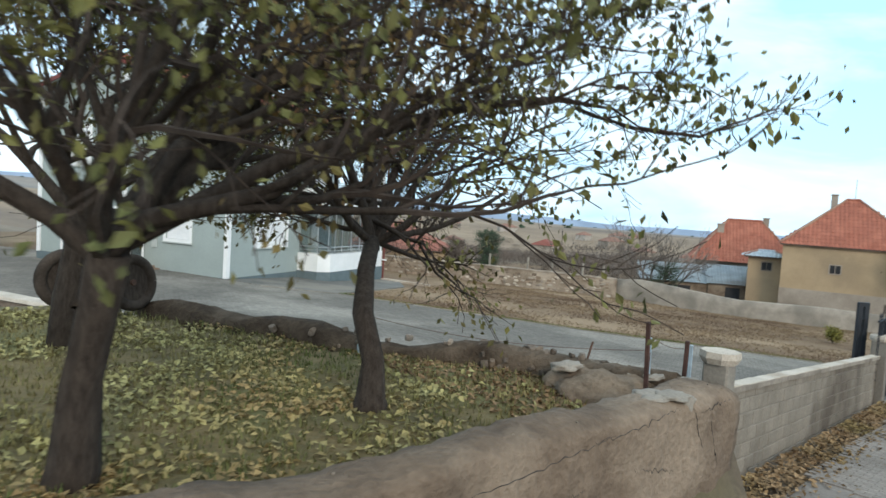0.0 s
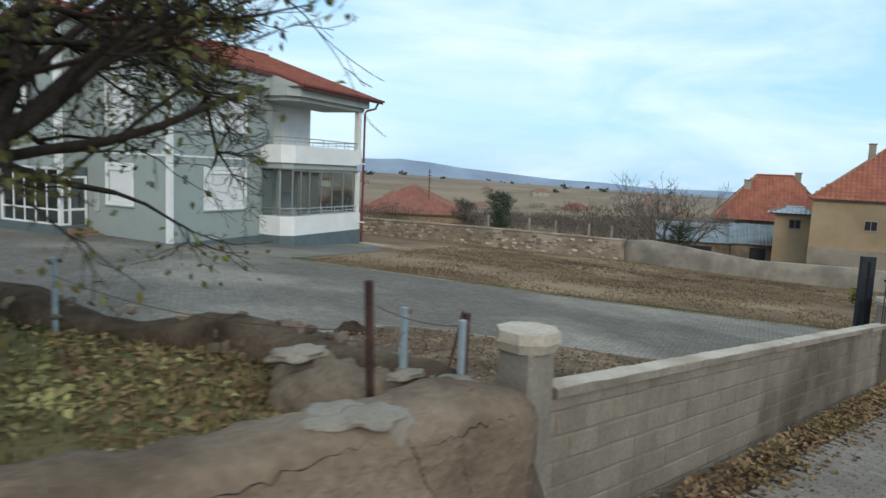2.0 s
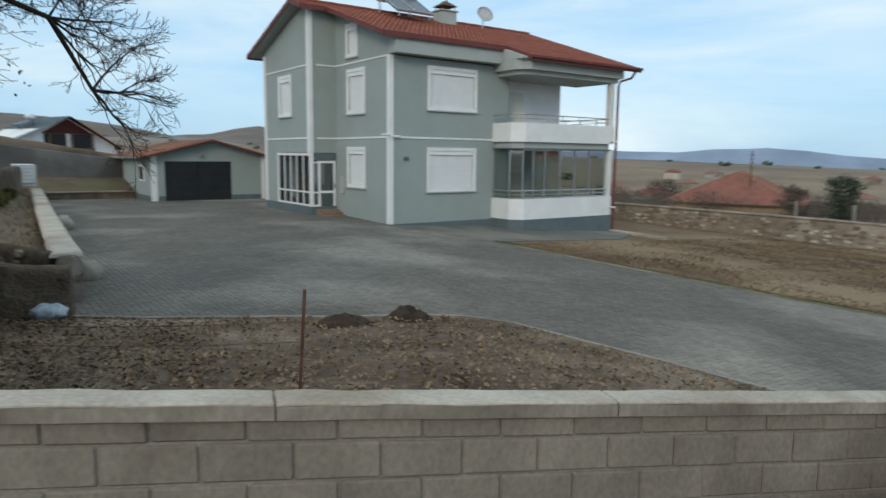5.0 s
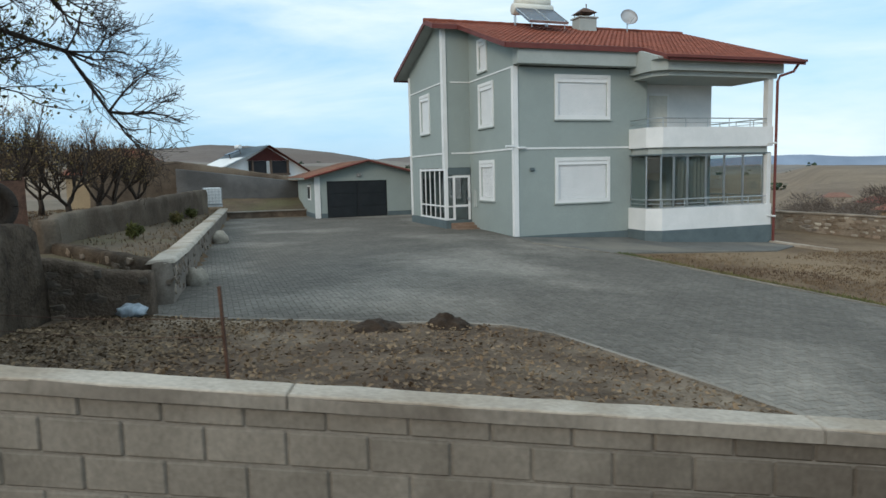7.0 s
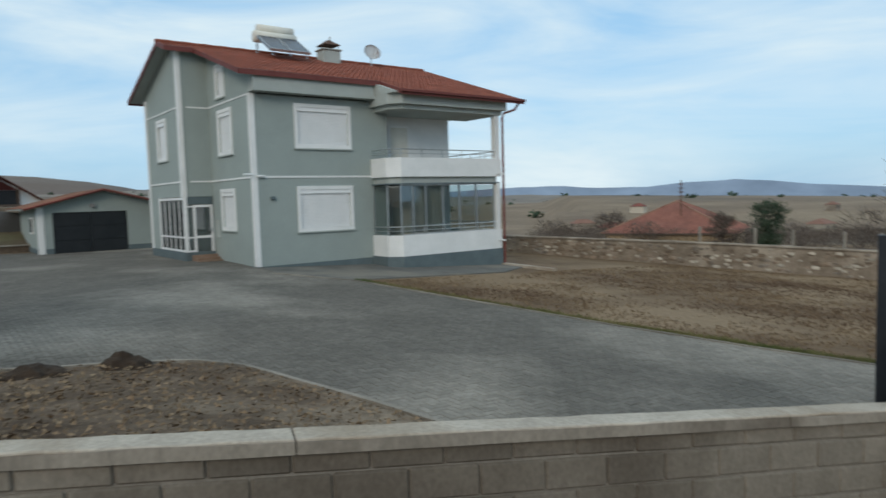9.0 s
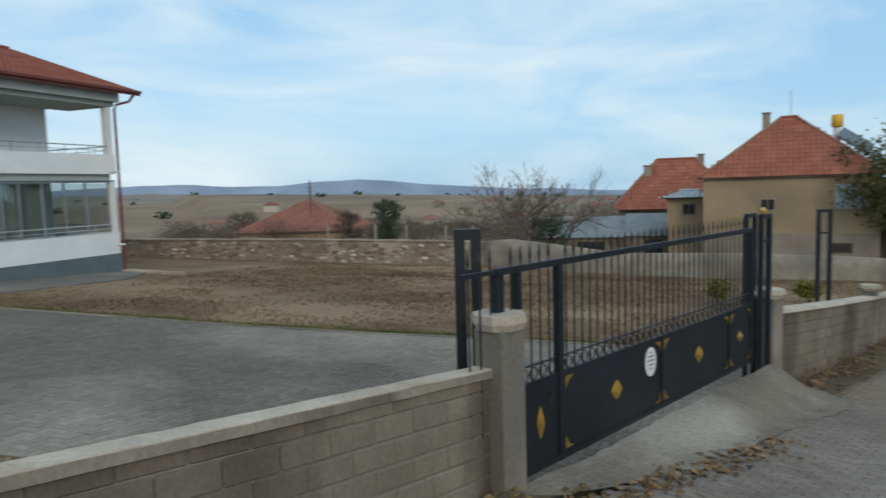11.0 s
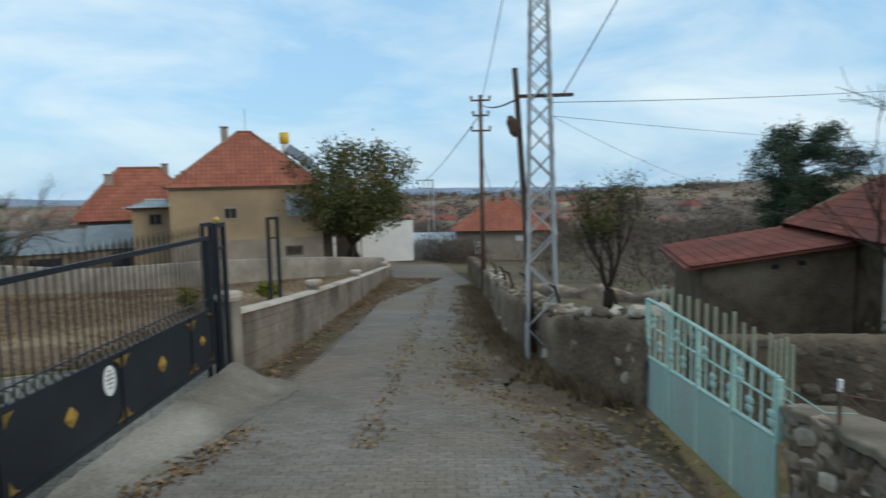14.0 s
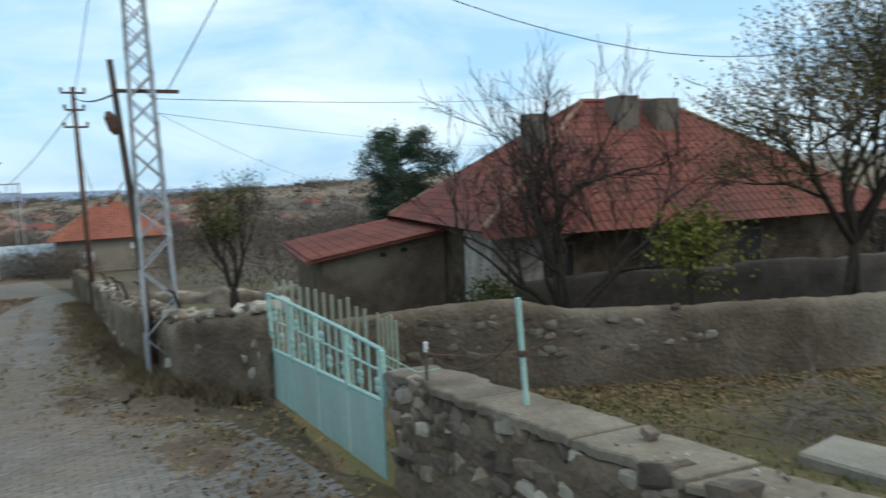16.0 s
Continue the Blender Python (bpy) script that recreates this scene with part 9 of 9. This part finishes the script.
for x, y, z, rx, ry, rz in ((5.66, 3.84, 1.975, 0.2, 0.17, 0.03), (5.76, 3.72, 1.9, 0.1, 0.05, 0.1), (6.32, 4.12, 1.975, 0.2, 0.12, 0.03), (5.45, 3.86, 1.97, 0.24, 0.1, 0.025), (5.85, 5.4, 1.885, 0.24, 0.15, 0.05), (6.29, 4.8, 1.9, 0.13, 0.09, 0.03), (6.2, 4.42, 1.955, 0.15, 0.07, 0.03), (5.52, 4.0, 1.97, 0.2, 0.14, 0.025)):
    bm = bmesh.new()
    bmesh.ops.create_icosphere(bm, subdivisions=3, radius=1)
    for v in bm.verts:
        q = v.co.copy()
        v.co = Vector((q.x * rx, q.y * ry, q.z * rz)) * (1 + 0.45 * noise.noise(q * 1.8 + Vector((x, 0, 0))))
    ob = mesh_object("cement_patch", bm, patch_m, True)
    ob.parent = mud
    ob.location = (x, y, z)


from mathutils.bvhtree import BVHTree
mud_tree = BVHTree.FromPolygons([v.co for v in mud.data.vertices], [tuple(p.vertices) for p in mud.data.polygons])


def crack(x0, z0, x1, z1, seed, w=0.005, side=False):
    """A dark gaping crack that wanders over the wall's road face."""
    r5 = random.Random(seed)
    pts = []
    n = 26
    for k in range(n + 1):
        x = x0 + (x1 - x0) * k / n
        z = z0 + (z1 - z0) * k / n + 0.035 * noise.noise((k * 0.45, seed, 0)) + 0.012 * r5.gauss(0, 1)
        hit = mud_tree.ray_cast(Vector((x, 1.0, z)), Vector((0, 1, 0)))
        if hit[0]:
            pts.append(hit[0] - Vector((0, 0.001, 0)))
    if len(pts) > 4:
        bm = tube(bmesh.new(), pts, [w * (0.35 + 0.65 * abs(math.sin(k * 1.7 + seed))) * (0.3 + 0.7 * math.sin(math.pi * (k + 0.5) / len(pts))) for k in range(len(pts))], 4)
        ob = mesh_object("crack", bm, M["dark_void"])
        ob.parent = mud


for q in ((2.6, 1.62, 4.6, 1.80, 1), (4.3, 1.78, 5.6, 1.90, 2), (5.75, 1.93, 6.0, 1.45, 3), (5.9, 1.82, 6.55, 1.86, 4), (0.6, 1.5, 2.8, 1.66, 5), (4.9, 1.45, 5.6, 1.30, 6), (6.15, 1.7, 6.3, 1.2, 7), (3.6, 1.35, 4.2, 1.42, 8)):
    crack(*q[:4], q[4])

# crumbs and small stones on the mud wall's top
spots = [(x, lerp_line(((0.5, 3.62), (4.0, 3.82), (6.68, 4.0)), x) + random.uniform(-0.2, 0.2), 1.95 + 0.06 * smoothstep(4.6, 5.4, x) + 0.04 * math.sin(x * 2.1) - 0.13 * smoothstep(6.2, 6.7, x) - 0.012, random.uniform(0.008, 0.02), random.random() < 0.05, random.uniform(0, 90)) for x in [random.uniform(2.0, 6.6) for _ in range(26)]]
stones_on("stone", spots, mud)
# rubble showing in the bank round the orchard
bank_ob = [o for o in scene.objects if o.name.startswith("earth_bank")][0]
line = (((6.45, 4.35), (6.3, 5.3), (6.1, 6.15), (5.65, 6.9), (4.75, 7.9), (3.75, 9.7), (2.9, 11.3)))
spots = []
for k in range(120):
    i = random.choice((0, 0, 1, 1, 2, 2, 3, 4))
    f = random.random()
    x, y = line[i][0] + (line[i + 1][0] - line[i][0]) * f, line[i][1] + (line[i + 1][1] - line[i][1]) * f
    off = random.choice((-0.25, -0.22, 0.0, 0.2, 0.25))
    z = 1.85 + 0.1 * smoothstep(7.5, 5.0, y) + random.uniform(-0.03, 0.02) if off == 0.0 else random.uniform(1.35, 1.85)
    spots.append((x + off, y + off * 0.4, z - 0.02, random.uniform(0.03, 0.075), False, random.uniform(0, 90)))
stones_on("stone", spots, bank_ob)


def dirt_patch(x, y, rx, ry, turn, seed):
    """A thin irregular skin of dirt over the pavers."""
    bm = bmesh.new()
    n = 40
    c = bm.verts.new((x, y, road_z(x) + 0.045))
    ring = []
    for k in range(n):
        a = 2 * math.pi * k / n
        q = 1 + 0.45 * noise.noise((math.cos(a) * 1.6 + seed, math.sin(a) * 1.6, seed)) + 0.2 * noise.noise((math.cos(a) * 6 + seed, math.sin(a) * 6, seed))
        u, w = rx * q * math.cos(a), ry * q * math.sin(a)
        px, py = x + u * math.cos(turn) - w * math.sin(turn), y + u * math.sin(turn) + w * math.cos(turn)
        ring.append(bm.verts.new((px, py, road_z(px) + 0.03)))
    for k in range(n):
        bm.faces.new((c, ring[k], ring[(k + 1) % n]))
    tagged(mesh_object("dirt_patch", bm, M["bank_top"], True), "thin patch of brown dirt over the pavers", "dirt", kind="structure")


for k, (x, y, rx, ry) in enumerate(((26.2, 3.6, 1.6, 0.55), (23.6, 2.5, 1.2, 0.5), (21.5, 1.9, 0.9, 0.45), (30.5, 4.5, 2.2, 0.4), (19.4, 1.2, 0.9, 0.3), (24.8, 3.7, 0.6, 0.25), (35.5, 5.5, 2.5, 0.4))):
    dirt_patch(x, y, rx, ry, 0.25, k * 2.3)
spots = []
for k in range(1100):
    x = rng.uniform(19, 30)
    spots.append((x, lerp_line(ROAD_R, x) + 0.15 + abs(rng.gauss(0, 0.6)), road_z(x) + 0.04))
for k in range(650):
    x = 21 + 24 * rng.random() ** 1.4
    spots.append((x, 4.7 + 0.178 * (x - 23.7) + rng.gauss(0, 0.13), road_z(x) + 0.038))
scatter_cards("patch_leaves", spots, rng, 0.05, M["leaf_litter"], "brown leaves and crumbs on the dirty paving")
# thin dry grass of the upper garden and orchard beyond
spots = []
while len(spots) < 7000:
    y = 13 + 32 * rng.random()
    x = lerp_line(RETAIN, y) - 0.4 - 14 * rng.random() ** 1.5
    if x > lerp_line(RETAIN, y) - 4.2 and rng.random() < 0.75:
        continue
    spots.append((x, y, land(x, y)))
scatter_blades("upper_grass", spots, rng, 0.13, M["straw"], "thin dry grass of the upper garden", 0.016)
# field stones of the retaining wall
for name, line, n, off, top in (("retaining_wall", ((4.02, 13.7), (2.52, 16.5), (-1.65, 24.3)), 150, 0.15, 0.68), ("orchard_wall_stub", ((2.5, 12.08), (3.1, 12.32), (4.45, 12.74)), 48, 0.125, 0.85), ("terrace_wall", ((-0.5, 16.17), (1.9, 14.95), (3.7, 13.98)), 50, 0.11, 0.82)):
    wall = [o for o in scene.objects if o.name == name][0]
    spots = []
    for k in range(n):
        i = random.randrange(len(line) - 1)
        a, b = Vector((*line[i], 0)), Vector((*line[i + 1], 0))
        d = (b - a).normalized()
        r = random.uniform(0.06, 0.13)
        p = a.lerp(b, random.random()) + Vector((d.y, -d.x, 0)) * off
        spots.append((p.x, p.y, 0.05 + (top - 0.05) * random.randrange(7) / 6 + random.uniform(-0.03, 0.03), r, False, math.degrees(math.atan2(d.y, d.x)) + random.uniform(-6, 6)))
    stones_on("stone", spots, wall)
back_wall = [o for o in scene.objects if o.name.startswith("garden_back_wall")][0]
spots = []
for k in range(90):
    y = 0.2 - 6.5 * random.random() ** 1.3
    x = lerp_line(((-9.4, 22.0), (-5.7, 22.8), (-3.6, 23.4), (-1.2, 24.2), (0.2, 24.6)), y) - 0.15
    spots.append((x, y, random.uniform(-0.75, 0.02), random.uniform(0.04, 0.10), random.random() < 0.03, 70 + random.uniform(-15, 15)))
stones_on("stone", spots, back_wall)
# ragged grass where the field meets the drive
spots = []
for k in range(5200):
    i = rng.randrange(len(KERB) - 2)
    f = rng.random()
    x, y = KERB[i][0] + (KERB[i + 1][0] - KERB[i][0]) * f, KERB[i][1] + (KERB[i + 1][1] - KERB[i][1]) * f
    o = 0.04 + abs(rng.gauss(0, 0.16))
    spots.append((x + o * 0.7, y + o * 0.7, yard_z(x)))
scatter_blades("kerb_grass", spots, rng, 0.1, M["grass_blade"], "ragged faded grass along the drive's edging", 0.014)

# ---- pieces: blocks of the road wall ----
bw = tagged(new("block_wall"), "pale grey concrete block wall with cement coping", "wall", kind="structure")
bw.matrix_basis = BLOCK_WALL
SLOPE = -0.0925


def shear_box(x0, x1, y0, y1, z0, z1, bev):
    bm = boxes((x0, x1, y0, y1, z0, z1), bev=bev)
    for v in bm.verts:
        v.co.z += SLOPE * v.co.x
    return bm


part("wall_core", shear_box(0.0, WALL_LEN, 0.028, 0.13, -0.1, 1.72, 0), M["mortar"], bw, "mortar core of the wall")
x = 0.12
n = 0
while x < WALL_LEN - 0.05:
    x1 = min(WALL_LEN, x + random.choice((2.0, 2.6, 1.7, 3.1)))
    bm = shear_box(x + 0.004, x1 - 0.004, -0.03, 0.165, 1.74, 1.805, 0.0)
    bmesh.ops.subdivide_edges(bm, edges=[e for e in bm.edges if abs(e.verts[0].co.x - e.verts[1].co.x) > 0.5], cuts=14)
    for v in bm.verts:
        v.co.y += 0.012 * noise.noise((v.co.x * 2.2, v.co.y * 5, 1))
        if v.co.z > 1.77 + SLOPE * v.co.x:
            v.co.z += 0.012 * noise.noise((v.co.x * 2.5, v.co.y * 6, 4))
    part("coping_slab", bm, M["coping_side"], bw, "stained grey cement coping with shade put into its sides")
    # paler layer added so the top reads brighter than the sides
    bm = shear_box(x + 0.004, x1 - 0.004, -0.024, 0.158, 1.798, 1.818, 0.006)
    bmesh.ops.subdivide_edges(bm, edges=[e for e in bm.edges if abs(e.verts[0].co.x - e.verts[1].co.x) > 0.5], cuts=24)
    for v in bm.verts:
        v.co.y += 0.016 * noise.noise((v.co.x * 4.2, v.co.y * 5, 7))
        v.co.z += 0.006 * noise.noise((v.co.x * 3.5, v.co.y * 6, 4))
    part("coping_pale_top", bm, M["coping"], bw, "thin rough top layer added to lighten the coping's top")
    x = x1
    n += 1
shapes = {}
for row in range(7):
    z1 = 1.73 - (0.0 if row == 0 else 0.115 + 0.19 * (row - 1))
    h = 0.103 if row == 0 else 0.178
    x = 0.0
    first = True
    while x < WALL_LEN - 0.06:
        L = 0.2 if (first and row % 2) else 0.4
        L = min(L, WALL_LEN - x)
        first = False
        key = (round(L, 2), h)
        if key not in shapes:
            bm = shear_box(0.003, L - 0.003, 0.012, 0.14, -h, 0.0, 0.011)
            me = bpy.data.meshes.new("block")
            bm.to_mesh(me)
            bm.free()
            me.materials.append(M["block"])
            shapes[key] = me
        ob = new("block", shapes[key])
        ob.parent = bw
        ob.location = (x, random.uniform(-0.004, 0.004), z1 + SLOPE * x + random.uniform(-0.003, 0.003))
        x += L


# ---- pieces: blocks of the wall beyond the gate ----
far_wall = [o for o in scene.objects if o.name.startswith("block_wall_far")][0]
FAR_LINE = ((24.25, 7.62), (26.7, 7.98), (30.7, 8.7), (33.7, 9.28), (42.0, 10.85))
bm = boxes((0.002, 0.398, 0.0, 0.03, -0.181, 0.0), bev=0.005)
for v in bm.verts:
    v.co.z -= 0.1 * v.co.x
far_me = bpy.data.meshes.new("block")
bm.to_mesh(far_me)
bm.free()
far_me.materials.append(M["block"])
for (xa, ya), (xb, yb) in zip(FAR_LINE, FAR_LINE[1:]):
    d = Vector((xb - xa, yb - ya, 0))
    n = int(d.length / 0.4)
    d.normalize()
    yaw = math.degrees(math.atan2(d.y, d.x))
    for row in range(7 if xa < 33 else 6):
        for i in range(n):
            s = 0.4 * i + (0.2 if row % 2 else 0.0)
            p = Vector((xa, ya, 0)) + d * s + Vector((d.y, -d.x, 0)) * 0.118
            z = wall_top_left(p.x) - 0.07 - 0.19 * row
            if z < road_z(p.x) or (xa > 33 and i > 11):
                continue
            ob = new("block", far_me)
            ob.parent = far_wall
            ob.matrix_basis = pose(p.x, p.y, z + random.uniform(-0.003, 0.003), 0, 0, yaw)


# ---- pieces: road pavers ----
def paver_field():
    """Worn rectangular pavers set across the road; the nearest stretch piece by piece, the rest joined."""
    w, h, gap = 0.20, 0.10, 0.005
    d = Vector((0.983, 0.185, 0)).normalized()
    s = Vector((-d.y, d.x, 0))
    me = bpy.data.meshes.new("paver")
    bm = boxes((gap / 2, h - gap / 2, gap / 2, w - gap / 2, -0.04, 0.0), bev=0.006)
    bm.to_mesh(me)
    bm.free()
    me.materials.append(M["road_pave"])
    verts, faces = [], []
    o = Vector((8.0, -1.5, 0))
    count = 0
    yaw = math.degrees(math.atan2(d.y, d.x))
    r3 = random.Random(12)
    for i in range(0, 235):
        for j in range(-14, 34):
            p = o + d * (i * h) + s * (j * w + (w / 2 if i % 2 else 0))
            x, y = p.x, p.y
            if x < 9 or x > 31 or y > lerp_line(ROAD_L, x) - 0.05 or y < lerp_line(ROAD_R, x) - 0.02:
                continue
            z = road_z(x) + 0.032 + r3.uniform(-0.003, 0.002)
            if 16.9 < x < 18.3 and 1.3 < y < 4.6 and count < 300:
                ob = new("paver", me)
                ob.parent = road
                ob.matrix_basis = pose(x, y, z, 0, 5.1, yaw)
                count += 1
                continue
            k = len(verts)
            a0, a1, b0, b1 = gap / 2, h - gap / 2, gap / 2, w - gap / 2
            q = [p + d * a + s * b for a, b in ((a0, b0), (a1, b0), (a1, b1), (a0, b1))]
            c = 0.006
            qi = [p + d * a + s * b for a, b in ((a0 + c, b0 + c), (a1 - c, b0 + c), (a1 - c, b1 - c), (a0 + c, b1 - c))]
            dz = z - road_z(x)
            verts += [Vector((v.x, v.y, road_z(v.x) + dz - 0.006)) for v in q] + [Vector((v.x, v.y, road_z(v.x) + dz)) for v in qi] + [Vector((v.x, v.y, road_z(v.x) - 0.01)) for v in q]
            faces.append((k + 4, k + 5, k + 6, k + 7))
            for e in range(4):
                f = (e + 1) % 4
                faces.append((k + e, k + f, k + 4 + f, k + 4 + e))
                faces.append((k + 8 + e, k + 8 + f, k + f, k + e))
    m2 = bpy.data.meshes.new("pavers")
    m2.from_pydata(verts, [], faces)
    m2.materials.append(M["road_pave"])
    ob = new("pavers", m2)
    ob.parent = road
    tagged(ob, "worn grey concrete pavers", kind="stuff")


paver_field()


# ---- pieces: stones of the field wall ----
def face_stones():
    r4 = random.Random(8)
    wall = [o for o in scene.objects if o.name.startswith("field_stone_wall")][0]
    line = ((19.5, 43.2), (23.2, 40.4), (28.6, 36.3), (32.4, 33.2), (37.1, 30.3))
    ztop = ((19, 0.15), (23.2, 0.0), (31.1, -0.27), (37.2, -0.62))
    n = 0
    while n < 300:
        x = r4.uniform(20.5, 37.0)
        y = lerp_line(line, x)
        z = r4.uniform(yard_z(x) + 0.05, lerp_line(ztop, x) - 0.12)
        ob = new("stone", r4.choice(STONES_PALE[:2] + STONES_TAN))
        ob.parent = wall
        r = r4.uniform(0.06, 0.135)
        ob.matrix_basis = pose(x - 0.13, y - 0.17, z, 0, 0, -37) @ Matrix.Diagonal((r * 1.3, r * 0.6, r * 0.85, 1))
        n += 1


face_stones()
lumpy_wall("field_wall_cap", ((19.5, 43.2), (23.2, 40.4), (28.6, 36.3), (32.4, 33.2), (37.1, 30.3)), 0.5, lambda x, y: lerp_line(((19, 0.13), (23.2, -0.02), (31.1, -0.29), (37.2, -0.64)), x),
           lambda x, y: lerp_line(((19, 0.2), (23.2, 0.05), (31.1, -0.22), (37.2, -0.57)), x), M["field_stone"], "cement cap on the field's stone wall", 33, 0.5, 0.02, 2)
lumpy_wall("retaining_wall_cap", ((4.02, 13.68), (2.52, 16.5), (-1.65, 24.3), (-9.75, 39.6)), 0.48, lambda x, y: lerp_line(((13.7, 0.88), (16.5, 0.79), (25, 0.72), (39.6, 0.64)), y), lambda x, y: lerp_line(((13.7, 0.96), (16.5, 0.87), (25, 0.8), (39.6, 0.72)), y), M["coping"], "pale cement cap on the retaining wall", 6, 0.4, 0.02, 2)
lumpy_wall("orchard_rubble_wall", ((46.5, 5.2), (44.8, 0.5), (43.6, -4.0), (43.0, -9.0)), 0.6, lambda x, y: land(x, y) - 0.3, lambda x, y: land(x, y) + 0.5 + 0.1 * math.sin(y * 2.3), M["stone_dark"], "tumbled pale rubble wall beyond the roadside tree", 83, 0.35, 0.22, 4)


# ---- pieces: pavers of the drive ----
def inside_poly(poly, x, y):
    hit = False
    for (xa, ya), (xb, yb) in zip(poly, poly[1:] + poly[:1]):
        if (ya > y) != (yb > y) and x < xa + (xb - xa) * (y - ya) / (yb - ya):
            hit = not hit
    return hit


def drive_pavers():
    """Herringbone pavers over the whole drive; those before the gate piece by piece, the rest joined."""
    u, gap, c = 0.115, 0.006, 0.006
    a = radians(31.6)
    du, dv = Vector((math.cos(a), math.sin(a), 0)), Vector((-math.sin(a), math.cos(a), 0))
    o = Vector((8.0, 20.0, 0))
    r6 = random.Random(21)
    verts, faces, count = [], [], 0
    shapes = []
    for nx, ny in ((2, 1), (1, 2)):
        bm = boxes((gap / 2, nx * u - gap / 2, gap / 2, ny * u - gap / 2, -0.04, 0.0), bev=0.006)
        me = bpy.data.meshes.new("paver")
        bm.to_mesh(me)
        bm.free()
        me.materials.append(M["drive_pave"])
        shapes.append(me)
    for i in range(-210, 190):
        for j in range(-190, 240):
            kind = (i - j) % 4
            if kind not in (0, 3):
                continue
            p = o + du * (i * u) + dv * (j * u)
            nx, ny = (2, 1) if kind == 0 else (1, 2)
            m = p + du * (nx * u / 2) + dv * (ny * u / 2)
            if not (-10 < m.x < 27.2 and 6.8 < m.y < 42.1) or not inside_poly(DRIVE_POLY, m.x, m.y):
                continue
            z = 0.028 + r6.uniform(-0.004, 0.004)
            if 16.6 < m.x < 18.6 and 8.4 < m.y < 12.0 and count < 290:
                ob = new("paver", shapes[0 if kind == 0 else 1])
                ob.parent = driveway
                ob.matrix_basis = pose(p.x, p.y, yard_z(p.x) + z, 0, 0, 31.6) @ pose(0, 0, 0, 0, 3.3, 0) @ pose(0, 0, 0, 2.04, 0, 0)
                count += 1
                continue
            k = len(verts)
            for e, dz in ((gap / 2, -0.012), (gap / 2 + c, 0.0)):
                for x, y in ((e, e), (nx * u - e, e), (nx * u - e, ny * u - e), (e, ny * u - e)):
                    q = p + du * x + dv * y
                    verts.append((q.x, q.y, yard_z(q.x) + z + dz))
            faces.append((k + 4, k + 5, k + 6, k + 7))
            for e in range(4):
                f = (e + 1) % 4
                faces.append((k + e, k + f, k + 4 + f, k + 4 + e))
    me = bpy.data.meshes.new("pavers")
    me.from_pydata(verts, [], faces)
    me.materials.append(M["drive_pave"])
    ob = new("pavers", me)
    ob.parent = driveway
    tagged(ob, "grey interlocking concrete pavers", kind="stuff")


drive_pavers()
